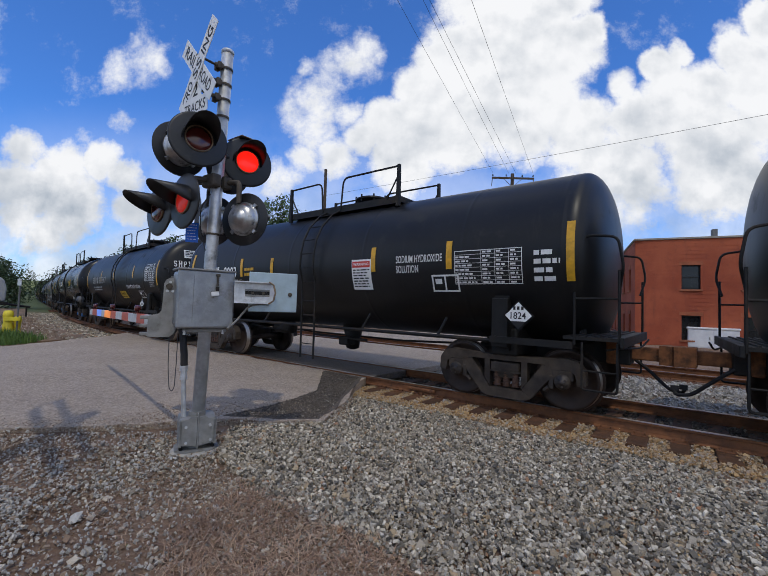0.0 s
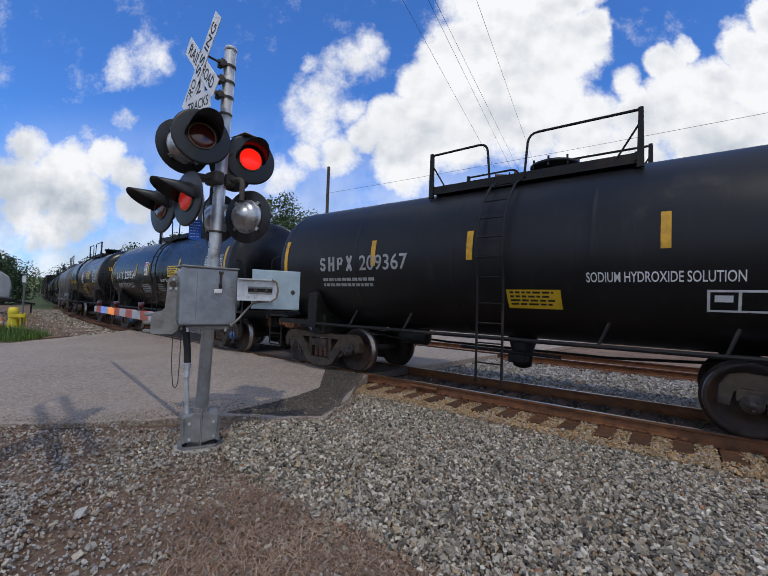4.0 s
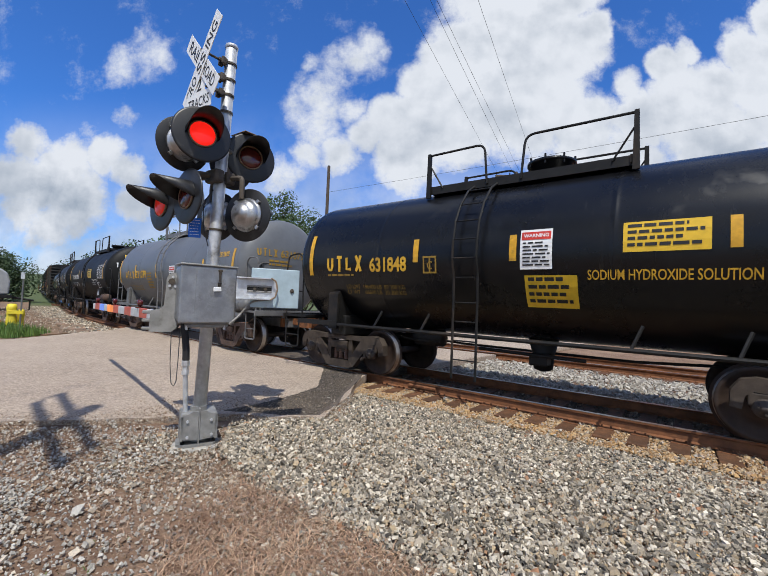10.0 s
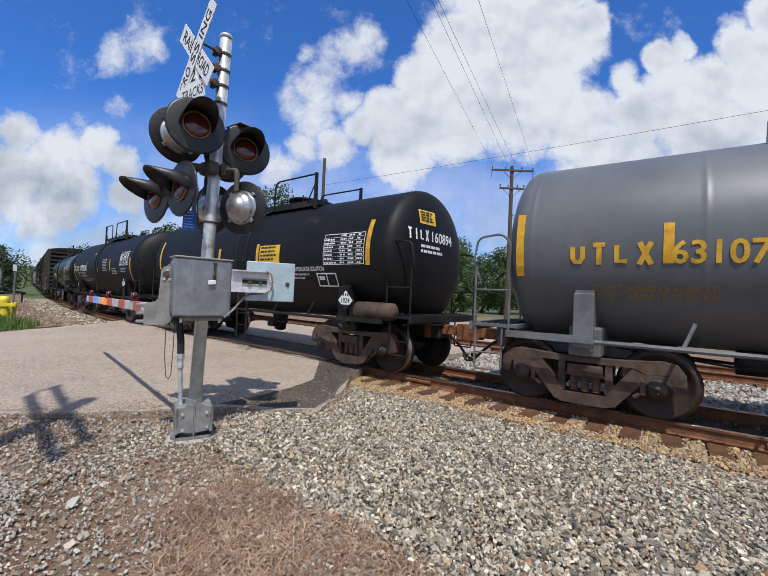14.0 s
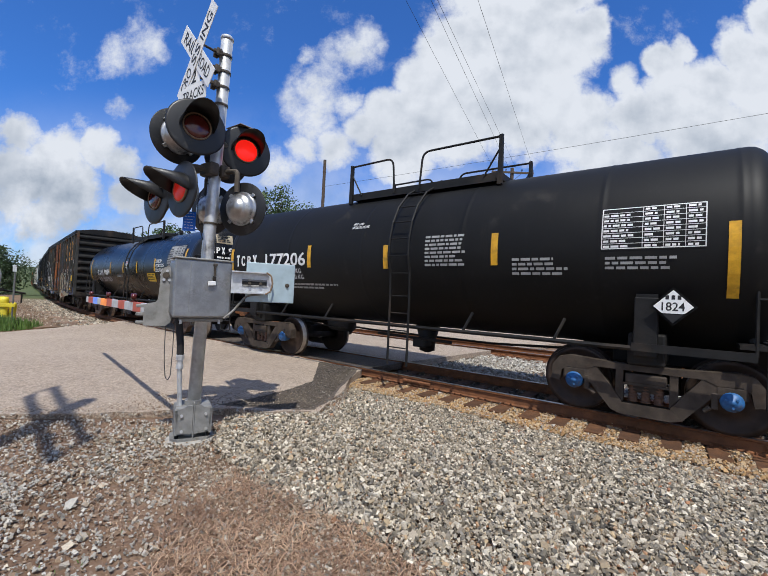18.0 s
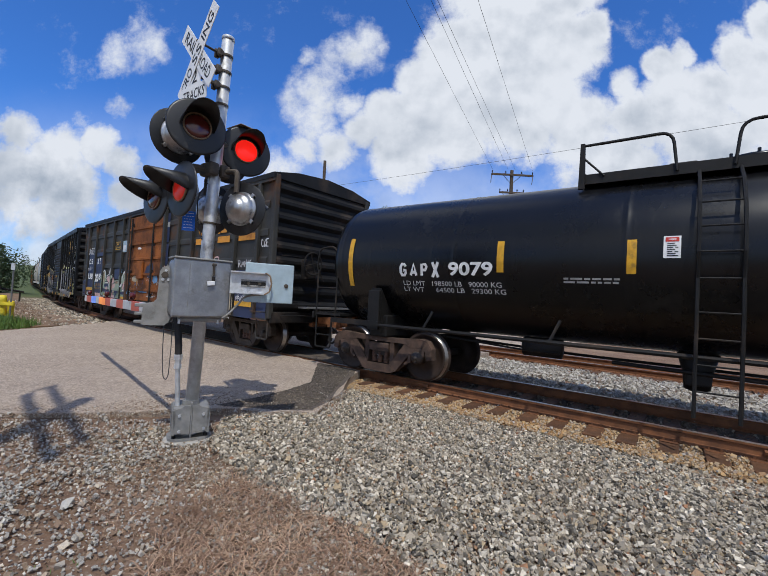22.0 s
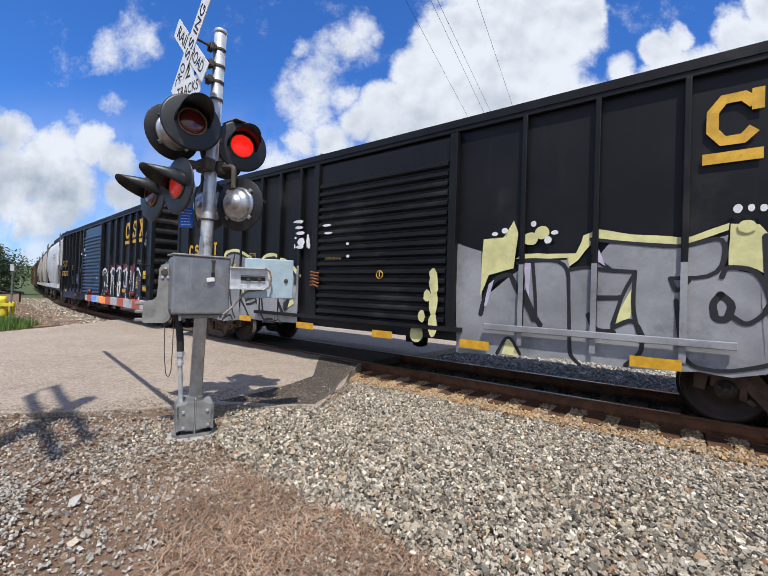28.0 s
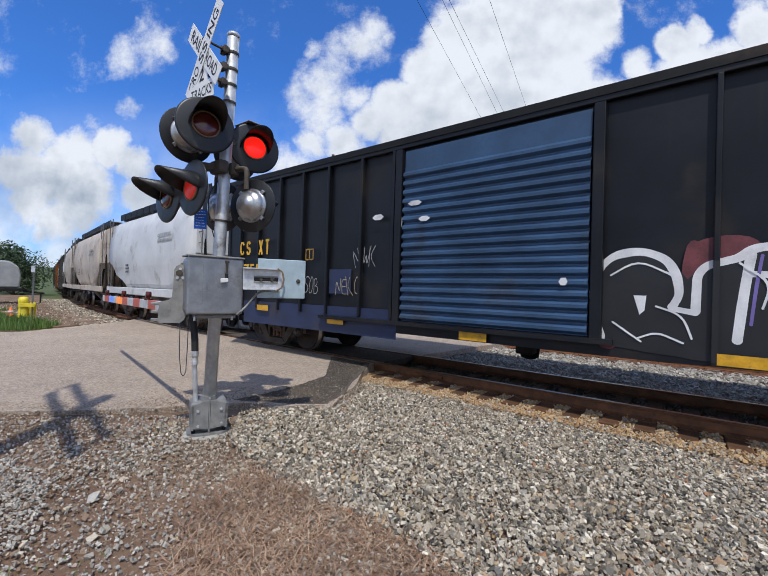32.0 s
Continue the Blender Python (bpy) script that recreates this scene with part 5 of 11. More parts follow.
def tank_car(front, rear, label, paint, stencil, steel, caps="cap_grey", brown=False, radius=1.40, zc=2.35, deck=0.0, dome=0.28, lad_x=None, rail_up=0.62, rail_bars=True, inset=0.0):
    """A tank car between two coupling points; returns the car, its surface and a random source."""
    half = (front - rear) / 2
    car = thing("tank_car", pose(0, 0, 0), label, "tank car", "cars of the freight train")
    CARS.append((car, (front + rear) / 2, half - 2.2))
    rng = random.Random(int(front * 100))
    body = half - 1.20 - inset
    head = 0.42
    prof = [(-body - head, 0.0)]
    for k in range(1, 11):
        a = math.pi / 2 * k / 10
        prof.append((-body - head * math.cos(a), radius * math.sin(a) ** 0.8))
    seams = [-body + 0.10, -body * 0.55, -body * 0.12, body * 0.3, body * 0.7, body - 0.10]
    for s in seams:
        prof += [(s - 0.07, radius), (s - 0.03, radius), (s - 0.012, radius + 0.004), (s + 0.012, radius + 0.004), (s + 0.03, radius), (s + 0.07, radius)]
    prof += [(-a, r) for a, r in prof[10::-1]]
    prof.sort(key=lambda p: p[0])
    bm = bmesh.new()
    lathe(bm, prof, "x", 64, (0, 0, zc))
    part("tank", bm, paint, car, "", None)

    def skin(x, z, lift=0.010):
        a = (z - zc) / radius
        r = radius + lift
        return V(x, -r * math.cos(a), zc + r * math.sin(a))

    for sx in (-1, 1):
        bm = bmesh.new()
        box(bm, (sx * (half - 2.2), 0, 0.98), (0.42, 2.3, 0.42), bevel=0.03)
        slab(bm, [(-1.22, 0.85), (1.22, 0.85), (1.26, 1.7), (0.9, 1.25), (0, 1.0), (-0.9, 1.25), (-1.26, 1.7)], sx * (half - 2.2) - 0.12, sx * (half - 2.2) + 0.12, "x")
        part("saddle", bm, steel, car, "tank saddle over the truck")
        bm = bmesh.new()
        box(bm, (sx * (half - 1.65), 0, 0.88), (2.1, 0.42, 0.36), bevel=0.02)
        part("stub_sill", bm, steel, car)
        for side in (-1, 1):
            bm = bmesh.new()
            box(bm, (sx * (half - 2.2), side * 1.30, 1.28), (0.26, 0.08, 0.75), bevel=0.015)
            part("jacking_pad", bm, steel, car)
        truck(car, sx * (half - 2.2), caps, brown)
    for side in (-1, 1):
        bm = bmesh.new()
        y = side * 1.33
        rod(bm, (-half + 1.2, y, 1.0), (half - 1.2, y, 1.0), 0.032, seg=8)
        for x in (-half + 3.3, -1.6, 1.6, half - 3.3):
            pipe(bm, [(x, y, 1.0), (x + 0.12, side * 1.22, 1.32)], 0.024, 6)
        for x in (half - 1.75, -half + 1.75):
            box(bm, (x, y + side * 0.01, 1.02), (1.2, 0.05, 0.10))
        part("side_rail", bm, steel, car, "pipe running rail along the tank")
    couplers(car, half)
    end_platform(car, half, 1.12, steel, loop=rail_bars)
    brake_gear(car, half, 1.12, steel)
    under_gear(car, half, M["black_steel"])
    # walkway, railing, manway and valves on top
    top = zc + radius
    for y in (-0.57, 0.57):
        bm = bmesh.new()
        slab(bm, [(y - 0.19, top - 0.075), (y + 0.19, top - 0.075), (y + 0.19, top - 0.045), (y - 0.19, top - 0.045)] if y > 0 else [(y - 0.21, top - 0.15), (y - 0.19, top - 0.15), (y - 0.19, top - 0.075), (y + 0.19, top - 0.075), (y + 0.19, top - 0.045), (y - 0.19, top - 0.045), (y - 0.19, top + 0.0), (y - 0.21, top + 0.0)], deck - 1.7, deck + 1.7, "x")
        part("walkway", bm, steel, car, "steel grating walkway on the tank")
    for sx in (-1.68, 1.68):
        bm = bmesh.new()
        box(bm, (deck + sx, 0, top - 0.05), (0.07, 1.6, 0.12))
        part("walkway_end", bm, steel, car)
    h = top + rail_up
    for y in (-0.79, 0.79):
        for x0, x1 in ((-1.70, -0.52), (1.72, 0.08)):
            bm = bmesh.new()
            s1 = 1 if x1 > x0 else -1
            pipe(bm, arc([(deck + x0, y, h - 0.01), (deck + x1 - s1 * 0.06, y, h), (deck + x1, y, top - 0.1)], 0.16), 0.021, 7)
            slab(bm, [(deck + x0 - 0.045, top - 0.22), (deck + x0 + 0.045, top - 0.22), (deck + x0 + 0.03, h + 0.02), (deck + x0 - 0.03, h + 0.02)], y - 0.03, y + 0.03)
            rod(bm, (deck + x0, y, h - 0.18), (deck + x0 + s1 * 0.30, y, top - 0.05), 0.016, seg=6)
            part("top_railing", bm, steel, car, "bent pipe railing on the tank top")
    bm = bmesh.new()
    lathe(bm, [(top - 0.12, 0.36), (top + dome - 0.05, 0.36), (top + dome - 0.05, 0.41), (top + dome, 0.41), (top + dome + 0.03, 0.34), (top + dome + 0.05, 0.0)], "z", 28, (deck + 0.35, 0, 0))
    for k in range(8):
        a = k * math.pi / 4
        rod(bm, (deck + 0.35 + 0.39 * math.cos(a), 0.39 * math.sin(a), top + dome - 0.1), (deck + 0.35 + 0.39 * math.cos(a), 0.39 * math.sin(a), top + dome + 0.06), 0.02, seg=6)
    part("manway", bm, paint, car, "bolted round manway")
    bm = bmesh.new()
    box(bm, (deck - 0.45, -0.1, top + 0.05), (0.35, 0.4, 0.24), bevel=0.03)
    part("valve_cover", bm, steel, car)
    for x, y, up in ((deck - 0.15, 0.35, 0.30), (deck + 1.05, 0.1, 0.26)):
        bm = bmesh.new()
        rod(bm, (x, y, top - 0.1), (x, y, top + up - 0.08), 0.06)
        rod(bm, (x, y, top + up - 0.08), (x, y, top + up), 0.09, 0.08)
        part("valve", bm, steel, car)
    rungs = [0.30 + 0.31 * k for k in range(12)]

    def lad(t):
        z = min(t, zc + radius * 0.93)
        if z < zc - 0.6:
            return V(0, -1.42, z)
        a = math.asin(max(-1, min(1, (z - zc) / radius)))
        return V(0, -(radius + 0.12) * math.cos(a) - (0.02 if z < zc else 0), z + 0.1)

    ladder(car, "side_ladder", deck - 0.2 if lad_x is None else lad_x, 0.42, rungs, lad, steel)
    return car, skin, rng, half


def stripe(car, x, z0, z1, skin, mat="reflector"):
    bm = bmesh.new()
    add_patch(bm, x - 0.055, x + 0.055, z0, z1, skin, 6)
    part("reflector", bm, M[mat], car, "vertical yellow reflector strip")


def data_panel(car, x0, x1, z0, z1, skin, rng, ink="white", filled=False):
    bm = bmesh.new()
    t = 0.012
    if filled:
        add_patch(bm, x0, x1, z0, z1, skin, 4)
        part("data_panel", bm, M[ink], car, "white stencil panel of test dates")
        bm, ink = bmesh.new(), "ink"
        base = skin

        def skin(x, z):
            return base(x, z) + V(0, -0.004, 0)
    for a, b, c, d in ((x0, x1, z0, z0 + t), (x0, x1, z1 - t, z1), (x0, x0 + t, z0, z1), (x1 - t, x1, z0, z1)):
        add_patch(bm, a, b, c, d, skin, 1 if d - c < 0.05 else 4)
    rows = 8
    h = (z1 - z0) / rows
    cols = (0.0, 0.42, 0.62, 0.82)
    for k in range(1, rows):
        add_patch(bm, x0, x1, z1 - h * k - 0.003, z1 - h * k + 0.003, skin)
    for c in cols[1:]:
        add_patch(bm, x0 + (x1 - x0) * c - 0.003, x0 + (x1 - x0) * c + 0.003, z0, z1, skin, 4)
    for k in range(rows):
        for n, c in enumerate(cols):
            if k == 0 and n == 0:
                continue
            x, end = x0 + (x1 - x0) * (c + 0.02), x0 + (x1 - x0) * ((cols + (1.0,))[n + 1] - 0.03)
            end = x + (end - x) * rng.uniform(0.55, 1.0)
            while x < end - 0.02:
                w = min(rng.uniform(0.03, 0.09), end - x)
                add_patch(bm, x, x + w, z1 - h * (k + 0.72), z1 - h * (k + 0.32), skin)
                x += w + 0.018
    part("data_panel", bm, M[ink], car, "stencilled grid of test dates")


def stencil(car, words, x0, x1, z0, z1, skin, ink, bold=0.0, label=""):
    bm = bmesh.new()
    lines = words if isinstance(words, list) else [words]
    h = (z1 - z0) / (len(lines) + 0.35 * (len(lines) - 1))
    longest = max(len(w) for w in lines)
    for k, w in enumerate(lines):
        top = z1 - k * h * 1.35
        add_text(bm, w, x0, x0 + (x1 - x0) * (len(w) / longest if len(lines) > 1 else 1), top - h, top, skin, bold)
    part("lettering", bm, M[ink], car, label or "stencilled lettering")


FORMS = {
    "ring": [[(0.95, 0.78), (0.72, 0.98), (0.30, 0.98), (0.07, 0.72), (0.07, 0.28), (0.30, 0.02), (0.72, 0.02), (0.95, 0.22)]],
    "hooked_ring": [[(0.95, 0.78), (0.72, 0.98), (0.30, 0.98), (0.07, 0.72), (0.07, 0.28), (0.30, 0.02), (0.72, 0.02), (0.93, 0.22), (0.93, 0.46), (0.55, 0.46)]],
    "bends": [[(0.92, 0.82), (0.70, 0.98), (0.28, 0.98), (0.08, 0.80), (0.12, 0.60), (0.88, 0.40), (0.92, 0.20), (0.70, 0.02), (0.28, 0.02), (0.06, 0.20)]],
    "cross": [[(0.06, 0.0), (0.94, 1.0)], [(0.06, 1.0), (0.94, 0.0)]],
    "peak": [[(0.04, 0.0), (0.5, 1.0), (0.96, 0.0)], [(0.22, 0.32), (0.78, 0.32)]],
    "post": [[(0.02, 0.94), (0.98, 0.94)], [(0.5, 0.94), (0.5, 0.0)]],
    "stem": [[(0.5, 1.0), (0.5, 0.0)]],
    "foot": [[(0.12, 1.0), (0.12, 0.06), (0.95, 0.06)]],
    "cup": [[(0.08, 1.0), (0.08, 0.28), (0.30, 0.03), (0.70, 0.03), (0.92, 0.28), (0.92, 1.0)]],
    "flag": [[(0.10, 0.0), (0.10, 0.95), (0.70, 0.95), (0.92, 0.76), (0.70, 0.48), (0.10, 0.48)]],
    "two_rings": [[(0.10, 0.04), (0.10, 0.96), (0.70, 0.96), (0.88, 0.76), (0.70, 0.53), (0.10, 0.53)], [(0.70, 0.53), (0.93, 0.28), (0.70, 0.04), (0.10, 0.04)]],
    "rungs": [[(0.08, 0.0), (0.08, 1.0)], [(0.92, 0.0), (0.92, 1.0)], [(0.08, 0.5), (0.92, 0.5)]],
}


def strip(bm, pts, w, where):
    """A flat bent bar of even width that follows the surface."""
    left, right = [], []
    for n, p in enumerate(pts):
        q0, q1 = pts[max(n - 1, 0)], pts[min(n + 1, len(pts) - 1)]
        dx, dz = q1[0] - q0[0], q1[1] - q0[1]
        ln = math.hypot(dx, dz) or 1
        nx, nz = -dz / ln * w / 2, dx / ln * w / 2
        left.append(bm.verts.new(where(p[0] + nx, p[1] + nz))), right.append(bm.verts.new(where(p[0] - nx, p[1] - nz)))
    for k in range(len(pts) - 1):
        bm.faces.new((left[k], left[k + 1], right[k + 1], right[k]))


def owner_mark(car, x0, x1, z0, z1, skin, ink, forms):
    """The owner's mark as a row of plain bent bars."""
    bm = bmesh.new()
    w = (x1 - x0) / len(forms)
    t = 0.24 * min(w, z1 - z0)
    for k, form in enumerate(forms):
        a, b = x0 + w * (k + 0.10) + t / 2, x0 + w * (k + 0.90) - t / 2
        for n, line in enumerate(FORMS[form]):
            strip(bm, [(a + (b - a) * u, z0 + t / 2 + (z1 - z0 - t) * v if len(line) > 2 else z0 + (z1 - z0) * v) for u, v in line], t, lambda x, z, lift=0.0015 * n: skin(x, z) + V(0, -lift, 0))
    part("owner_mark", bm, M[ink], car, "painted owner's mark")


def head_mark(car, half, radius, zc, forms, digits, ink, panel, y0=-1.02, z=2.62):
    """The owner's mark repeated on the tank's leading head, with a small panel over it."""
    body, head = half - 1.20, 0.42

    def dome(y, zz, lift=0.012):
        r = min(0.999, math.hypot(y, zz - zc) / radius)
        return V(body + head * math.sqrt(1 - r ** 2.5) + lift, y, zz)

    owner_mark(car, y0, y0 + 0.62, z, z + 0.22, dome, ink, forms)
    bm = bmesh.new()
    add_text(bm, digits, y0 + 0.70, y0 + 1.50, z, z + 0.22, dome, 0.02), add_lines(bm, y0 + 0.35, y0 + 1.1, z - 0.28, z - 0.08, 2, dome, random.Random(5))
    part("lettering", bm, M[ink], car, "number repeated on the tank head")
    if not panel:
        return
    bm = bmesh.new()
    add_patch(bm, y0 + 0.35, y0 + 0.85, z + 0.34, z + 0.62, dome, 3)
    board = part("head_notice", bm, M[panel], car, "small notice on the tank head")
    bm = bmesh.new()
    add_lines(bm, y0 + 0.39, y0 + 0.82, z + 0.37, z + 0.59, 4, lambda y, zz: dome(y, zz, 0.016), random.Random(6))
    part("small_print", bm, M["ink"], board)


def small_print(car, x0, x1, z0, z1, rows, skin, rng, ink):
    bm = bmesh.new()
    add_lines(bm, x0, x1, z0, z1, rows, skin, rng)
    part("small_print", bm, M[ink], car, "small stencilled print")


def boxed_mark(car, x0, x1, z0, z1, skin, ink):
    bm = bmesh.new()
    t = 0.03
    for a, b, c, d in ((x0, x1, z0, z0 + t), (x0, x1, z1 - t, z1), (x0, x0 + t, z0, z1), (x1 - t, x1, z0, z1), ((x0 + x1) / 2 - t / 2, (x0 + x1) / 2 + t / 2, z0, z1)):
        add_patch(bm, a, b, c, d, skin)
    add_patch(bm, x0 + 0.07, (x0 + x1) / 2 - 0.06, z1 - 0.16, z1 - 0.07, skin)
    part("boxed_mark", bm, M[ink], car, "boxed service mark")


def notice(car, x0, x1, z0, z1, skin, rng, kind):
    bm = bmesh.new()
    add_patch(bm, x0, x1, z0, z1, skin, 3)
    board = part("notice", bm, M["sign_white" if kind == "white" else "sign_yellow"], car, "white warning notice with a red heading" if kind == "white" else "yellow notice with black print")

    def over(x, z):
        return skin(x, z) + V(0, -0.004, 0)

    bm = bmesh.new()
    if kind == "white":
        h = z1 - z0
        add_patch(bm, x0 + 0.02, x1 - 0.02, z1 - 0.26 * h, z1 - 0.06 * h, over)
        part("heading", bm, M["sign_red"], board)
        bm = bmesh.new()
        add_text(bm, "WARNING", x0 + 0.05, x1 - 0.05, z1 - 0.20 * h, z1 - 0.11 * h, lambda x, z: over(x, z) + V(0, -0.003, 0), 0.02)
        part("lettering", bm, M["sign_white"], board)
        bm = bmesh.new()
        add_lines(bm, x0 + 0.04, x1 - 0.02, z0 + 0.04 * h, z1 - 0.32 * h, 7, over, rng, 0.45)
    else:
        add_lines(bm, x0 + 0.05, x1 - 0.04, z0 + 0.03, z1 - 0.03, 4, over, rng, 0.5)
    part("small_print", bm, M["ink"], board)


def reservoir(car, x0, x1, steel, z=1.22):
    bm = bmesh.new()
    lathe(bm, [(x0, 0.0), (x0 + 0.02, 0.12), (x0 + 0.07, 0.17), (x1 - 0.07, 0.17), (x1 - 0.02, 0.12), (x1, 0.0)], "x", 20, (0, -1.22, z))
    for x in (x0 + 0.3, x1 - 0.3):
        lathe(bm, [(x - 0.02, 0.178), (x + 0.02, 0.178)], "x", 20, (0, -1.22, z))
    part("air_reservoir", bm, steel, car, "air reservoir cylinder")


def tank_train():
    SHS = "SODIUM HYDROXIDE SOLUTION"
    # a black car that has just passed
    car, skin, rng, half = tank_car(64.0, 50.85, "black tank car with yellow reflector strips", M["tank_satin"], "white", M["black_steel"], deck=0.2)
    for x, a, b in ((5.2, 1.95, 2.85), (-5.1, 1.95, 2.85), (2.2, 2.1, 2.6), (-2.3, 2.1, 2.6)):
        stripe(car, x, a, b, skin)
    owner_mark(car, -4.5, -3.5, 2.12, 2.42, skin, "white", ("bends", "rungs", "flag", "cross")), stencil(car, "3288", -3.3, -2.5, 2.12, 2.42, skin, "white", 0.01)
    small_print(car, -4.3, -2.6, 1.7, 1.95, 2, skin, rng, "dull_white")
    # car 1
    car, skin, rng, half = tank_car(50.85, 37.61, "weathered black tank car lettered 8003 for sodium hydroxide", M["tank_satin"], "white", M["black_steel"], deck=0.28, dome=0.26, lad_x=0.1)
    for x, a, b in ((5.45, 1.9, 2.75), (-5.2, 1.95, 2.85), (3.55, 2.13, 2.6), (1.9, 2.13, 2.6), (-1.3, 2.13, 2.55), (-2.6, 2.13, 2.6)):
        stripe(car, x, a, b, skin)
    data_panel(car, 3.65, 4.78, 1.87, 2.42, skin, rng)
    stencil(car, ["SODIUM HYDROXIDE", "SOLUTION"], 2.45, 3.42, 2.09, 2.40, skin, "white", 0.012)
    boxed_mark(car, 3.2, 3.72, 1.74, 2.04, skin, "white")
    notice(car, 1.34, 1.84, 1.78, 2.38, skin, rng, "white")
    small_print(car, 4.95, 5.35, 1.85, 2.36, 4, skin, rng, "white")
    placard(car, 4.75, 1.40, lambda x, z: V(x, -1.42, z), M["black_steel"])
    owner_mark(car, -4.55, -3.66, 2.12, 2.42, skin, "white", ("peak", "cross", "foot", "cross")), stencil(car, "8003", -3.45, -2.84, 2.12, 2.40, skin, "white", 0.02)
    stencil(car, ["LD LMT 197900 LB 89750 KG", "LT WT   65100 LB 29550 KG", "NEW 11-1977"], -3.80, -2.62, 1.76, 2.06, skin, "white")
    small_print(car, -2.46, -1.9, 2.09, 2.35, 2, skin, rng, "yellow"), small_print(car, -2.38, -2.0, 1.76, 1.99, 4, skin, rng, "dull_white")
    # car 2
    car, skin, rng, half = tank_car(37.61, 25.16, "black tank car with sodium hydroxide lettering", M["tank_satin"], "white", M["black_steel"], deck=0.3, lad_x=0.1)
    for x, a, b in ((4.95, 1.95, 2.85), (-4.9, 1.95, 2.85), (2.35, 2.28, 2.75), (-0.28, 2.24, 2.72), (-2.3, 2.2, 2.7)):
        stripe(car, x, a, b, skin)
    data_panel(car, 3.72, 4.72, 2.12, 2.72, skin, rng)
    small_print(car, 4.2, 4.72, 1.88, 2.08, 3, skin, rng, "dull_white")
    stencil(car, SHS, 1.45, 3.1, 1.86, 2.0, skin, "white", 0.01)
    boxed_mark(car, 2.75, 3.35, 1.46, 1.76, skin, "white")
    notice(car, 0.3, 1.1, 1.42, 1.75, skin, rng, "yellow")
    placard(car, 3.72, 1.28, lambda x, z: V(x, -1.42, z), M["black_steel"])
    owner_mark(car, -3.8, -2.8, 2.12, 2.42, skin, "dull_white", ("bends", "rungs", "flag", "cross")), stencil(car, "209367", -2.65, -1.5, 2.12, 2.42, skin, "dull_white", 0.012)
    small_print(car, -3.7, -2.2, 1.75, 1.98, 2, skin, rng, "dull_white")
    head_mark(car, half, 1.40, 2.35, ("bends", "rungs", "flag", "cross"), "209367", "white", "sign_white")
    # car 3
    car, skin, rng, half = tank_car(25.16, 12.29, "glossy black tank car lettered 229354 with blue bearing caps", M["tank_gloss"], "white", M["black_steel"], "cap_blue", deck=0.25, lad_x=0.1)
    for x, a, b in ((5.05, 2.05, 2.95), (-5.15, 2.05, 2.98), (2.02, 2.24, 2.72), (-2.05, 2.24, 2.72), (-0.74, 2.24, 2.7), (-3.4 + 0.0, 2.6, 2.6001)):
        stripe(car, x, a, b, skin)
    data_panel(car, 3.85, 4.92, 2.14, 2.70, skin, rng)
    notice(car, 1.08, 1.92, 2.14, 2.5, skin, rng, "yellow")
    stencil(car, ["FRA AIP", "SR-8754"], 2.2, 2.8, 1.92, 2.18, skin, "white", 0.01)
    stencil(car, SHS, 0.42, 1.78, 1.98, 2.08, skin, "white", 0.008)
    small_print(car, 0.1, 0.7, 1.62, 1.9, 4, skin, rng, "dull_white"), small_print(car, 1.2, 1.9, 1.7, 1.9, 3, skin, rng, "dull_white"), small_print(car, 2.2, 3.2, 1.7, 1.86, 2, skin, rng, "dull_white")
    placard(car, 4.42, 1.42, lambda x, z: V(x, -1.42, z), M["black_steel"])
    reservoir(car, 4.75, 5.45, M["grey_steel"], 1.32)
    owner_mark(car, -4.46, -3.55, 2.15, 2.44, skin, "white", ("hooked_ring", "peak", "post", "cross")), stencil(car, "229354", -3.4, -2.18, 2.14, 2.45, skin, "white", 0.02)
    stencil(car, ["LD LMT 214800 LB  97400 KG", "LT WT    71200 LB  32300 KG"], -4.3, -2.4, 1.78, 1.98, skin, "white")
    notice(car, -1.16, -0.86, 2.24, 2.74, skin, rng, "white")
    small_print(car, -1.55, -0.6, 1.54, 1.9, 5, skin, rng, "dull_white")
    # car 4
    car, skin, rng, half = tank_car(12.29, 0.38, "black tank car lettered 631848 in yellow", M["tank_gloss"], "yellow", M["black_steel"], deck=-0.15, lad_x=-0.7, dome=0.34, inset=0.12)
    for x, a, b in ((4.5, 2.05, 2.88), (-4.4, 2.02, 2.9), (2.62, 2.28, 2.66), (-1.7, 2.23, 2.64), (0.05, 2.2, 2.6)):
        stripe(car, x, a, b, skin)
    data_panel(car, 3.18, 4.3, 2.06, 2.68, skin, rng)
    small_print(car, 3.2, 4.1, 1.86, 2.0, 2, skin, rng, "dull_yellow")
    notice(car, 1.5, 2.4, 2.27, 2.66, skin, rng, "yellow"), notice(car, 0.16, 0.62, 2.07, 2.66, skin, rng, "white"), notice(car, 0.22, 0.95, 1.46, 1.98, skin, rng, "yellow")
    stencil(car, SHS, 1.08, 2.85, 1.91, 2.05, skin, "yellow", 0.012)
    owner_mark(car, -3.95, -2.92, 2.09, 2.4, skin, "yellow", ("cup", "post", "foot", "cross")), stencil(car, "631848", -2.76, -1.9, 2.07, 2.35, skin, "yellow", 0.03)
    small_print(car, -3.9, -2.9, 1.97, 2.04, 1, skin, rng, "dull_yellow")
    stencil(car, ["LD LMT  196400 LB  89 100 KG", "LT WT    66600 LB  30 200 KG"], -3.42, -1.98, 1.62, 1.82, skin, "dull_yellow")
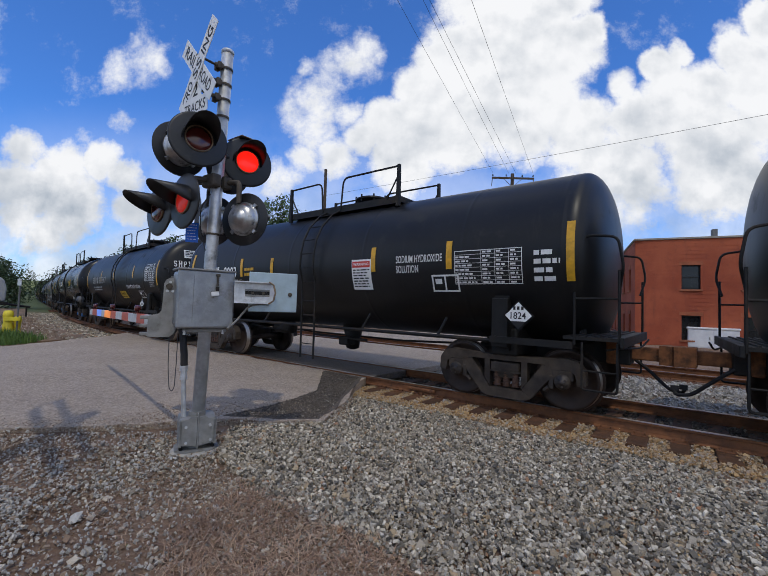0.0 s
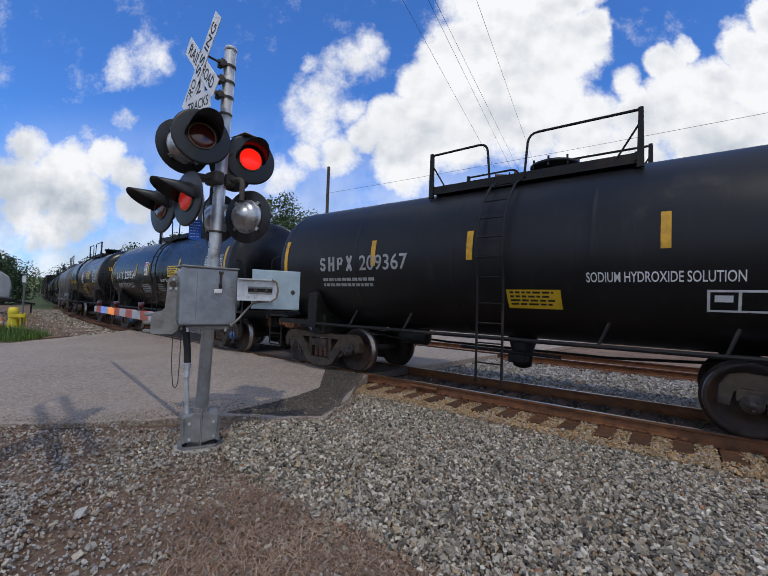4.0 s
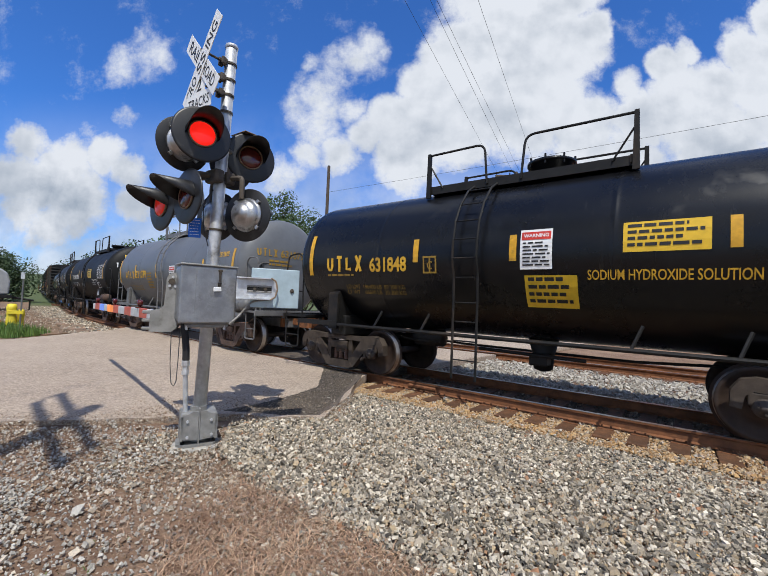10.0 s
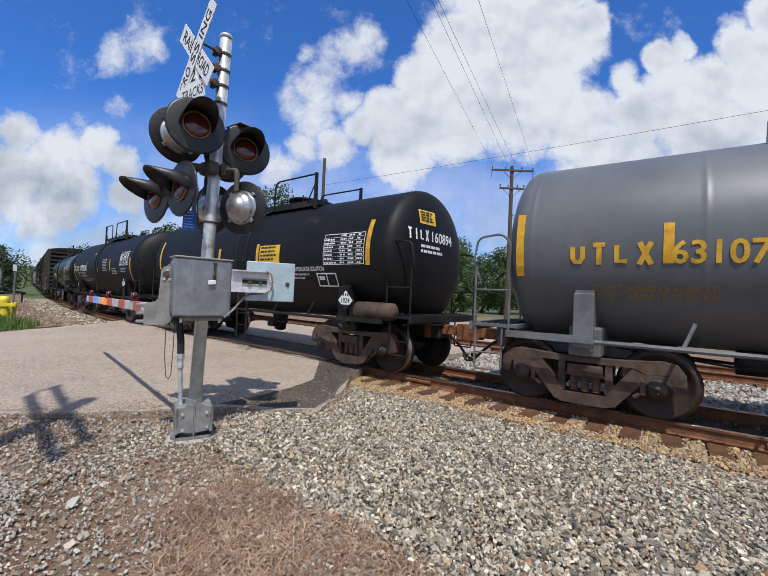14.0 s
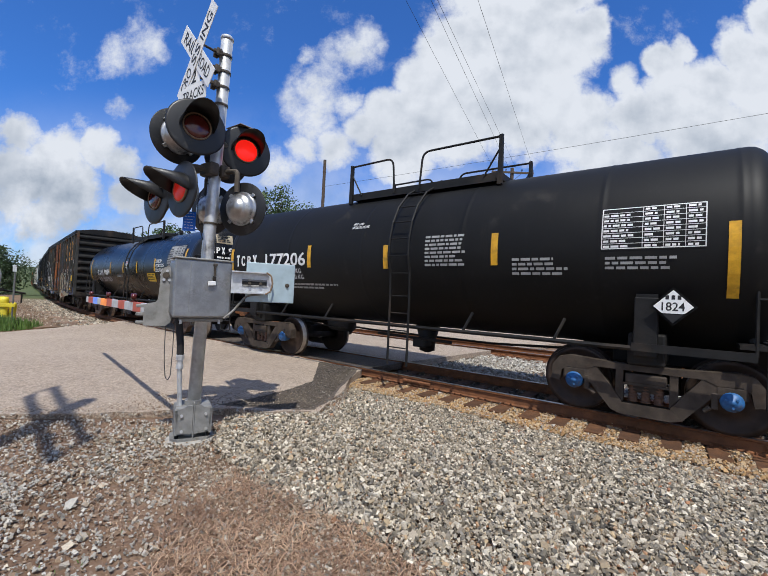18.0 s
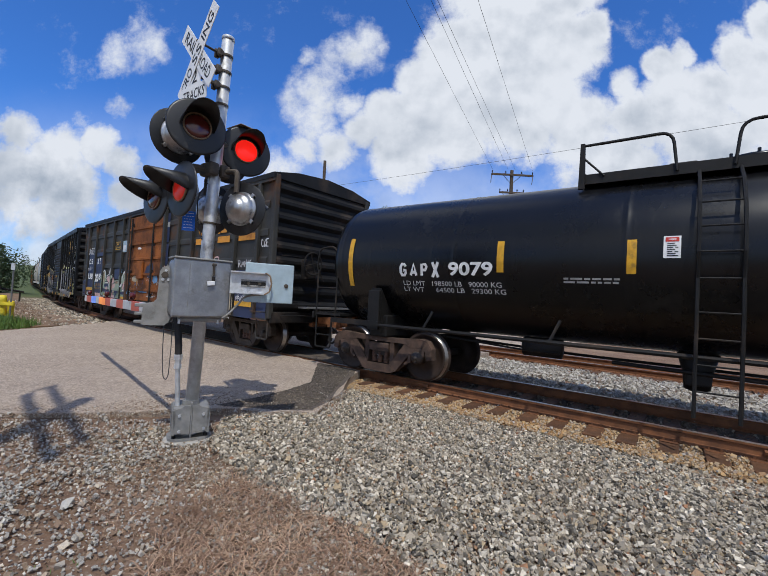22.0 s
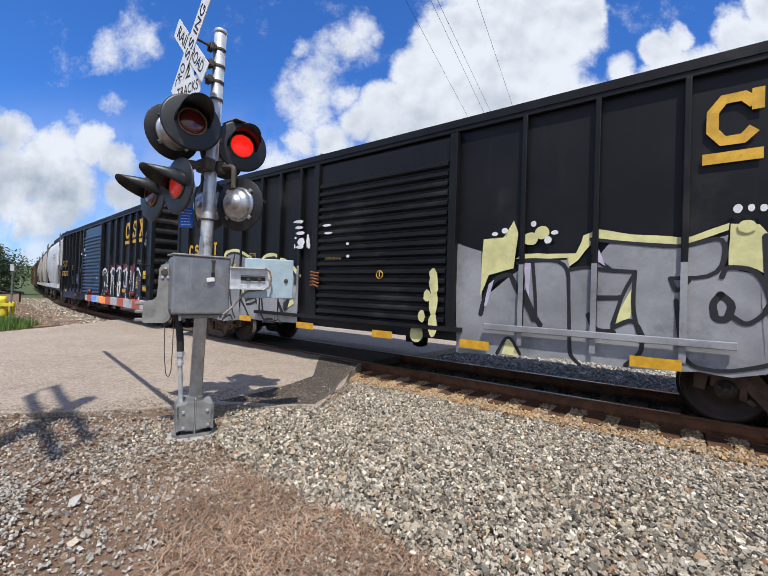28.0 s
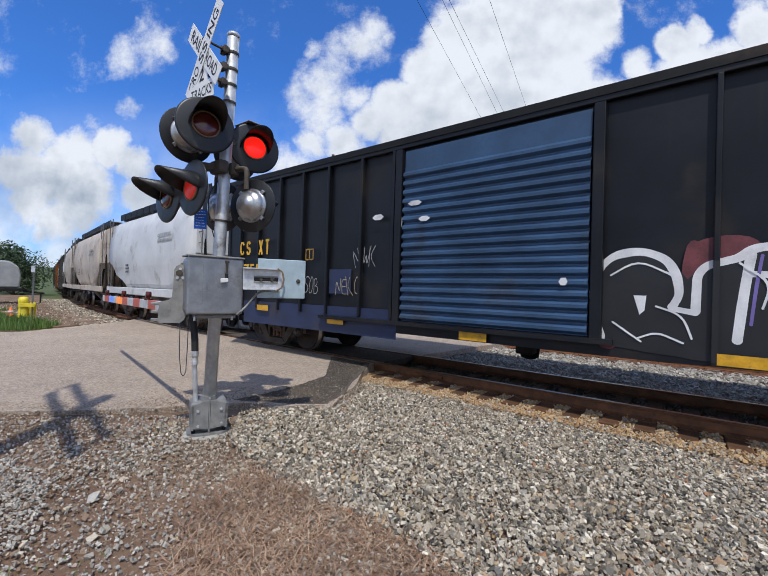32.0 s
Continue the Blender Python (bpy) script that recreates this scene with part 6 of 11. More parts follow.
    stencil(car, "C", -1.46, -1.36, 2.1, 2.24, skin, "dull_yellow"), boxed_mark(car, -1.55, -1.28, 2.03, 2.33, skin, "dull_yellow")
    head_mark(car, half - 0.12, 1.40, 2.35, ("cup", "post", "foot", "cross"), "631848", "yellow", "sign_yellow")
    # car 5
    car, skin, rng, half = tank_car(0.38, -11.79, "pale grey tank car lettered 631079 in yellow", M["tank_grey"], "yellow", M["grey_steel"], brown=True, deck=-0.05, lad_x=-0.32, inset=0.18)
    for x, a, b in ((4.5, 1.85, 2.8), (-4.75, 1.88, 2.8), (2.75, 2.07, 2.56), (-2.95, 2.05, 2.55), (-0.9, 2.04, 2.54), (1.36, 2.02, 2.47)):
        stripe(car, x, a, b, skin)
    stencil(car, ["SODIUM HYDROXIDE", "SOLUTION"], 3.05, 4.25, 2.38, 2.73, skin, "yellow", 0.012)
    data_panel(car, 3.08, 4.25, 1.78, 2.33, skin, rng, "dull_white")
    boxed_mark(car, 2.22, 2.72, 1.74, 2.05, skin, "white")
    placard(car, 3.72, 1.38, lambda x, z: V(x, -1.42, z), M["grey_steel"])
    reservoir(car, 4.2, 5.15, M["grey_steel"], 1.28)
    owner_mark(car, -4.1, -3.06, 2.04, 2.32, skin, "yellow", ("cup", "post", "foot", "cross")), stencil(car, "631079", -2.92, -1.84, 2.04, 2.33, skin, "yellow", 0.02)
    stencil(car, ["LD LMT 202600 LB 91900 KG", "LT WT   60400 LB 27400 KG"], -3.8, -2.44, 1.56, 1.76, skin, "dull_yellow")
    small_print(car, -1.78, -1.2, 1.6, 2.24, 6, skin, rng, "dull_yellow")
    notice(car, 0.28, 0.72, 1.85, 2.43, skin, rng, "white"), notice(car, 1.48, 2.02, 1.74, 2.02, skin, rng, "yellow")
    head_mark(car, half - 0.18, 1.40, 2.35, ("cup", "post", "foot", "cross"), "631079", "dull_yellow", None)
    # car 6
    car, skin, rng, half = tank_car(-11.79, -24.06, "matt black tank car lettered 160894", M["tank_matt"], "white", M["black_steel"], "cap_grey", True, deck=0.6, lad_x=0.43)
    for x, a, b in ((4.6, 2.08, 3.0), (-4.62, 2.06, 3.0), (-1.66, 2.23, 2.66), (-0.84, 2.18, 2.6), (0.95, 2.2, 2.65), (-0.0, 2.5, 2.5001)):
        stripe(car, x, a, b, skin)
    data_panel(car, 3.35, 4.5, 2.1, 2.74, skin, rng)
    notice(car, 1.05, 1.85, 2.16, 2.6, skin, rng, "yellow")
    stencil(car, SHS, 2.05, 3.35, 1.97, 2.07, skin, "white", 0.008)
    boxed_mark(car, 3.1, 3.7, 1.62, 1.93, skin, "white")
    small_print(car, 2.0, 3.0, 1.75, 1.92, 2, skin, rng, "dull_white")
    placard(car, 4.1, 1.38, lambda x, z: V(x, -1.42, z), M["black_steel"])
    reservoir(car, 4.2, 5.2, M["truck_brown"], 1.2)
    owner_mark(car, -3.74, -3.02, 2.13, 2.41, skin, "white", ("post", "stem", "foot", "cross")), stencil(car, "160894", -2.87, -1.78, 2.12, 2.4, skin, "white", 0.02)
    stencil(car, ["LD LMT     203300 LB   92200 KG", "LT WT         59700 LB   27100 KG"], -3.66, -1.78, 1.75, 1.97, skin, "white")
    small_print(car, -1.1, -0.2, 1.62, 1.9, 5, skin, rng, "dull_white")
    head_mark(car, half, 1.40, 2.35, ("post", "stem", "foot", "cross"), "160894", "white", "sign_yellow")
    # car 7
    car, skin, rng, half = tank_car(-24.06, -36.7, "new matt black tank car lettered 177206 with blue bearing caps", M["tank_matt"], "white", M["black_steel"], "cap_blue", deck=0.2, dome=0.08, lad_x=0.38)
    for x, a, b in ((4.95, 1.65, 2.55), (-5.05, 1.65, 2.58), (2.12, 2.08, 2.58), (-2.1, 2.08, 2.56), (0.0, 2.04, 2.48)):
        stripe(car, x, a, b, skin)
    data_panel(car, 3.6, 4.7, 2.27, 2.82, skin, rng)
    small_print(car, 3.65, 4.5, 1.98, 2.17, 3, skin, rng, "dull_white"), small_print(car, 0.86, 1.7, 2.05, 2.6, 8, skin, rng, "dull_white"), small_print(car, 2.4, 3.2, 1.9, 2.18, 4, skin, rng, "dull_white")
    placard(car, 4.4, 1.55, lambda x, z: V(x, -1.42, z), M["black_steel"])
    owner_mark(car, -4.9, -3.95, 2.13, 2.4, skin, "white", ("post", "ring", "two_rings", "cross")), stencil(car, "177206", -3.65, -2.22, 2.12, 2.42, skin, "white", 0.02)
    stencil(car, ["LD LMT   218200 LB  98950 KG", "LT WT      67800 LB  30750 KG"], -4.25, -2.32, 1.82, 2.06, skin, "white")
    small_print(car, -3.2, -1.2, 1.56, 1.72, 2, skin, rng, "dull_white")
    stencil(car, ["JACK", "HERE"], -half + 2.09, -half + 2.31, 1.36, 1.50, lambda x, z: V(x, -1.345, z), "white", 0.01)
    stencil(car, ["VENT TANK", "WHEN UNLOADING"], -0.95, -0.5, 2.86, 3.0, skin, "white")
    # car 8
    car, skin, rng, half = tank_car(-36.7, -50.69, "low glossy blue-black tank car lettered 9079", M["tank_gloss"], "white", M["black_steel"], "cap_grey", True, radius=1.30, zc=2.25, deck=0.35, dome=0.14, lad_x=0.28, rail_up=0.45)
    for x, a, b in ((5.35, 1.82, 2.75), (-5.45, 1.72, 2.68), (2.85, 2.05, 2.5), (-2.38, 2.01, 2.5), (-0.62, 2.0, 2.45), (1.0, 2.0, 2.45)):
        stripe(car, x, a, b, skin)
    data_panel(car, 3.95, 5.15, 2.22, 2.92, skin, rng, "dull_white", True)
    stencil(car, ["SODIUM", "HYDROXIDE", "SOLUTION"], 2.95, 3.7, 2.03, 2.46, skin, "white", 0.02)
    notice(car, 2.1, 2.85, 1.68, 1.98, skin, rng, "yellow")
    boxed_mark(car, 3.32, 3.78, 1.68, 1.96, skin, "white")
    placard(car, 4.55, 1.40, lambda x, z: V(x, -1.42, z), M["black_steel"])
    reservoir(car, 4.8, 5.8, M["black_steel"], 1.2)
    owner_mark(car, -4.3, -3.42, 1.92, 2.18, skin, "white", ("hooked_ring", "peak", "flag", "cross")), stencil(car, "9079", -3.28, -2.5, 1.95, 2.18, skin, "white", 0.03)
    stencil(car, ["LD LMT   198500 LB   90000 KG", "LT WT      64500 LB   29300 KG"], -4.2, -2.3, 1.65, 1.85, skin, "white")
    notice(car, -0.28, -0.1, 2.2, 2.48, skin, rng, "white")
    small_print(car, -1.45, -0.6, 1.84, 1.94, 2, skin, rng, "dull_white")
    head_mark(car, half, 1.30, 2.25, ("hooked_ring", "peak", "flag", "cross"), "9079", "white", "spray_cream")


tank_train()


# ---- box cars and covered hoppers ----
def corrugated(name, x0, x1, z0, z1, y, folds, depth, mat, parent, label, flat_top=0.0):
    """A sheet with level folds, thick, facing the near side."""
    bm = bmesh.new()
    prof = [(y, z0)]
    zt = z1 - flat_top
    for k in range(folds):
        a = z0 + (zt - z0) * k / folds
        h = (zt - z0) / folds
        prof += [(y, a + 0.08 * h), (y - depth, a + 0.34 * h), (y - depth, a + 0.62 * h), (y, a + 0.92 * h)]
    prof.append((y, z1))
    prof += [(y + 0.06, z1), (y + 0.06, z0)]
    slab(bm, prof, x0, x1, "x")
    return part(name, bm, mat, parent, label)


def box_car(front, rear, label, paint, roof_paint, end_paint, posts, bays, door, door_mat, door_label, folds, eave=4.28, ribs=0, post_w=0.10, brown=False, hang=1.0):
    half = (front - rear) / 2
    car = thing("box_car", pose(0, 0, 0), label, "box car", "cars of the freight train")
    CARS.append((car, (front + rear) / 2, half - 2.5))
    body = half - hang
    bm = bmesh.new()
    box(bm, (0, 0, (1.0 + eave) / 2), (2 * body, 3.05, eave - 1.0))
    part("body", bm, paint, car)
    bm = bmesh.new()
    slab(bm, [(-1.62, eave - 0.10), (-1.62, eave + 0.02), (-0.9, eave + 0.17), (0, eave + 0.24), (0.9, eave + 0.17), (1.62, eave + 0.02), (1.62, eave - 0.10)], -body - 0.06, body + 0.06, "x")
    roof = part("roof", bm, roof_paint, car, "shallow ridged steel roof")
    for k in range(int(body * 2 / 1.3)):
        x = -body + 0.6 + 1.3 * k
        b2 = bmesh.new()
        slab(b2, [(-1.60, eave + 0.02), (-0.9, eave + 0.19), (0, eave + 0.26), (0.9, eave + 0.19), (1.60, eave + 0.02), (0, eave + 0.2)], x - 0.03, x + 0.03, "x")
        part("roof_rib", b2, roof_paint, roof)
    for side in (-1, 1):
        bm = bmesh.new()
        box(bm, (0, side * 1.56, eave - 0.11), (2 * body + 0.1, 0.09, 0.13), bevel=0.01)
        part("eave_rail", bm, paint, car)
        bm = bmesh.new()
        slab(bm, [(-body, 1.02), (-body, 0.86), (-body + 2.9, 0.86), (-body + 3.3, 0.78), (-2.2, 0.74), (2.2, 0.74), (body - 3.3, 0.78), (body - 2.9, 0.86), (body, 0.86), (body, 1.02)], side * 1.53 - 0.03, side * 1.53 + 0.03)
        part("side_sill", bm, paint, car)
    for x in posts:
        bm = bmesh.new()
        box(bm, (x, -1.575, (0.98 + eave - 0.16) / 2), (post_w, 0.09, eave - 0.18 - 0.98), bevel=0.012)
        part("side_post", bm, paint, car)
    for (x0, x1) in bays if ribs else ():
        for k in range(ribs):
            z = 1.25 + (eave - 1.6) * (k + 0.5) / ribs
            bm = bmesh.new()
            slab(bm, [(-1.525, z - 0.10), (-1.553, z - 0.075), (-1.553, z + 0.05), (-1.525, z + 0.10)], x0 + 0.03, x1 - 0.03, "x")
            part("panel_rib", bm, paint, car)
    dx0, dx1 = door
    if folds:
        d = corrugated("door", dx0, dx1, 0.98, eave - 0.24, -1.60, folds, 0.055, door_mat, car, door_label, 0.35)
    else:
        bm = bmesh.new()
        box(bm, ((dx0 + dx1) / 2, -1.585, (0.98 + eave - 0.24) / 2), (dx1 - dx0, 0.08, eave - 0.24 - 0.98), bevel=0.01)
        d = part("door", bm, door_mat, car, door_label)
        for z in (1.35, 1.9, 2.45, 3.0, 3.55):
            bm = bmesh.new()
            box(bm, ((dx0 + dx1) / 2, -1.64, z), (dx1 - dx0 - 0.1, 0.05, 0.09), bevel=0.012)
            part("door_rib", bm, door_mat, d)
        for x in (dx0 + 0.42, dx1 - 0.62):
            bm = bmesh.new()
            rod(bm, (x, -1.70, 0.95), (x, -1.70, eave - 0.3), 0.028, seg=8)
            for z in (1.2, 2.0, 2.9, 3.7):
                box(bm, (x, -1.68, z), (0.10, 0.07, 0.10))
            part("lock_rod", bm, M["black_steel"], d, "vertical door lock rod")
        bm = bmesh.new()
        box(bm, ((dx0 + dx1) / 2 - 0.15, -1.68, 2.05), (0.5, 0.08, 0.62), bevel=0.02)
        part("lock_box", bm, M["door_rust"], d)
    for x in (dx0 - 0.10, dx1 + 0.10):
        bm = bmesh.new()
        box(bm, (x, -1.60, (0.95 + eave - 0.2) / 2), (0.14, 0.13, eave - 0.2 - 0.95), bevel=0.012)
        part("door_post", bm, paint, car)
    bm = bmesh.new()
    box(bm, ((dx0 + dx1) / 2 - 0.9, -1.62, 0.93), (dx1 - dx0 + 2.4, 0.10, 0.07))
    part("door_track", bm, paint, car)
    for sx in (-1, 1):
        # corrugated end
        bm = bmesh.new()
        prof = [(body, 1.0)]
        n = 9
        for k in range(n):
            a = 1.05 + (eave - 1.15) * k / n
            h = (eave - 1.15) / n
            prof += [(body + 0.005, a + 0.1 * h), (body + 0.10, a + 0.36 * h), (body + 0.10, a + 0.56 * h), (body + 0.005, a + 0.86 * h)]
        prof += [(body, eave - 0.02)]
        slab(bm, [(sx * p, z) for p, z in prof] + [(sx * (body - 0.05), eave - 0.02), (sx * (body - 0.05), 1.0)], -1.44, 1.44)
        end = part("car_end", bm, end_paint, car, "dark end with deep level folds")
        for y in (-1.49, 1.49):
            bm = bmesh.new()
            box(bm, (sx * (body + 0.01), y, (0.9 + eave) / 2), (0.12, 0.13, eave - 0.9), bevel=0.02)
            part("corner_post", bm, paint, car)
        bm = bmesh.new()
        box(bm, (sx * (body + 0.02), 0, 0.93), (0.10, 3.0, 0.26), bevel=0.02)
        box(bm, (sx * (body - 0.9), 0, 0.85), (1.9, 0.4, 0.36))
        part("end_sill", bm, end_paint, car)
        bm = bmesh.new()
        box(bm, (sx * (body + 0.28), 0, 1.18), (0.36, 1.5, 0.04))
        part("crossover_step", bm, M["grey_steel"], car, "grating step at the end")
        for side, xx in ((-1, sx * (body - 0.28)),):
            for z in [1.05 + 0.36 * k for k in range(4)]:
                bm = bmesh.new()
                pipe(bm, arc([(xx - 0.24, -1.57, z), (xx - 0.24, -1.68, z), (xx + 0.24, -1.68, z), (xx + 0.24, -1.57, z)], 0.03), 0.012, 6)
                part("grab_iron", bm, paint, car)
        for z in [1.3 + 0.36 * k for k in range(4)]:
            bm = bmesh.new()
            pipe(bm, arc([(sx * (body + 0.05), -1.30, z), (sx * (body + 0.20), -1.30, z), (sx * (body + 0.20), -0.82, z), (sx * (body + 0.05), -0.82, z)], 0.03), 0.013, 6)
            part("grab_iron", bm, end_paint, car)
        bm = bmesh.new()
        xx = sx * (body - 0.25)
        pipe(bm, arc([(xx - 0.23, -1.5, 0.95), (xx - 0.23, -1.5, 0.42), (xx + 0.23, -1.5, 0.42), (xx + 0.23, -1.5, 0.95)], 0.05), 0.018, 6)
        part("step", bm, paint, car, "sill step")
        truck(car, sx * (half - 2.5), "cap_grey", brown)
    bm = bmesh.new()
    x = body + 0.32
    pipe(bm, [(x, -0.55 + 0.27 * math.cos(k * math.pi / 10), 2.25 + 0.27 * math.sin(k * math.pi / 10)) for k in range(21)], 0.018, 6)
    for k in range(4):
        a = k * math.pi / 2 + 0.3
        rod(bm, (x, -0.55, 2.25), (x, -0.55 + 0.27 * math.cos(a), 2.25 + 0.27 * math.sin(a)), 0.012, seg=6)
    part("brake_wheel", bm, end_paint, car, "hand brake wheel")
    bm = bmesh.new()
    box(bm, (body + 0.17, -0.55, 2.1), (0.2, 0.36, 0.5), bevel=0.03)
    part("brake_housing", bm, end_paint, car)
    couplers(car, half)
    under_gear(car, half, M["black_steel"], 0.66)
    return car, half, body, random.Random(int(front * 10) + 77)


def mark_block(car, x0, x1, z0, z1, y, mat, shape):
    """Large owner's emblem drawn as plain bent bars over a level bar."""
    bm = bmesh.new()
    h, w = z1 - z0, x1 - x0
    b = z0 + 0.24 * h
    add_patch(bm, x0, x1, z0, z0 + 0.16 * h, lambda x, z: V(x, y, z))
    t = 0.22 * w
    for n, line in enumerate(FORMS[shape]):
        strip(bm, [(x0 + t / 2 + (w - t) * u, b + t * 0.45 + (z1 - b - t * 0.9) * v) for u, v in line], t * (1.15 if shape == "cross" else 1.0), lambda x, z, lift=0.002 * n: V(x, y - lift, z))
    if shape == "cross":
        for z in (b + 0.05 * h, z1 - 0.05 * h):
            for u in (0.0, 0.56):
                add_patch(bm, x0 + u * w, x0 + (u + 0.44) * w, z - 0.05 * h, z + 0.05 * h, lambda x, zz: V(x, y - 0.004, zz))
    else:
        add_patch(bm, x1 - 0.20 * w, x1, z1 - 0.30 * h, z1, lambda x, z: V(x, y - 0.004, z))
        if shape == "bends":
            add_patch(bm, x0, x0 + 0.20 * w, b, b + 0.26 * h, lambda x, z: V(x, y - 0.004, z))
    part("emblem", bm, mat, car, "large painted emblem over a bar")


LAYERS = {}


def paint_y(car):
    """Each further coat of spray lies a little in front of the last."""
    LAYERS[car.name] = LAYERS.get(car.name, 0) + 1
    return -1.5635 - 0.00035 * LAYERS[car.name]


def daub(car, pts, mat):
    """A filled patch of spray paint with a slightly soft, uneven edge."""
    y = paint_y(car)
    edge = []
    for (xa, za), (xb, zb) in zip(pts, pts[1:] + pts[:1]):
        n = max(1, int(math.hypot(xb - xa, zb - za) / 0.12))
        for k in range(n):
            x, z = xa + (xb - xa) * k / n, za + (zb - za) * k / n
            edge.append((x + 0.012 * noise.noise((x * 6, z * 6, 1)), z + 0.012 * noise.noise((x * 6, z * 6, 7))))
    bm = bmesh.new()
    bm.faces.new([bm.verts.new(V(x, y, z)) for x, z in edge])
    bmesh.ops.triangulate(bm, faces=bm.faces[:])
    part("graffiti", bm, M[mat], car, "patch of sprayed paint")


def streak(car, pts, w, mat):
    bm = bmesh.new()
    ribbon(bm, pts, w, paint_y(car))
    part("graffiti", bm, M[mat], car, "sprayed stroke")


def spot(car, x, z, rx, rz, mat, seed):
    blot(car, x, z, rx, rz, paint_y(car), mat, seed, 20, 0.12)


def tangle(car, x0, x1, z0, z1, paints, seed, count):
    """A crowd of small angular daubs and thin edges, as of letters that cannot be read."""
    rng = random.Random(seed)
    for k in range(count):
        x, z = x0 + (x1 - x0) * (k + rng.random()) / count, rng.uniform(z0, z1)
        w, h, lean = rng.uniform(0.05, 0.20), rng.uniform(0.05, 0.22), rng.uniform(-0.12, 0.12)
        pts = [(x - w, z - h * 0.6), (x + w * 0.2, z - h), (x + w, z - h * 0.1), (x + lean + w * 0.5, z + h), (x + lean - w * 0.3, z + h * 0.5)]
        daub(car, [(round(a, 2), round(min(z1, max(z0, b)), 2)) for a, b in pts], paints[k % len(paints)])
        if k % 2:
            streak(car, pts[:4] if k % 4 == 1 else pts[2:] + pts[:1], rng.uniform(0.014, 0.03), ("spray_black", "spray_white", "spray_black", "dull_white")[k // 2 % 4])


def post_paint(car, xs, z0, z1, mat, w):
    for x in xs:
        bm = bmesh.new()
        add_patch(bm, x - w / 2, x + w / 2, z0, z1, lambda u, v: V(u, -1.6225, v))
        part("graffiti", bm, M[mat], car, "spray paint over a side post")


def blot(car, x, z, rx, rz, y, mat, seed=0, n=18, rough=0.25):
    bm = bmesh.new()
    vs = []
    for k in range(n):
        a = 2 * math.pi * k / n
        r = 1 + rough * noise.noise((math.cos(a) * 1.3 + seed * 3.1, math.sin(a) * 1.3, seed))
        vs.append(bm.verts.new(V(x + rx * r * math.cos(a), y, z + rz * r * math.sin(a))))
    bm.faces.new(vs)
    part("graffiti", bm, M[mat], car, "patch of sprayed paint")


def tape(car, x0, x1, z0, z1, mat="reflector", y=-1.585):
    bm = bmesh.new()
    add_patch(bm, x0, x1, z0, z1, lambda x, z: V(x, y, z))
    part("reflector", bm, M[mat], car, "level yellow reflector strip")


STROKES = {
    "I": [[(0.5, 1.0), (0.5, 0.0)]],
    "B": [[(0.08, 0.0), (0.02, 0.5), (0.06, 0.95)], [(0.06, 0.95), (0.55, 1.0), (0.75, 0.78), (0.6, 0.56), (0.15, 0.5)], [(0.15, 0.5), (0.75, 0.5), (0.95, 0.25), (0.7, 0.02), (0.08, 0.0)]],
    "U": [[(0.05, 0.95), (0.1, 0.35), (0.3, 0.02), (0.65, 0.05), (0.9, 0.4), (0.92, 1.0)]],
    "T": [[(0.0, 0.88), (0.5, 0.98), (1.0, 0.9)], [(0.5, 0.95), (0.42, 0.5), (0.55, 0.0)]],
    "E": [[(0.95, 0.95), (0.15, 0.98), (0.05, 0.5), (0.12, 0.03), (0.95, 0.06)], [(0.1, 0.5), (0.75, 0.54)]],
    "S": [[(0.95, 0.85), (0.6, 1.0), (0.15, 0.88), (0.15, 0.6), (0.8, 0.45), (0.9, 0.15), (0.5, -0.02), (0.05, 0.12)]],
    "W": [[(0.0, 0.98), (0.22, 0.02), (0.48, 0.7), (0.74, 0.0), (1.0, 1.0)]],
    "C": [[(0.95, 0.8), (0.6, 1.0), (0.15, 0.8), (0.05, 0.4), (0.35, 0.02), (0.95, 0.15)]],
    "H": [[(0.08, 1.0), (0.12, 0.0)], [(0.1, 0.5), (0.9, 0.56)], [(0.92, 1.0), (0.85, 0.0)]],
    "R": [[(0.08, 0.0), (0.05, 0.95)], [(0.05, 0.95), (0.6, 1.0), (0.85, 0.75), (0.55, 0.5), (0.15, 0.46)], [(0.4, 0.5), (0.9, 0.0)]],
    "G": [[(0.92, 0.85), (0.55, 1.0), (0.12, 0.75), (0.08, 0.3), (0.4, 0.0), (0.9, 0.1), (0.88, 0.48), (0.55, 0.45)]],
    "N": [[(0.05, 0.0), (0.1, 1.0), (0.85, 0.0), (0.95, 1.0)]],
    "K": [[(0.1, 1.0), (0.05, 0.0)], [(0.9, 1.0), (0.15, 0.5), (0.95, 0.0)]],
    "A": [[(0.0, 0.0), (0.45, 1.0), (0.95, 0.0)], [(0.2, 0.38), (0.78, 0.42)]],
    "O": [[(0.5, 1.0), (0.05, 0.6), (0.15, 0.08), (0.6, 0.0), (0.95, 0.4), (0.85, 0.85), (0.5, 1.0)]],
    "L": [[(0.1, 1.0), (0.05, 0.05), (0.9, 0.0)]],
    "V": [[(0.0, 1.0), (0.45, 0.0), (0.95, 1.0)]],
    "Z": [[(0.0, 0.9), (0.95, 1.0), (0.1, 0.1), (1.0, 0.0)]],
}


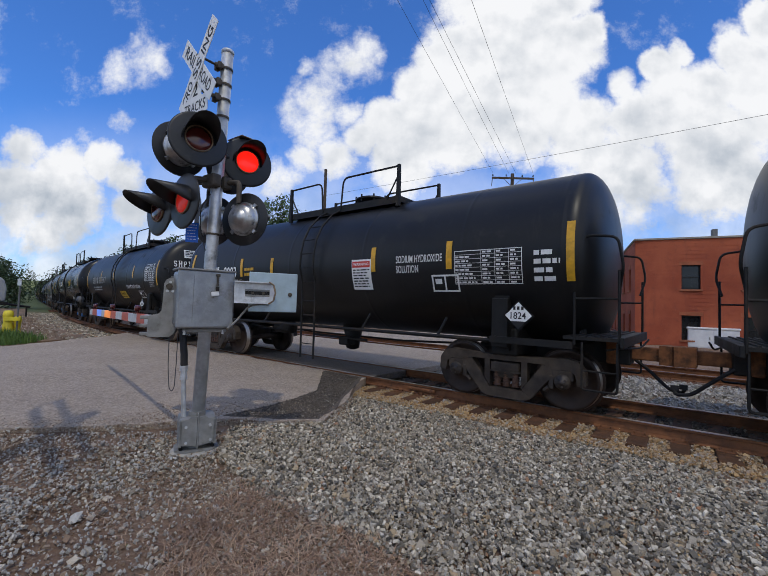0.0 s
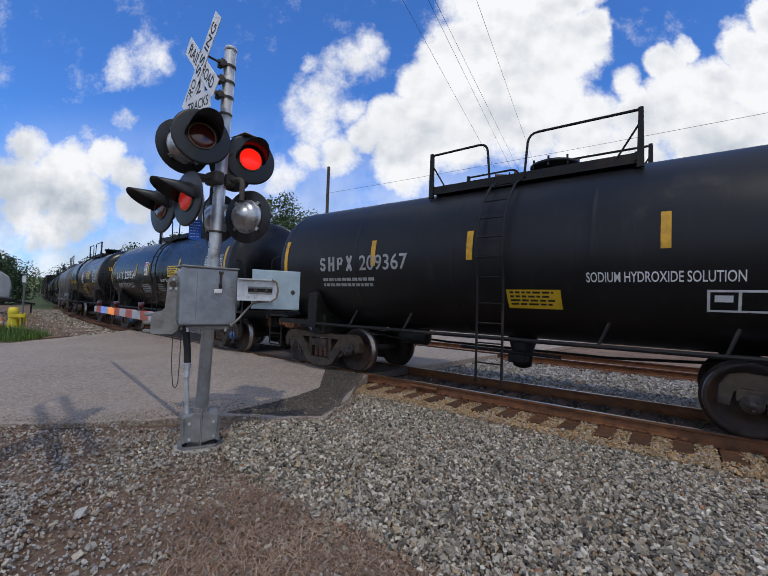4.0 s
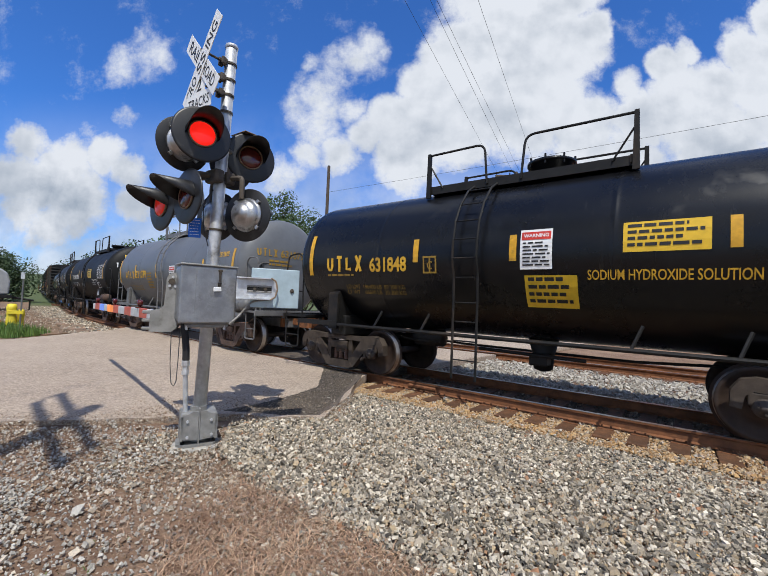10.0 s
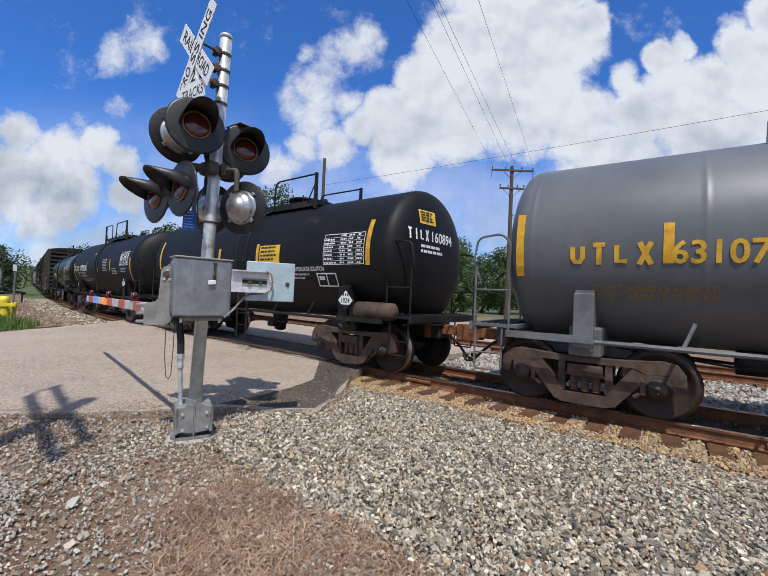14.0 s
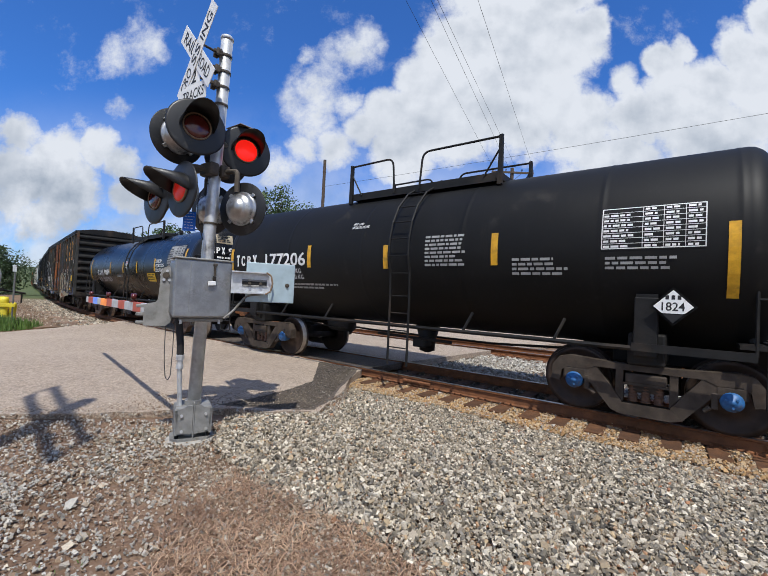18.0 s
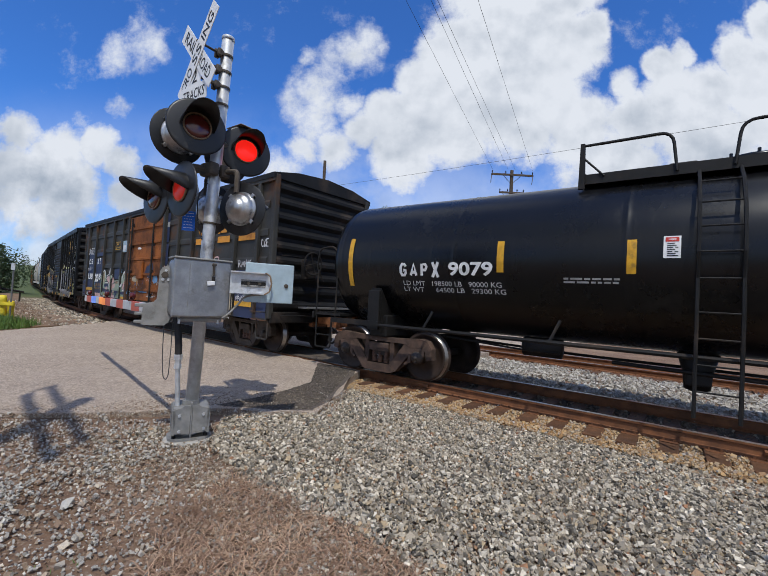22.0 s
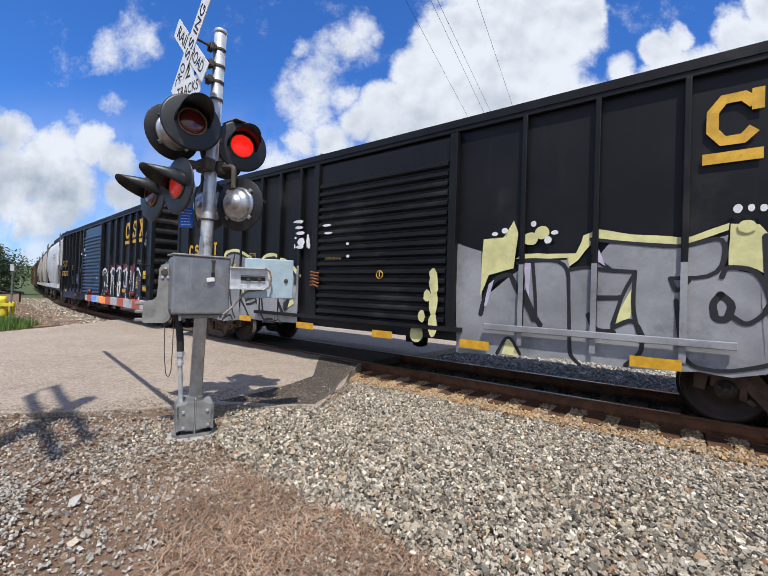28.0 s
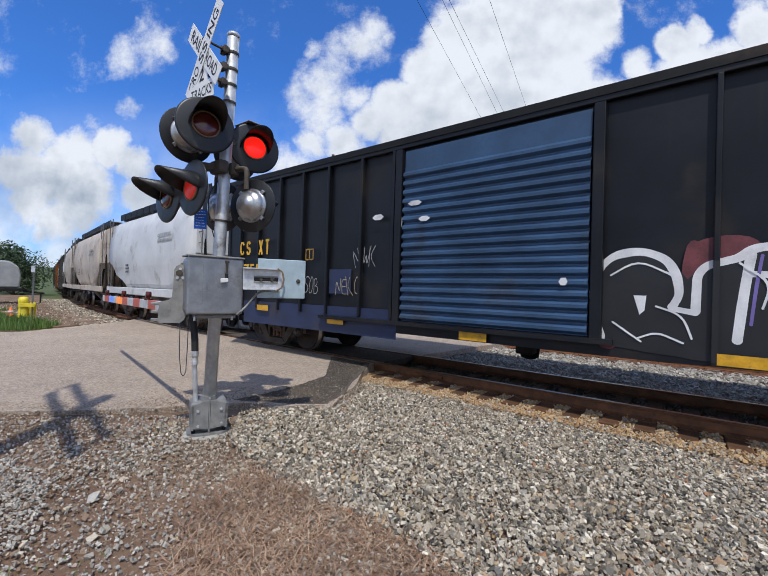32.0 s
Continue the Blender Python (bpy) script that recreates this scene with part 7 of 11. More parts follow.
def ribbon(bm, pts, w, y):
    """A sprayed stroke with round ends, flat on the side of a car."""
    pts = [(p[0], p[2]) for p in arc([(x, 0, z) for x, z in pts], 0.25, 4)]
    left, right = [], []
    for n, p in enumerate(pts):
        q0, q1 = pts[max(n - 1, 0)], pts[min(n + 1, len(pts) - 1)]
        dx, dz = q1[0] - q0[0], q1[1] - q0[1]
        ln = math.hypot(dx, dz) or 1
        k = w / 2 * (0.88 + 0.24 * noise.noise((p[0] * 3, p[1] * 3, w)))
        nx, nz = -dz / ln * k, dx / ln * k
        left.append(bm.verts.new(V(p[0] + nx, y, p[1] + nz))), right.append(bm.verts.new(V(p[0] - nx, y, p[1] - nz)))
    for k in range(len(pts) - 1):
        bm.faces.new((left[k], left[k + 1], right[k + 1], right[k]))
    for p in (pts[0], pts[-1]):
        bm.faces.new([bm.verts.new(V(p[0] + w * 0.46 * math.cos(a * math.pi / 6), y - 0.0002, p[1] + w * 0.46 * math.sin(a * math.pi / 6))) for a in range(12)])


def bubble(car, words, x0, x1, z0, z1, y, layers, seed=0, tilt=0.12):
    """Fat sprayed letters: the same strokes in narrowing layers, one over the other; layers: paint, width, shift."""
    rng = random.Random(seed + len(words))
    w = (x1 - x0) / len(words)
    frames = [(x0 + w * (i + 0.06) + rng.uniform(-0.04, 0.04) * w, w * rng.uniform(0.82, 0.98), z0 + rng.uniform(-0.05, 0.06) * (z1 - z0), (z1 - z0) * rng.uniform(0.9, 1.06), rng.uniform(-tilt, tilt)) for i in range(len(words))]
    step = 0
    for ch, (a, b, c, d, lean) in zip(words, frames):
        for mat, width, dx, dz in layers:
            bm = bmesh.new()
            for line in STROKES[ch]:
                step += 1
                ribbon(bm, [(a + b * u + lean * v * d + dx, c + d * v + dz) for u, v in line], width, y - 0.0004 * step)
            part("graffiti", bm, M[mat], car, "fat sprayed graffiti letter")


def scribble(car, x0, x1, z0, z1, y, mat, seed, lines=3, w=0.014):
    """A thin hurried tag of loops and strokes."""
    rng = random.Random(seed)
    bm = bmesh.new()
    for k in range(lines):
        pts = []
        n = rng.randint(5, 9)
        for i in range(n):
            pts.append((x0 + (x1 - x0) * (i + rng.uniform(-0.5, 0.5)) / (n - 1), z0 + (z1 - z0) * ((k + rng.random()) / lines)))
        ribbon(bm, pts, w, y - 0.0005 * k)
    part("graffiti", bm, M[mat], car, "thin scribbled tag")


def box_train():
    def side(x, z):
        return V(x, -1.582, z)

    # weathered grey-brown car with a rusty plug door
    posts = [-6.98, -5.85, -4.63, -3.45, -2.35, 2.75, 3.72, 4.90, 6.15, 7.20]
    bays = list(zip([-7.6] + posts[:5], posts[:5] + [-1.65])) + list(zip([1.9] + posts[5:], posts[5:] + [7.6]))
    car, half, body, rng = box_car(-50.45, -67.6, "weathered grey-brown box car with rusty door and graffiti", M["box_grey"], M["box_end"], M["box_end"], posts, bays, (-1.42, 1.66), M["door_rust"],
                                   "rusty brown plug door with lock rods", 0, 4.25, ribs=4, post_w=0.11, hang=0.85)
    for x0, x1, shape in ((3.93, 4.78, "ring"), (5.22, 5.86, "bends"), (6.30, 7.06, "cross")):
        mark_block(car, x0, x1, 2.76, 3.80, -1.5625, M["orange"], shape)
    for x0, x1, z0, z1 in ((-6.90, -5.92, 0.90, 2.86), (-5.74, -4.75, 1.06, 2.60), (-5.72, -4.78, 2.69, 2.86), (6.28, 7.12, 0.86, 2.02), (7.28, 7.68, 0.9, 1.3), (-7.62, -7.05, 0.95, 1.62)):
        bm = bmesh.new()
        add_patch(bm, x0, x1, z0, z1, lambda x, z: V(x, -1.5605, z))
        part("painted_panel", bm, M["navy"], car, "navy blue painted panel")
    daub(car, [(-4.76, 2.1), (-4.27, 2.05), (-4.11, 1.64), (-3.29, 1.66), (-2.37, 1.68), (-2.27, 1.82), (-2.08, 1.99), (-1.72, 1.99), (-1.64, 1.7), (-1.41, 1.45), (-1.38, 0.85), (-2.22, 0.76), (-3.74, 0.64), (-4.5, 0.83), (-4.71, 0.94)], "spray_mint")
    daub(car, [(-5.66, 1.1), (-4.92, 1.08), (-4.41, 0.97), (-4.81, 0.89), (-5.59, 0.95)], "spray_pale_pink")
    daub(car, [(-4.14, 1.72), (-3.89, 1.85), (-3.17, 1.78), (-3.09, 1.59), (-3.36, 1.43), (-3.56, 1.34)], "spray_pale_pink")
    daub(car, [(-3.48, 1.5), (-2.97, 1.52), (-3.04, 1.37), (-3.27, 1.32), (-3.38, 1.05), (-3.02, 1.07), (-2.97, 0.85), (-3.08, 0.72), (-3.66, 0.69), (-3.76, 0.94), (-3.55, 1.11)], "spray_pale_pink")
    daub(car, [(-2.49, 1.92), (-2.38, 1.99), (-2.37, 1.79), (-2.46, 1.78)], "spray_pale_pink")
    spot(car, -3.67, 2.0, 0.13, 0.16, "spray_white", 0)
    spot(car, -3.5, 1.99, 0.11, 0.15, "spray_white", 1)
    spot(car, -3.62, 1.64, 0.08, 0.08, "spray_white", 2)
    spot(car, -1.93, 1.29, 0.18, 0.05, "spray_white", 3)
    daub(car, [(-3.16, 2.11), (-2.52, 2.12), (-2.52, 1.71), (-3.11, 1.72)], "navy")
    daub(car, [(-4.72, 1.18), (-3.77, 1.16), (-2.34, 1.12), (-1.62, 1.13), (-1.62, 1.22), (-2.35, 1.23), (-3.77, 1.28), (-4.73, 1.31)], "navy")
    daub(car, [(-4.39, 1.51), (-3.78, 1.51), (-3.78, 1.39), (-4.38, 1.38)], "navy")
    daub(car, [(-2.16, 1.52), (-1.72, 1.49), (-1.72, 1.36), (-2.15, 1.37)], "navy")
    daub(car, [(-4.38, 0.78), (-4.03, 0.93), (-3.82, 0.93), (-3.75, 0.67), (-4.3, 0.74)], "spray_blue")
    daub(car, [(-2.29, 0.85), (-1.88, 0.9), (-1.87, 0.72), (-2.29, 0.7)], "spray_blue")
    daub(car, [(-5.86, 1.6), (-5.72, 1.61), (-5.7, 1.28), (-5.85, 1.3)], "spray_blue")
    daub(car, [(-2.33, 2.1), (-2.25, 2.1), (-2.24, 1.96), (-2.32, 1.96)], "spray_blue")
    daub(car, [(-1.52, 0.87), (-1.44, 0.97), (-1.37, 0.95), (-1.37, 0.82)], "spray_blue")
    daub(car, [(-1.61, 1.51), (-1.44, 1.51), (-1.42, 1.13), (-1.53, 1.12)], "spray_cream")
    daub(car, [(-4.56, 2.01), (-4.38, 2.01), (-4.36, 1.59), (-4.53, 1.55)], "spray_cream")
    daub(car, [(-1.96, 1.96), (-1.71, 1.96), (-1.71, 1.79), (-1.89, 1.82)], "spray_cream")
    daub(car, [(-2.97, 1.63), (-2.4, 1.68), (-2.39, 1.58), (-2.97, 1.51)], "spray_cream")
    streak(car, [(-4.24, 1.54), (-3.88, 1.57), (-3.71, 1.41), (-3.67, 1.27)], 0.05, "spray_white")
    streak(car, [(-4.16, 1.72), (-3.97, 1.76), (-4.09, 1.83), (-3.89, 1.89)], 0.05, "spray_white")
    streak(car, [(-2.17, 1.69), (-2.08, 1.92), (-1.9, 2.02), (-1.73, 1.96), (-1.68, 1.5)], 0.05, "spray_white")
    streak(car, [(-4.69, 1.63), (-4.64, 1.97), (-4.46, 2.09), (-4.3, 2.01), (-4.25, 1.76)], 0.05, "spray_white")
    streak(car, [(-4.76, 1.63), (-4.68, 1.99), (-4.46, 2.15), (-4.27, 2.05), (-4.22, 1.76), (-3.97, 1.63)], 0.03, "spray_black")
    streak(car, [(-4.26, 1.59), (-3.88, 1.62), (-3.66, 1.43), (-3.62, 1.25)], 0.03, "spray_black")
    streak(car, [(-3.55, 1.11), (-3.71, 0.9), (-3.74, 0.66)], 0.03, "spray_black")
    streak(car, [(-3.43, 1.35), (-3.32, 1.51), (-2.97, 1.58), (-2.54, 1.64), (-2.37, 1.72), (-2.29, 1.58), (-2.39, 1.47), (-2.52, 1.39), (-2.62, 1.21)], 0.03, "spray_black")
    streak(car, [(-2.07, 1.69), (-1.95, 1.89)], 0.03, "spray_black")
    streak(car, [(-2.94, 1.01), (-2.84, 0.72)], 0.03, "spray_black")
    streak(car, [(-1.61, 0.86), (-1.53, 0.98), (-1.38, 1.02)], 0.03, "spray_black")
    streak(car, [(-4.4, 0.76), (-4.07, 0.95), (-3.8, 0.97)], 0.03, "spray_black")
    streak(car, [(-3.89, 1.85), (-3.17, 1.79), (-3.07, 1.59)], 0.03, "spray_black")
    streak(car, [(-2.5, 0.76), (-2.34, 1.13)], 0.03, "spray_black")
    streak(car, [(-1.9, 2.06), (-1.69, 2.01), (-1.64, 1.5)], 0.03, "spray_black")
    streak(car, [(-2.98, 1.08), (-2.9, 0.97), (-2.78, 0.93)], 0.07, "dull_white")
    streak(car, [(-4.63, 1.08), (-4.45, 0.92)], 0.07, "dull_white")
    daub(car, [(1.54, 2.11), (2.45, 2.0), (2.64, 0.51), (1.8, 0.68)], "spray_cream")
    daub(car, [(2.53, 1.95), (3.59, 1.95), (3.89, 1.82), (4.86, 1.83), (5.02, 0.76), (2.64, 0.59)], "spray_cream")
    daub(car, [(5.05, 1.51), (6.18, 1.56), (6.18, 0.89), (5.1, 0.76)], "spray_cream")
    daub(car, [(1.86, 1.74), (2.32, 1.85), (2.2, 1.49)], "spray_green")
    daub(car, [(2.64, 1.4), (3.18, 1.52), (3.62, 1.45), (3.19, 1.33)], "spray_green")
    daub(car, [(3.02, 1.81), (3.42, 1.72), (3.17, 1.62)], "spray_green")
    daub(car, [(4.02, 1.69), (4.73, 1.5), (4.26, 1.47)], "spray_green")
    daub(car, [(5.22, 1.4), (5.54, 1.28), (5.37, 1.21)], "spray_green")
    daub(car, [(5.71, 1.29), (5.91, 1.43), (6.1, 1.42), (6.0, 1.25)], "spray_green")
    daub(car, [(5.56, 0.91), (5.77, 1.02), (5.94, 0.87)], "spray_green")
    daub(car, [(3.68, 1.45), (3.91, 1.55), (3.95, 1.1), (3.73, 1.09)], "spray_green")
    daub(car, [(5.2, 0.95), (5.42, 1.05), (5.3, 0.8)], "spray_green")
    daub(car, [(2.74, 1.6), (3.16, 1.69), (3.05, 1.52)], "rust_paint")
    daub(car, [(3.16, 1.76), (3.54, 1.7), (3.36, 1.6)], "rust_paint")
    daub(car, [(4.74, 1.75), (4.84, 1.75), (4.87, 1.38), (4.77, 1.41)], "rust_paint")
    daub(car, [(2.61, 0.9), (3.67, 0.82), (3.68, 0.62), (2.62, 0.73)], "rust_paint")
    daub(car, [(3.85, 0.78), (4.31, 0.74), (3.98, 0.64)], "rust_paint")
    daub(car, [(2.59, 1.18), (3.65, 1.13), (3.66, 1.01), (2.6, 1.02)], "navy")
    daub(car, [(3.88, 1.13), (4.9, 1.12), (4.91, 1.01), (3.9, 0.99)], "navy")
    daub(car, [(1.92, 1.4), (2.35, 1.39), (2.36, 1.25), (1.94, 1.27)], "navy")
    daub(car, [(4.04, 1.44), (4.68, 1.43), (4.7, 1.26), (4.05, 1.25)], "navy")
    daub(car, [(5.08, 1.09), (6.15, 1.09), (6.15, 0.96), (5.09, 0.93)], "navy")
    daub(car, [(5.51, 1.82), (6.17, 1.83), (6.18, 1.62), (5.61, 1.61)], "navy")
    daub(car, [(1.95, 1.12), (2.38, 1.11), (2.38, 1.03), (1.96, 1.04)], "navy")
    daub(car, [(3.09, 0.99), (3.37, 0.99), (3.38, 0.91), (3.09, 0.9)], "spray_blue")
    streak(car, [(2.58, 1.22), (3.64, 1.17)], 0.025, "spray_black")
    streak(car, [(3.88, 1.19), (4.9, 1.2)], 0.025, "spray_black")
    streak(car, [(1.89, 1.47), (2.11, 1.64), (2.27, 1.49)], 0.025, "spray_black")
    streak(car, [(2.78, 1.41), (3.05, 1.52), (3.44, 1.44), (3.61, 1.58)], 0.025, "spray_black")
    streak(car, [(4.01, 1.82), (3.97, 1.55), (4.26, 1.47)], 0.025, "spray_black")
    streak(car, [(3.25, 1.43), (3.45, 1.3), (3.48, 1.16)], 0.025, "spray_black")
    streak(car, [(5.17, 1.42), (5.59, 1.3), (5.87, 1.46), (6.11, 1.39)], 0.025, "spray_black")
    streak(car, [(5.57, 1.53), (5.61, 1.22)], 0.025, "spray_black")
    streak(car, [(5.1, 1.11), (6.13, 1.13)], 0.025, "spray_black")
    streak(car, [(1.74, 1.36), (2.5, 1.34)], 0.025, "spray_black")
    streak(car, [(4.36, 1.57), (4.78, 1.5), (4.87, 1.29)], 0.025, "spray_black")
    streak(car, [(2.61, 1.8), (3.02, 1.9), (3.6, 1.82)], 0.025, "spray_black")
    streak(car, [(1.64, 1.91), (1.58, 2.27), (1.99, 2.11), (2.45, 2.03), (2.62, 2.0)], 0.045, "spray_pale_pink")
    streak(car, [(2.67, 1.98), (2.71, 2.32), (3.2, 2.05), (3.25, 2.38), (3.55, 2.07)], 0.045, "spray_pale_pink")
    streak(car, [(4.18, 1.94), (4.2, 2.22), (4.68, 2.27), (4.75, 1.94), (4.83, 2.25), (5.06, 2.26)], 0.045, "spray_pale_pink")
    streak(car, [(5.11, 1.94), (5.12, 2.35), (5.41, 2.4), (5.42, 2.12), (5.32, 2.08), (5.63, 1.95)], 0.045, "spray_pale_pink")
    streak(car, [(4.32, 2.17), (4.69, 2.17)], 0.06, "spray_cream")
    streak(car, [(5.16, 2.32), (5.23, 2.04), (5.37, 1.94)], 0.06, "spray_cream")
    streak(car, [(1.69, 1.92), (2.45, 1.95)], 0.06, "spray_cream")
    streak(car, [(2.79, 2.15), (3.01, 1.95)], 0.06, "spray_cream")
    streak(car, [(6.11, 1.56), (6.23, 1.2), (6.18, 0.94)], 0.06, "spray_cream")
    tangle(car, 1.9, 4.75, 1.30, 2.08, ("spray_cream", "spray_green", "dull_white", "rust_paint", "spray_black", "spray_cream", "spray_green"), 5, 20), tangle(car, 1.9, 6.1, 0.80, 1.22, ("spray_cream", "spray_green", "rust_paint", "spray_cream", "spray_black"), 6, 12)
    tangle(car, 4.95, 6.1, 1.24, 1.60, ("spray_cream", "spray_green", "spray_cream", "dull_white"), 8, 5), tangle(car, -4.6, -1.6, 0.95, 1.85, ("spray_mint", "spray_white", "spray_pale_pink", "spray_mint", "spray_cream", "navy"), 7, 9)
    post_paint(car, posts[5:9], 1.0, 1.95, "spray_cream", 0.08), post_paint(car, posts[2:5], 0.95, 1.85, "spray_mint", 0.08)
    owner_mark(car, -6.80, -6.16, 2.35, 2.60, side, "white", ("ring", "bends")), owner_mark(car, -5.54, -4.96, 2.35, 2.60, side, "white", ("cross", "post"))
    stencil(car, "138", -6.79, -6.10, 1.67, 1.95, side, "white", 0.03), stencil(car, "20", -5.73, -5.20, 1.57, 1.93, side, "white", 0.06), stencil(car, "8", -5.14, -4.90, 1.66, 1.94, side, "white", 0.03)
    stencil(car, ["LD LMT  156700", "LT WT    63300"], -5.72, -4.84, 1.24, 1.50, side, "dull_yellow", 0.01)
    small_print(car, 6.42, 6.72, 1.42, 1.90, 7, side, rng, "yellow"), small_print(car, 6.86, 7.06, 1.42, 1.90, 7, side, rng, "yellow")
    stencil(car, '2" TREAD COND. SHOES', 5.45, 6.05, 1.02, 1.08, side, "dull_yellow")
    bm = bmesh.new()
    add_patch(bm, 4.11, 4.62, 1.54, 1.89, lambda x, z: V(x, -1.590, z))
    label = part("service_mark", bm, M["white"], car, "white framed service mark")
    for x0, x1, z0, z1 in ((4.14, 4.355, 1.66, 1.86), (4.375, 4.59, 1.66, 1.86), (4.14, 4.59, 1.57, 1.63)):
        bm = bmesh.new()
        add_patch(bm, x0, x1, z0, z1, lambda x, z: V(x, -1.5915, z))
        part("field", bm, M["ink"], label)
    bm = bmesh.new()
    for a, b, c, d in ((-3.16, -2.58, 2.89, 2.91), (-3.16, -2.58, 3.18, 3.20), (-3.16, -3.14, 2.89, 3.20), (-2.60, -2.58, 2.89, 3.20)):
        add_patch(bm, a, b, c, d, side)
    add_text(bm, "Quality Car", -3.12, -2.62, 2.93, 3.02, side, 0.01), add_lines(bm, -3.02, -2.72, 3.06, 3.14, 1, side, rng, 0.8)
    part("quality_mark", bm, M["yellow"], car, "yellow framed quality mark")
    bm = bmesh.new()
    add_patch(bm, -2.22, -1.76, 2.76, 3.20, lambda x, z: V(x, -1.60, z))
    paper = part("notice", bm, M["plate_blue"], car, "pale green paper notice")
    bm = bmesh.new()
    add_patch(bm, -2.16, -1.92, 2.80, 3.02, lambda x, z: V(x, -1.6015, z))
    part("label_sheet", bm, M["spray_white"], paper, "white label")
    bm = bmesh.new()
    add_patch(bm, 5.98, 6.20, 1.60, 1.80, lambda x, z: V(x, -1.60, z))
    part("notice", bm, M["plate_blue"], car, "small pale blue sticker")
    bm = bmesh.new()
    box(bm, (7.50, -1.64, 1.75), (0.27, 0.02, 0.30), None, 0.005)
    part("tag_board", bm, M["sign_yellow"], car, "yellow tag board")
    for words, x0, x1, z0, z1 in (("RANK", 6.42, 6.98, 2.10, 2.27), ("NANKO", 6.36, 6.95, 1.26, 1.42), ("BABZE", -6.88, -6.05, 2.80, 3.10), ("ANKO", -6.86, -6.2, 2.08, 2.22), ("VKNE", -6.88, -6.3, 0.96, 1.12), ("COE", 7.40, 7.68, 2.55, 2.75)):
        bubble(car, words, x0, x1, z0, z1, -1.5885, [("spray_white", 0.028 if z1 > 2.8 else 0.020, 0.0, 0.0)], len(words), 0.3)
    for k in range(5):
        scribble(car, -1.3 + 0.6 * k, -0.8 + 0.6 * k, 1.1, 1.9, -1.632, ("spray_cream", "spray_blue", "navy", "spray_pale_pink", "dull_white")[k], 40 + k, 2)
    for k, (x, z, rx, rz, c) in enumerate(((-1.30, 1.95, 0.12, 0.11, "navy"), (1.25, 1.75, 0.20, 0.17, "spray_blue"), (0.75, 2.05, 0.38, 0.24, "navy"), (-0.35, 1.75, 0.07, 0.3, "orange"), (-0.35, 2.83, 0.17, 0.04, "spray_white"),
                                              (0.1, 1.32, 0.45, 0.06, "spray_blue"), (-1.2, 1.22, 0.22, 0.07, "spray_blue"), (-1.15, 1.55, 0.13, 0.05, "navy"), (0.9, 1.15, 0.3, 0.04, "dull_white"), (-0.6, 1.75, 0.25, 0.15, "spray_cream"))):
        blot(car, x, z, rx, rz, -1.630, c, k + 50, 18, 0.5)
    for z0, z1, mat in ((2.95, 3.9, "navy"), (2.2, 2.9, "navy"), (3.45, 3.6, "dull_white")):
        bm = bmesh.new()
        add_patch(bm, 1.80, 2.02, z0, z1, lambda x, z: V(x, -1.5645 - (0.001 if mat == "dull_white" else 0), z))
        part("painted_strip", bm, M[mat], car, "flaking navy painted strip")
    for x0, x1, z in ((-6.92, -5.98, 1.19), (-4.28, -3.80, 0.97), (-2.21, -1.78, 0.92), (-0.45, -0.10, 0.80), (1.95, 2.40, 0.92), (4.25, 4.72, 0.90), (6.34, 7.22, 1.13)):
        tape(car, x0, x1, z, z + 0.12, y=-1.592)

    # black car with silver and yellow graffiti
    posts = [-6.82, -5.88, -5.00, -4.17, -3.38, -2.69, -2.0, 2.83, 3.78, 4.72, 5.60, 6.40, 7.05]
    car, half, body, rng = box_car(-67.6, -84.6, "black box car with ribbed door and silver graffiti", M["box_black"], M["box_black"], M["box_end"], posts, [], (-1.36, 1.61), M["box_black"],
                                   "black ribbed sliding door", 17, 4.28, post_w=0.07, brown=True)
    for x0, x1, shape in ((4.86, 5.38, "ring"), (5.80, 6.20, "bends"), (6.50, 6.98, "cross")):
        mark_block(car, x0, x1, 3.06, 3.84, -1.5625, M["yellow"], shape)
    daub(car, [(1.74, 2.32), (2.19, 2.17), (2.22, 1.43), (2.72, 1.83), (2.94, 1.97), (3.45, 2.01), (3.47, 1.9), (3.72, 1.9), (3.96, 2.24), (4.71, 2.12), (5.1, 2.25), (5.06, 1.89), (5.38, 1.8), (5.45, 1.53), (5.39, 1.39), (5.61, 1.43), (5.62, 0.89), (5.44, 0.74), (5.17, 0.67), (4.87, 0.69), (4.23, 0.64), (3.5, 0.67), (1.82, 0.56)], "silver")
    daub(car, [(5.71, 2.41), (6.11, 2.39), (6.14, 1.83), (6.38, 1.83), (6.39, 1.46), (6.11, 1.42), (6.15, 0.91), (6.16, 0.69), (5.7, 0.63)], "silver")
    daub(car, [(6.44, 2.08), (6.58, 2.13), (6.86, 2.12), (6.88, 1.1), (6.89, 0.87), (6.61, 0.84), (6.56, 1.07), (6.48, 0.95)], "silver")
    daub(car, [(2.22, 2.35), (2.53, 2.36), (2.69, 2.6), (2.76, 2.42), (2.71, 2.06), (2.7, 1.9), (2.32, 1.8), (2.19, 1.47)], "spray_yellow")
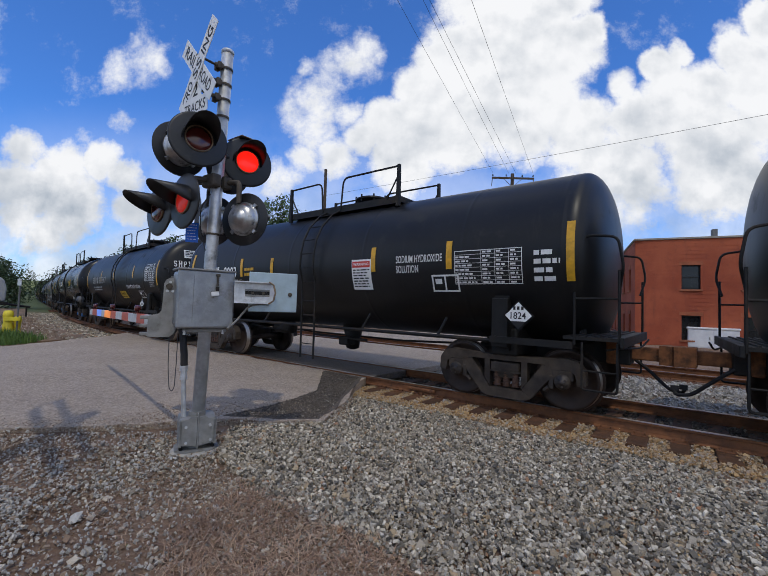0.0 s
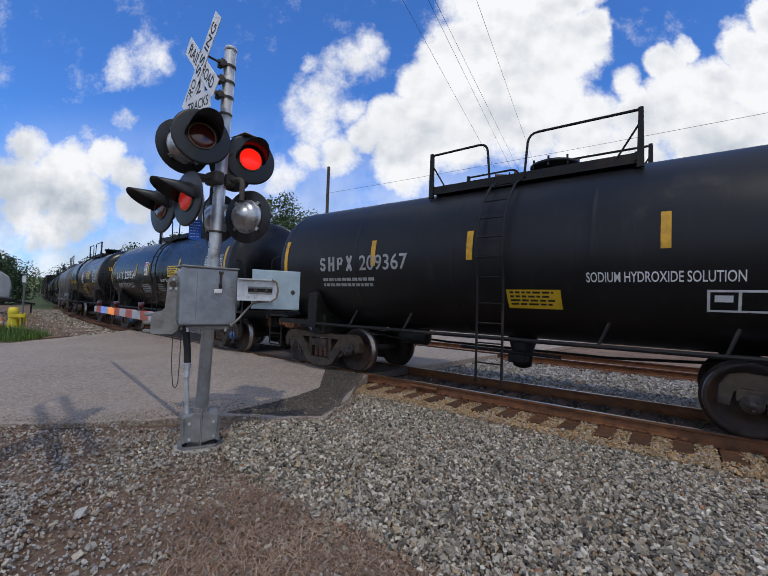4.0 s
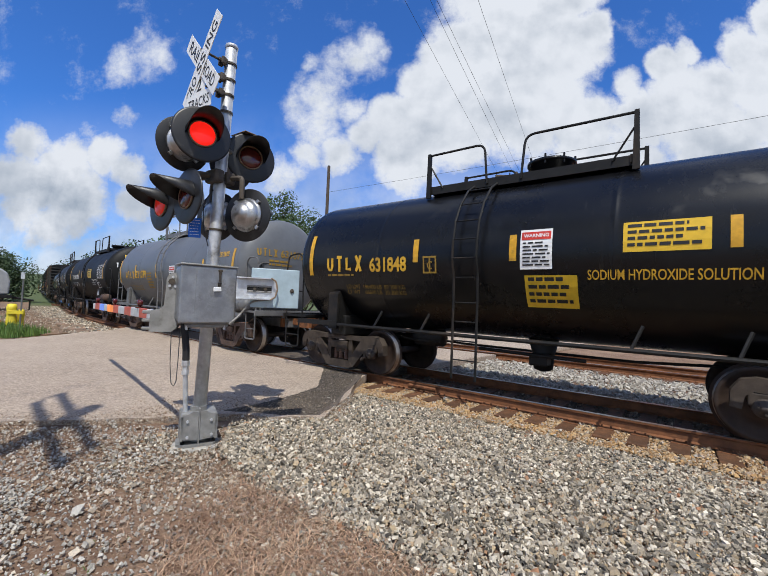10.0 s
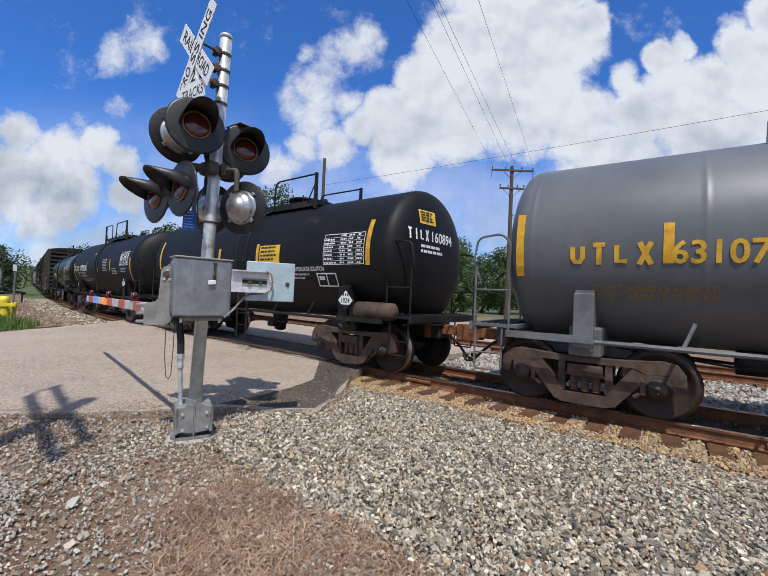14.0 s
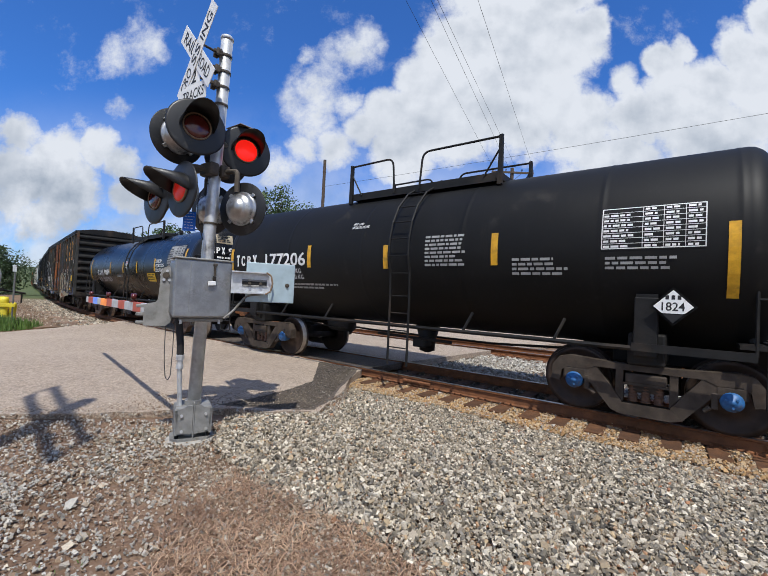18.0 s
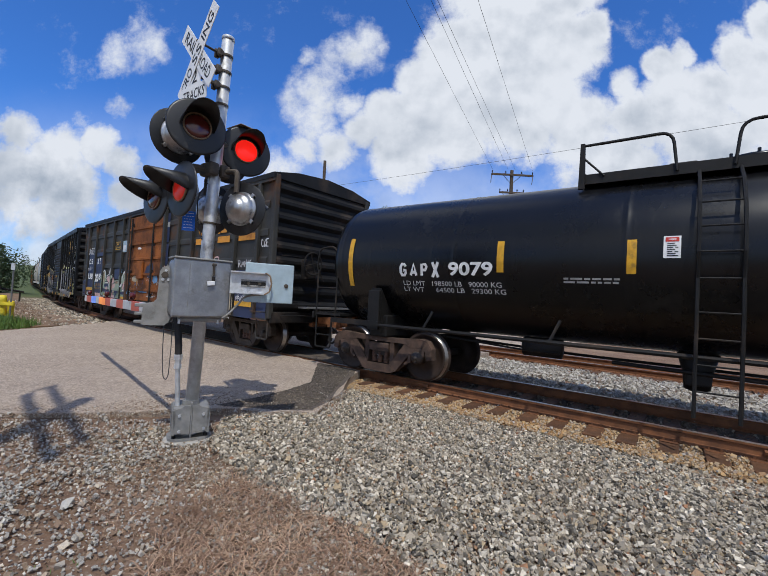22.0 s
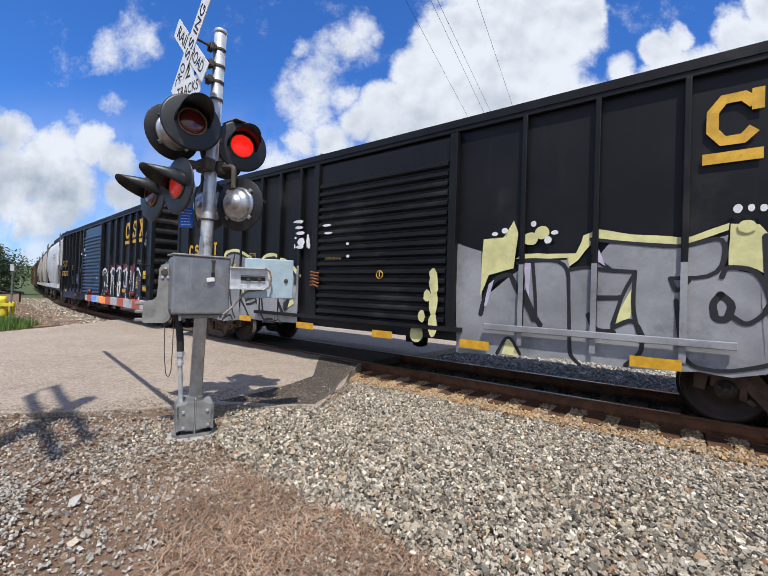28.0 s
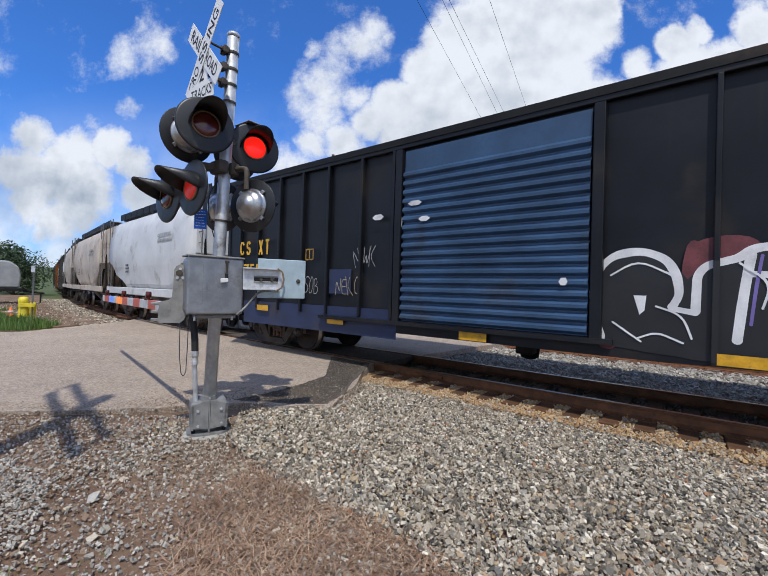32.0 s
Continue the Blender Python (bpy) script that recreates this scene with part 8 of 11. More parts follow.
    daub(car, [(2.72, 2.04), (2.82, 2.11), (3.54, 2.09), (3.61, 2.25), (3.63, 2.33), (3.81, 2.4), (4.17, 2.31), (4.71, 2.24), (4.79, 2.26), (5.11, 2.38), (5.1, 2.3), (4.75, 2.17), (4.67, 2.16), (3.91, 2.25), (3.73, 2.22), (3.57, 2.0), (3.47, 1.92), (3.45, 2.03), (2.83, 2.04)], "spray_yellow")
    daub(car, [(5.12, 2.37), (5.36, 2.35), (5.43, 2.25), (5.6, 2.46), (5.59, 2.34), (5.43, 2.21), (5.43, 1.8), (5.34, 1.87), (5.11, 1.91)], "spray_yellow")
    daub(car, [(4.2, 1.64), (4.08, 1.37), (4.02, 1.17), (4.19, 1.27), (4.24, 1.61)], "spray_yellow")
    daub(car, [(2.65, 0.91), (2.55, 0.63), (2.83, 0.62)], "spray_yellow")
    daub(car, [(6.17, 2.43), (6.26, 2.43), (6.25, 2.15), (6.37, 2.23), (6.53, 2.26), (6.97, 2.22), (6.97, 2.09), (6.93, 1.63), (6.88, 1.63), (6.89, 2.12), (6.58, 2.18), (6.4, 2.12), (6.29, 2.02), (6.28, 1.85), (6.17, 1.85)], "spray_yellow")
    daub(car, [(6.18, 1.42), (6.29, 1.43), (6.29, 0.99), (6.27, 0.71), (6.17, 0.69), (6.17, 1.17)], "spray_yellow")
    daub(car, [(6.92, 1.51), (6.94, 1.51), (6.94, 1.02), (6.92, 1.05)], "spray_yellow")
    streak(car, [(2.21, 1.2), (2.26, 1.45), (2.41, 1.74), (2.66, 1.83), (2.74, 1.62), (3.1, 1.1)], 0.085, "spray_black")
    streak(car, [(3.77, 1.5), (4.07, 1.51)], 0.085, "spray_black")
    streak(car, [(3.72, 1.27), (3.79, 1.07), (4.0, 1.07)], 0.085, "spray_black")
    streak(car, [(5.05, 1.58), (4.98, 1.48), (5.01, 1.3), (5.11, 1.3), (5.16, 1.48), (5.05, 1.58)], 0.085, "spray_black")
    streak(car, [(5.42, 2.21), (5.44, 1.8), (5.48, 1.53), (5.54, 1.43), (5.61, 1.8), (5.61, 2.21)], 0.085, "spray_black")
    streak(car, [(2.77, 1.97), (2.83, 2.01), (3.45, 2.0), (3.47, 1.51), (3.5, 0.72), (3.62, 0.61)], 0.055, "spray_black")
    streak(car, [(2.98, 1.97), (3.03, 1.45), (3.04, 1.2)], 0.055, "spray_black")
    streak(car, [(3.47, 1.87), (3.65, 1.91), (3.93, 1.86), (4.23, 1.84)], 0.055, "spray_black")
    streak(car, [(3.73, 2.27), (3.96, 2.23), (4.71, 2.12), (5.1, 2.26), (5.06, 1.78), (4.59, 1.76)], 0.055, "spray_black")
    streak(car, [(3.75, 2.24), (3.75, 2.04), (3.97, 1.86)], 0.055, "spray_black")
    streak(car, [(4.23, 1.83), (4.1, 1.56), (4.0, 1.17)], 0.055, "spray_black")
    streak(car, [(4.23, 1.84), (4.21, 1.33), (4.35, 0.88), (4.15, 0.67)], 0.055, "spray_black")
    streak(car, [(4.0, 1.13), (4.23, 1.27), (4.35, 1.0)], 0.055, "spray_black")
    streak(car, [(4.59, 1.76), (4.65, 1.58), (4.76, 1.73)], 0.055, "spray_black")
    streak(car, [(4.65, 1.5), (4.69, 1.13), (4.73, 0.84), (4.83, 0.74), (5.09, 0.72), (5.4, 0.82), (5.62, 0.93)], 0.055, "spray_black")
    streak(car, [(5.06, 1.78), (5.09, 1.89), (5.31, 1.87), (5.41, 1.73), (5.47, 1.49), (5.39, 1.35), (5.27, 1.25), (5.16, 1.34)], 0.055, "spray_black")
    streak(car, [(5.46, 1.39), (5.61, 1.44)], 0.055, "spray_black")
    streak(car, [(5.64, 2.41), (5.7, 0.93)], 0.055, "spray_black")
    streak(car, [(6.31, 1.99), (6.32, 1.86), (6.41, 1.8), (6.44, 2.08)], 0.055, "spray_black")
    streak(car, [(6.11, 1.42), (6.45, 1.43)], 0.055, "spray_black")
    streak(car, [(2.49, 0.63), (2.65, 0.95), (2.83, 0.66)], 0.055, "spray_black")
    streak(car, [(6.35, 1.38), (6.38, 1.03), (6.53, 0.95)], 0.12, "spray_black")
    streak(car, [(2.85, 1.54), (3.02, 1.19)], 0.12, "spray_black")
    daub(car, [(2.86, 1.97), (2.96, 1.97), (2.94, 1.49), (2.89, 1.62)], "spray_lilac")
    daub(car, [(5.55, 2.17), (5.58, 2.17), (5.58, 1.56), (5.52, 1.8)], "spray_lilac")
    daub(car, [(3.82, 2.14), (3.9, 1.92), (3.78, 2.0)], "spray_lilac")
    daub(car, [(2.33, 1.66), (2.41, 1.73), (2.31, 1.34), (2.26, 1.32)], "spray_lilac")
    daub(car, [(6.35, 2.06), (6.38, 2.06), (6.38, 1.87), (6.36, 1.87)], "spray_lilac")
    daub(car, [(5.52, 0.83), (5.58, 0.84), (5.59, 0.72), (5.53, 0.71)], "spray_lilac")
    spot(car, 7.05, 1.3, 0.09, 0.15, "spray_yellow", 0)
    spot(car, 7.26, 1.4, 0.07, 0.1, "spray_yellow", 1)
    spot(car, 7.25, 1.18, 0.05, 0.06, "spray_yellow", 2)
    spot(car, 7.32, 1.05, 0.06, 0.09, "spray_yellow", 3)
    spot(car, 7.51, 1.19, 0.05, 0.07, "spray_yellow", 4)
    spot(car, 7.45, 0.96, 0.05, 0.07, "spray_yellow", 5)
    spot(car, 7.32, 1.28, 0.03, 0.04, "spray_yellow", 6)
    spot(car, 7.25, 0.89, 0.1, 0.07, "spray_yellow", 7)
    spot(car, 3.1, 2.4, 0.1, 0.09, "spray_yellow", 8)
    spot(car, 2.94, 2.32, 0.11, 0.09, "spray_yellow", 9)
    spot(car, 5.26, 2.33, 0.08, 0.07, "spray_yellow", 10)
    spot(car, 2.98, 2.53, 0.04, 0.04, "spray_white", 0)
    spot(car, 3.18, 2.29, 0.05, 0.05, "spray_white", 1)
    spot(car, 3.27, 2.39, 0.05, 0.03, "spray_white", 2)
    spot(car, 5.18, 2.53, 0.04, 0.05, "spray_white", 3)
    spot(car, 5.29, 2.53, 0.03, 0.04, "spray_white", 4)
    spot(car, 5.39, 2.52, 0.03, 0.04, "spray_white", 5)
    spot(car, 7.54, 1.39, 0.02, 0.03, "spray_white", 6)
    spot(car, 2.41, 2.42, 0.05, 0.03, "spray_white", 7)
    spot(car, 2.56, 2.46, 0.05, 0.04, "spray_white", 8)
    daub(car, [(6.58, 1.7), (6.88, 1.7), (6.89, 1.28), (6.59, 1.26)], "box_black")
    daub(car, [(5.87, 1.26), (6.37, 1.29), (6.37, 1.13), (5.88, 1.09)], "box_black")
    spot(car, 1.13, 2.42, 0.12, 0.09, "spray_yellow", 0)
    spot(car, 0.92, 2.26, 0.17, 0.08, "spray_yellow", 1)
    spot(car, 0.95, 1.59, 0.13, 0.1, "spray_yellow", 2)
    spot(car, 1.04, 1.34, 0.11, 0.1, "spray_yellow", 3)
    spot(car, 0.85, 1.16, 0.11, 0.09, "spray_yellow", 4)
    spot(car, 1.06, 0.79, 0.13, 0.14, "spray_yellow", 5)
    spot(car, 1.19, 1.1, 0.08, 0.08, "spray_yellow", 6)
    spot(car, 0.93, 2.0, 0.09, 0.14, "spray_yellow", 7)
    daub(car, [(-6.06, 1.99), (-5.74, 1.91), (-5.27, 1.94), (-4.95, 2.12), (-4.91, 2.23), (-4.86, 2.33), (-4.44, 2.37), (-4.16, 2.31), (-3.8, 2.19), (-3.65, 2.05), (-3.59, 2.01), (-3.3, 2.04), (-3.24, 2.13), (-3.09, 2.22), (-2.84, 2.22), (-2.74, 2.14), (-2.69, 2.08), (-2.5, 2.07), (-2.28, 1.96), (-2.11, 1.79), (-2.02, 1.71), (-2.0, 0.77), (-2.61, 0.72), (-3.61, 0.73), (-4.9, 0.61), (-5.31, 0.64), (-5.75, 0.78), (-6.03, 0.79), (-6.13, 1.28), (-5.73, 1.46), (-5.97, 1.77)], "silver")
    streak(car, [(-4.92, 2.23), (-4.88, 2.38), (-4.44, 2.43), (-4.16, 2.36), (-3.77, 2.21)], 0.1, "spray_yellow")
    streak(car, [(-3.56, 2.08), (-3.33, 2.12), (-3.24, 2.21), (-3.04, 2.28), (-2.76, 2.23), (-2.7, 2.14), (-2.5, 2.13), (-2.24, 2.01), (-1.98, 1.78)], 0.1, "spray_yellow")
    streak(car, [(-5.25, 1.98), (-4.95, 2.12)], 0.1, "spray_yellow")
    streak(car, [(-5.74, 1.91), (-6.03, 2.01), (-5.99, 1.78), (-5.7, 1.42)], 0.05, "spray_white")
    streak(car, [(-6.1, 1.2), (-5.96, 1.41), (-5.73, 1.46), (-5.5, 1.15)], 0.05, "spray_white")
    streak(car, [(-4.9, 1.9), (-4.86, 2.33), (-4.44, 2.37), (-4.15, 2.3), (-3.8, 2.17), (-3.69, 1.95), (-3.71, 1.66), (-3.75, 1.56)], 0.065, "spray_black")
    streak(car, [(-4.45, 2.32), (-4.57, 1.93)], 0.065, "spray_black")
    streak(car, [(-6.05, 1.95), (-5.88, 1.87), (-5.52, 1.86), (-5.26, 1.91), (-4.95, 2.07)], 0.065, "spray_black")
    streak(car, [(-5.95, 1.77), (-5.66, 1.41)], 0.065, "spray_black")
    streak(car, [(-6.03, 1.22), (-5.73, 1.41), (-5.43, 1.06)], 0.065, "spray_black")
    streak(car, [(-6.06, 1.19), (-5.99, 0.79)], 0.065, "spray_black")
    streak(car, [(-4.9, 1.71), (-5.05, 1.48), (-5.09, 1.18), (-5.03, 1.03), (-4.92, 1.15), (-4.62, 1.35)], 0.065, "spray_black")
    streak(car, [(-4.56, 1.75), (-4.62, 1.42), (-4.56, 1.14), (-4.46, 0.86), (-4.35, 0.73)], 0.065, "spray_black")
    streak(car, [(-4.49, 1.68), (-4.14, 1.61), (-3.82, 1.62), (-3.76, 1.79), (-3.95, 1.85), (-4.11, 1.75), (-4.09, 1.65)], 0.065, "spray_black")
    streak(car, [(-4.31, 1.61), (-4.16, 1.23), (-3.86, 0.92), (-3.73, 0.73)], 0.065, "spray_black")
    streak(car, [(-5.75, 0.82), (-5.31, 0.66)], 0.065, "spray_black")
    streak(car, [(-4.9, 0.65), (-4.71, 0.76), (-4.53, 0.78), (-4.46, 0.68)], 0.065, "spray_black")
    streak(car, [(-3.65, 2.02), (-3.71, 1.59), (-3.6, 1.43), (-3.31, 1.41), (-3.21, 0.92)], 0.065, "spray_black")
    streak(car, [(-3.56, 2.03), (-3.3, 2.07), (-3.49, 1.72), (-3.52, 1.53), (-3.34, 1.54)], 0.065, "spray_black")
    streak(car, [(-2.81, 2.17), (-2.98, 1.97), (-3.1, 1.67), (-3.13, 1.54), (-3.05, 1.51)], 0.065, "spray_black")
    streak(car, [(-3.15, 1.42), (-3.02, 1.36), (-2.82, 1.37), (-2.69, 1.18), (-2.69, 1.03), (-2.75, 0.79)], 0.065, "spray_black")
    streak(car, [(-2.83, 2.0), (-2.69, 2.07), (-2.48, 2.07), (-2.28, 1.96), (-2.09, 1.76), (-2.1, 1.63)], 0.065, "spray_black")
    streak(car, [(-2.67, 1.53), (-2.58, 1.67), (-2.47, 1.7), (-2.31, 1.62)], 0.065, "spray_black")
    streak(car, [(-2.61, 1.59), (-2.48, 1.28)], 0.065, "spray_black")
    streak(car, [(-3.9, 1.17), (-3.63, 1.29), (-3.48, 1.33), (-3.34, 1.22), (-3.68, 1.1), (-3.87, 1.08)], 0.065, "spray_black")
    streak(car, [(-3.54, 1.27), (-3.33, 0.97), (-3.16, 0.71), (-2.8, 0.72)], 0.065, "spray_black")
    streak(car, [(-3.19, 0.7), (-3.06, 0.78), (-2.85, 0.78)], 0.065, "spray_black")
    streak(car, [(-2.8, 0.72), (-2.72, 0.79), (-2.56, 0.73)], 0.065, "spray_black")
    streak(car, [(-3.24, 2.04), (-3.2, 2.16), (-2.81, 2.19), (-2.73, 2.07)], 0.1, "spray_black")
    streak(car, [(-2.83, 2.03), (-2.9, 1.73), (-2.88, 1.55), (-2.72, 1.26), (-2.52, 0.99)], 0.1, "spray_black")
    streak(car, [(-4.07, 1.57), (-4.03, 1.3), (-3.78, 1.22), (-3.57, 1.27)], 0.1, "spray_black")
    daub(car, [(-2.11, 1.79), (-2.0, 1.68), (-2.02, 1.56), (-2.14, 1.6)], "spray_black")
    daub(car, [(-2.47, 1.19), (-2.35, 1.26), (-2.26, 1.24), (-2.32, 1.04), (-2.43, 0.99), (-2.48, 1.05)], "spray_black")
    daub(car, [(-4.08, 1.51), (-4.01, 1.53), (-3.8, 1.26), (-3.87, 1.22), (-4.03, 1.31)], "spray_yellow")
    daub(car, [(-2.32, 1.07), (-2.26, 1.24), (-2.14, 1.27), (-2.11, 1.17)], "spray_yellow")
    daub(car, [(-2.45, 1.62), (-2.39, 1.63), (-2.41, 1.5), (-2.45, 1.51)], "spray_yellow")
    daub(car, [(-2.69, 0.74), (-2.63, 0.77), (-2.57, 0.73)], "spray_yellow")
    daub(car, [(-3.35, 1.91), (-3.32, 1.79), (-3.4, 1.6), (-3.47, 1.6), (-3.44, 1.79)], "spray_lilac")
    daub(car, [(-3.11, 1.79), (-3.03, 1.73), (-3.07, 1.54), (-3.13, 1.6)], "spray_lilac")
    daub(car, [(-2.54, 1.65), (-2.48, 1.68), (-2.42, 1.45), (-2.48, 1.33)], "spray_lilac")
    daub(car, [(-4.67, 1.68), (-4.59, 1.64), (-4.64, 1.39), (-4.71, 1.31)], "spray_lilac")
    daub(car, [(-5.05, 1.45), (-4.99, 1.48), (-5.03, 1.07), (-5.09, 1.18)], "spray_lilac")
    daub(car, [(-3.15, 1.42), (-3.06, 1.39), (-3.12, 1.27)], "spray_lilac")
    daub(car, [(-2.46, 1.28), (-2.35, 1.48), (-2.23, 1.57), (-2.06, 1.55), (-2.08, 1.3)], "dull_white")
    bm = bmesh.new()
    box(bm, (3.75, -1.645, 1.02), (2.9, 0.045, 0.09), None, 0.01)
    part("door_rail", bm, M["silver"], car, "sprayed steel rail low on the side")
    post_paint(car, posts[7:10] + posts[11:12], 0.78, 1.95, "silver", 0.07), post_paint(car, posts[2:7], 0.78, 2.0, "silver", 0.07)
    over = -1.6245

    def coat(x, z):
        return V(x, over, z)
    owner_mark(car, -6.73, -6.11, 2.31, 2.65, coat, "yellow", ("ring", "bends")), owner_mark(car, -5.74, -5.18, 2.32, 2.65, coat, "yellow", ("cross", "post"))
    for words, x0, x1 in (("14", -6.60, -6.19), ("30", -5.72, -5.17), ("06", -4.79, -4.27)):
        stencil(car, words, x0, x1, 1.78, 2.09, coat, "yellow", 0.02)
    stencil(car, ["LD LMT", "LT WT"], -6.62, -6.22, 1.34, 1.54, coat, "dull_yellow", 0.01), small_print(car, -6.66, -6.1, 1.10, 1.16, 1, coat, rng, "dull_yellow"), stencil(car, ["99000", "61000"], -5.62, -5.26, 1.28, 1.50, coat, "dull_yellow", 0.01)
    small_print(car, 6.62, 6.72, 1.28, 1.68, 7, coat, rng, "yellow"), small_print(car, 6.78, 6.88, 1.28, 1.68, 7, coat, rng, "yellow"), small_print(car, 7.0, 7.12, 1.50, 1.64, 2, coat, rng, "dull_yellow")
    stencil(car, "BLT 11 79", 5.90, 6.36, 1.14, 1.25, coat, "yellow", 0.01)
    bm = bmesh.new()
    for a, b, c, d in ((-3.78, -3.52, 2.07, 2.085), (-3.78, -3.52, 2.31, 2.325), (-3.78, -3.765, 2.07, 2.325), (-3.535, -3.52, 2.07, 2.325)):
        add_patch(bm, a, b, c, d, coat)
    add_text(bm, "PLATE", -3.75, -3.56, 2.24, 2.29, coat), add_text(bm, "C", -3.69, -3.62, 2.11, 2.20, coat)
    part("plate_mark", bm, M["dull_yellow"], car, "small framed clearance mark")
    for words, x0, x1, z0, z1 in (("O", 7.12, 7.36, 3.22, 3.40), ("RNK", 7.06, 7.42, 2.80, 3.08), ("LAW", 7.10, 7.46, 2.42, 2.72), ("ZOIZ", 7.12, 7.46, 2.08, 2.28), ("OAVE", 7.14, 7.40, 1.80, 1.92), ("BERA", 7.14, 7.40, 1.66, 1.78), ("VEVER", 7.14, 7.42, 1.52, 1.64)):
        bubble(car, words, x0, x1, z0, z1, -1.584, [("spray_white" if z0 > 2 else "dull_white", 0.028 if z0 > 2 else 0.012, 0.0, 0.0)], len(words), 0.12)
    for k, words in enumerate(("HARL", "NEK", "WOKS", "HAZE")):
        bubble(car, words, -7.3, -6.98, 1.25 + 0.19 * k, 1.38 + 0.19 * k, -1.584, [("dull_white", 0.010, 0.0, 0.0)], k, 0.3)
    for k, words in enumerate(("WARZ", "NEKO", "SOB")):
        bubble(car, words, -6.6 + 0.1 * k, -6.15 + 0.1 * k, 1.22 + 0.24 * k, 1.32 + 0.24 * k, -1.584, [("dull_white", 0.010, 0.0, 0.0)], k + 5, 0.3)
    for k, (x, z, w, h) in enumerate(((-2.02, 2.95, 0.16, 0.04), (-1.98, 2.82, 0.14, 0.035), (-1.95, 2.70, 0.16, 0.04), (-1.70, 2.52, 0.05, 0.14), (-1.92, 2.50, 0.12, 0.10), (-2.10, 2.60, 0.04, 0.03), (-2.12, 2.42, 0.03, 0.05), (-1.66, 2.42, 0.04, 0.08), (-1.95, 2.40, 0.12, 0.04))):
        blot(car, x, z, w, h, -1.6265, "spray_white", k + 80, 6, 0.5)
    for k, (x, z) in enumerate(((-1.10, 2.80), (-1.06, 2.64), (-0.52, 2.40), (-0.50, 2.16))):
        blot(car, x, z, 0.12 if k < 2 else 0.05, 0.03, -1.668, "spray_white", k + 90, 6, 0.4)
    for k in range(3):
        blot(car, 1.20 + 0.1 * k, 1.1 + 0.35 * k, 0.07, 0.10, -1.668, "spray_yellow", k + 30, 14, 0.3), blot(car, 1.42, 0.98 + 0.34 * k, 0.08, 0.20, -1.669, "spray_yellow", k + 35, 14, 0.3)
    stencil(car, "DOOR OPENING", -1.12, -0.70, 2.10, 2.15, lambda x, z: V(x, -1.662, z), "dull_yellow")
    bm = bmesh.new()
    pipe(bm, [(0.28 + 0.07 * math.cos(k * math.pi / 8), -1.662, 1.80 + 0.07 * math.sin(k * math.pi / 8)) for k in range(17)], 0.010, 5)
    rod(bm, (0.28, -1.662, 1.76), (0.28, -1.662, 1.85), 0.010, seg=5)
    part("round_mark", bm, M["yellow"], car, "small yellow ringed mark")
    bm = bmesh.new()
    for k in range(5):
        pipe(bm, arc([(-1.52, -1.68, 1.58 + 0.07 * k), (-1.40, -1.72, 1.60 + 0.06 * k), (-1.28, -1.68, 1.55 + 0.07 * k)], 0.04), 0.022, 6)
    part("door_latch", bm, M["coupler"], car, "red rusty door latch")
    for x0, x1, z in ((-6.74, -6.24, 0.78), (-4.12, -3.62, 0.68), (-1.98, -1.45, 0.66), (0.12, 0.58, 0.66), (1.90, 2.38, 0.66), (4.20, 4.72, 0.68), (6.74, 7.12, 0.84)):
        tape(car, x0, x1, z, z + 0.13 + (0.08 if x0 < -6 else 0), y=-1.6275)

    # dark car with a blue ribbed door
    posts = [-6.80, -6.02, -5.20, -4.39, -3.58, -2.65, -1.87, 2.73, 3.60, 4.50, 5.36, 6.10, 6.78]
    car, half, body, rng = box_car(-84.6, -101.4, "dark box car with blue ribbed door and black and white graffiti", M["box_dark"], M["box_end"], M["box_end"], posts, [], (-1.62, 1.42), M["door_blue"],
                                   "dull blue ribbed sliding door", 17, 4.25, post_w=0.06)
    for x0, x1, shape in ((4.63, 5.16, "ring"), (5.52, 5.92, "bends"), (6.24, 6.72, "cross")):
        mark_block(car, x0, x1, 2.97, 3.78, -1.5625, M["yellow"], shape)
    bm = bmesh.new()
    add_patch(bm, -6.6, -1.75, 0.62, 1.16, lambda x, z: V(x, -1.5625, z))
    part("painted_panel", bm, M["navy"], car, "navy blue painted panel")
    bm = bmesh.new()
    add_patch(bm, -3.52, -2.90, 1.42, 1.92, lambda x, z: V(x, -1.5625, z))
    part("painted_panel", bm, M["navy"], car, "navy blue painted patch")
    spot(car, 2.81, 2.1, 0.32, 0.13, "spray_red", 0)
    spot(car, 3.47, 2.19, 0.3, 0.14, "spray_red", 1)
    spot(car, 2.93, 1.97, 0.33, 0.1, "spray_red", 2)
    spot(car, 3.96, 2.11, 0.28, 0.1, "spray_red", 3)
    spot(car, 4.5, 2.13, 0.29, 0.14, "spray_red", 4)
    spot(car, 5.14, 2.08, 0.22, 0.11, "spray_red", 5)
    spot(car, 5.57, 1.99, 0.24, 0.18, "spray_red", 6)
    spot(car, 5.84, 2.11, 0.18, 0.11, "spray_red", 7)
    spot(car, 5.44, 1.87, 0.24, 0.11, "spray_red", 8)
    spot(car, 1.64, 1.14, 0.17, 0.3, "spray_red", 9)
    spot(car, 2.53, 1.79, 0.12, 0.41, "spray_red", 10)
    spot(car, 4.83, 2.15, 0.21, 0.09, "spray_red", 11)
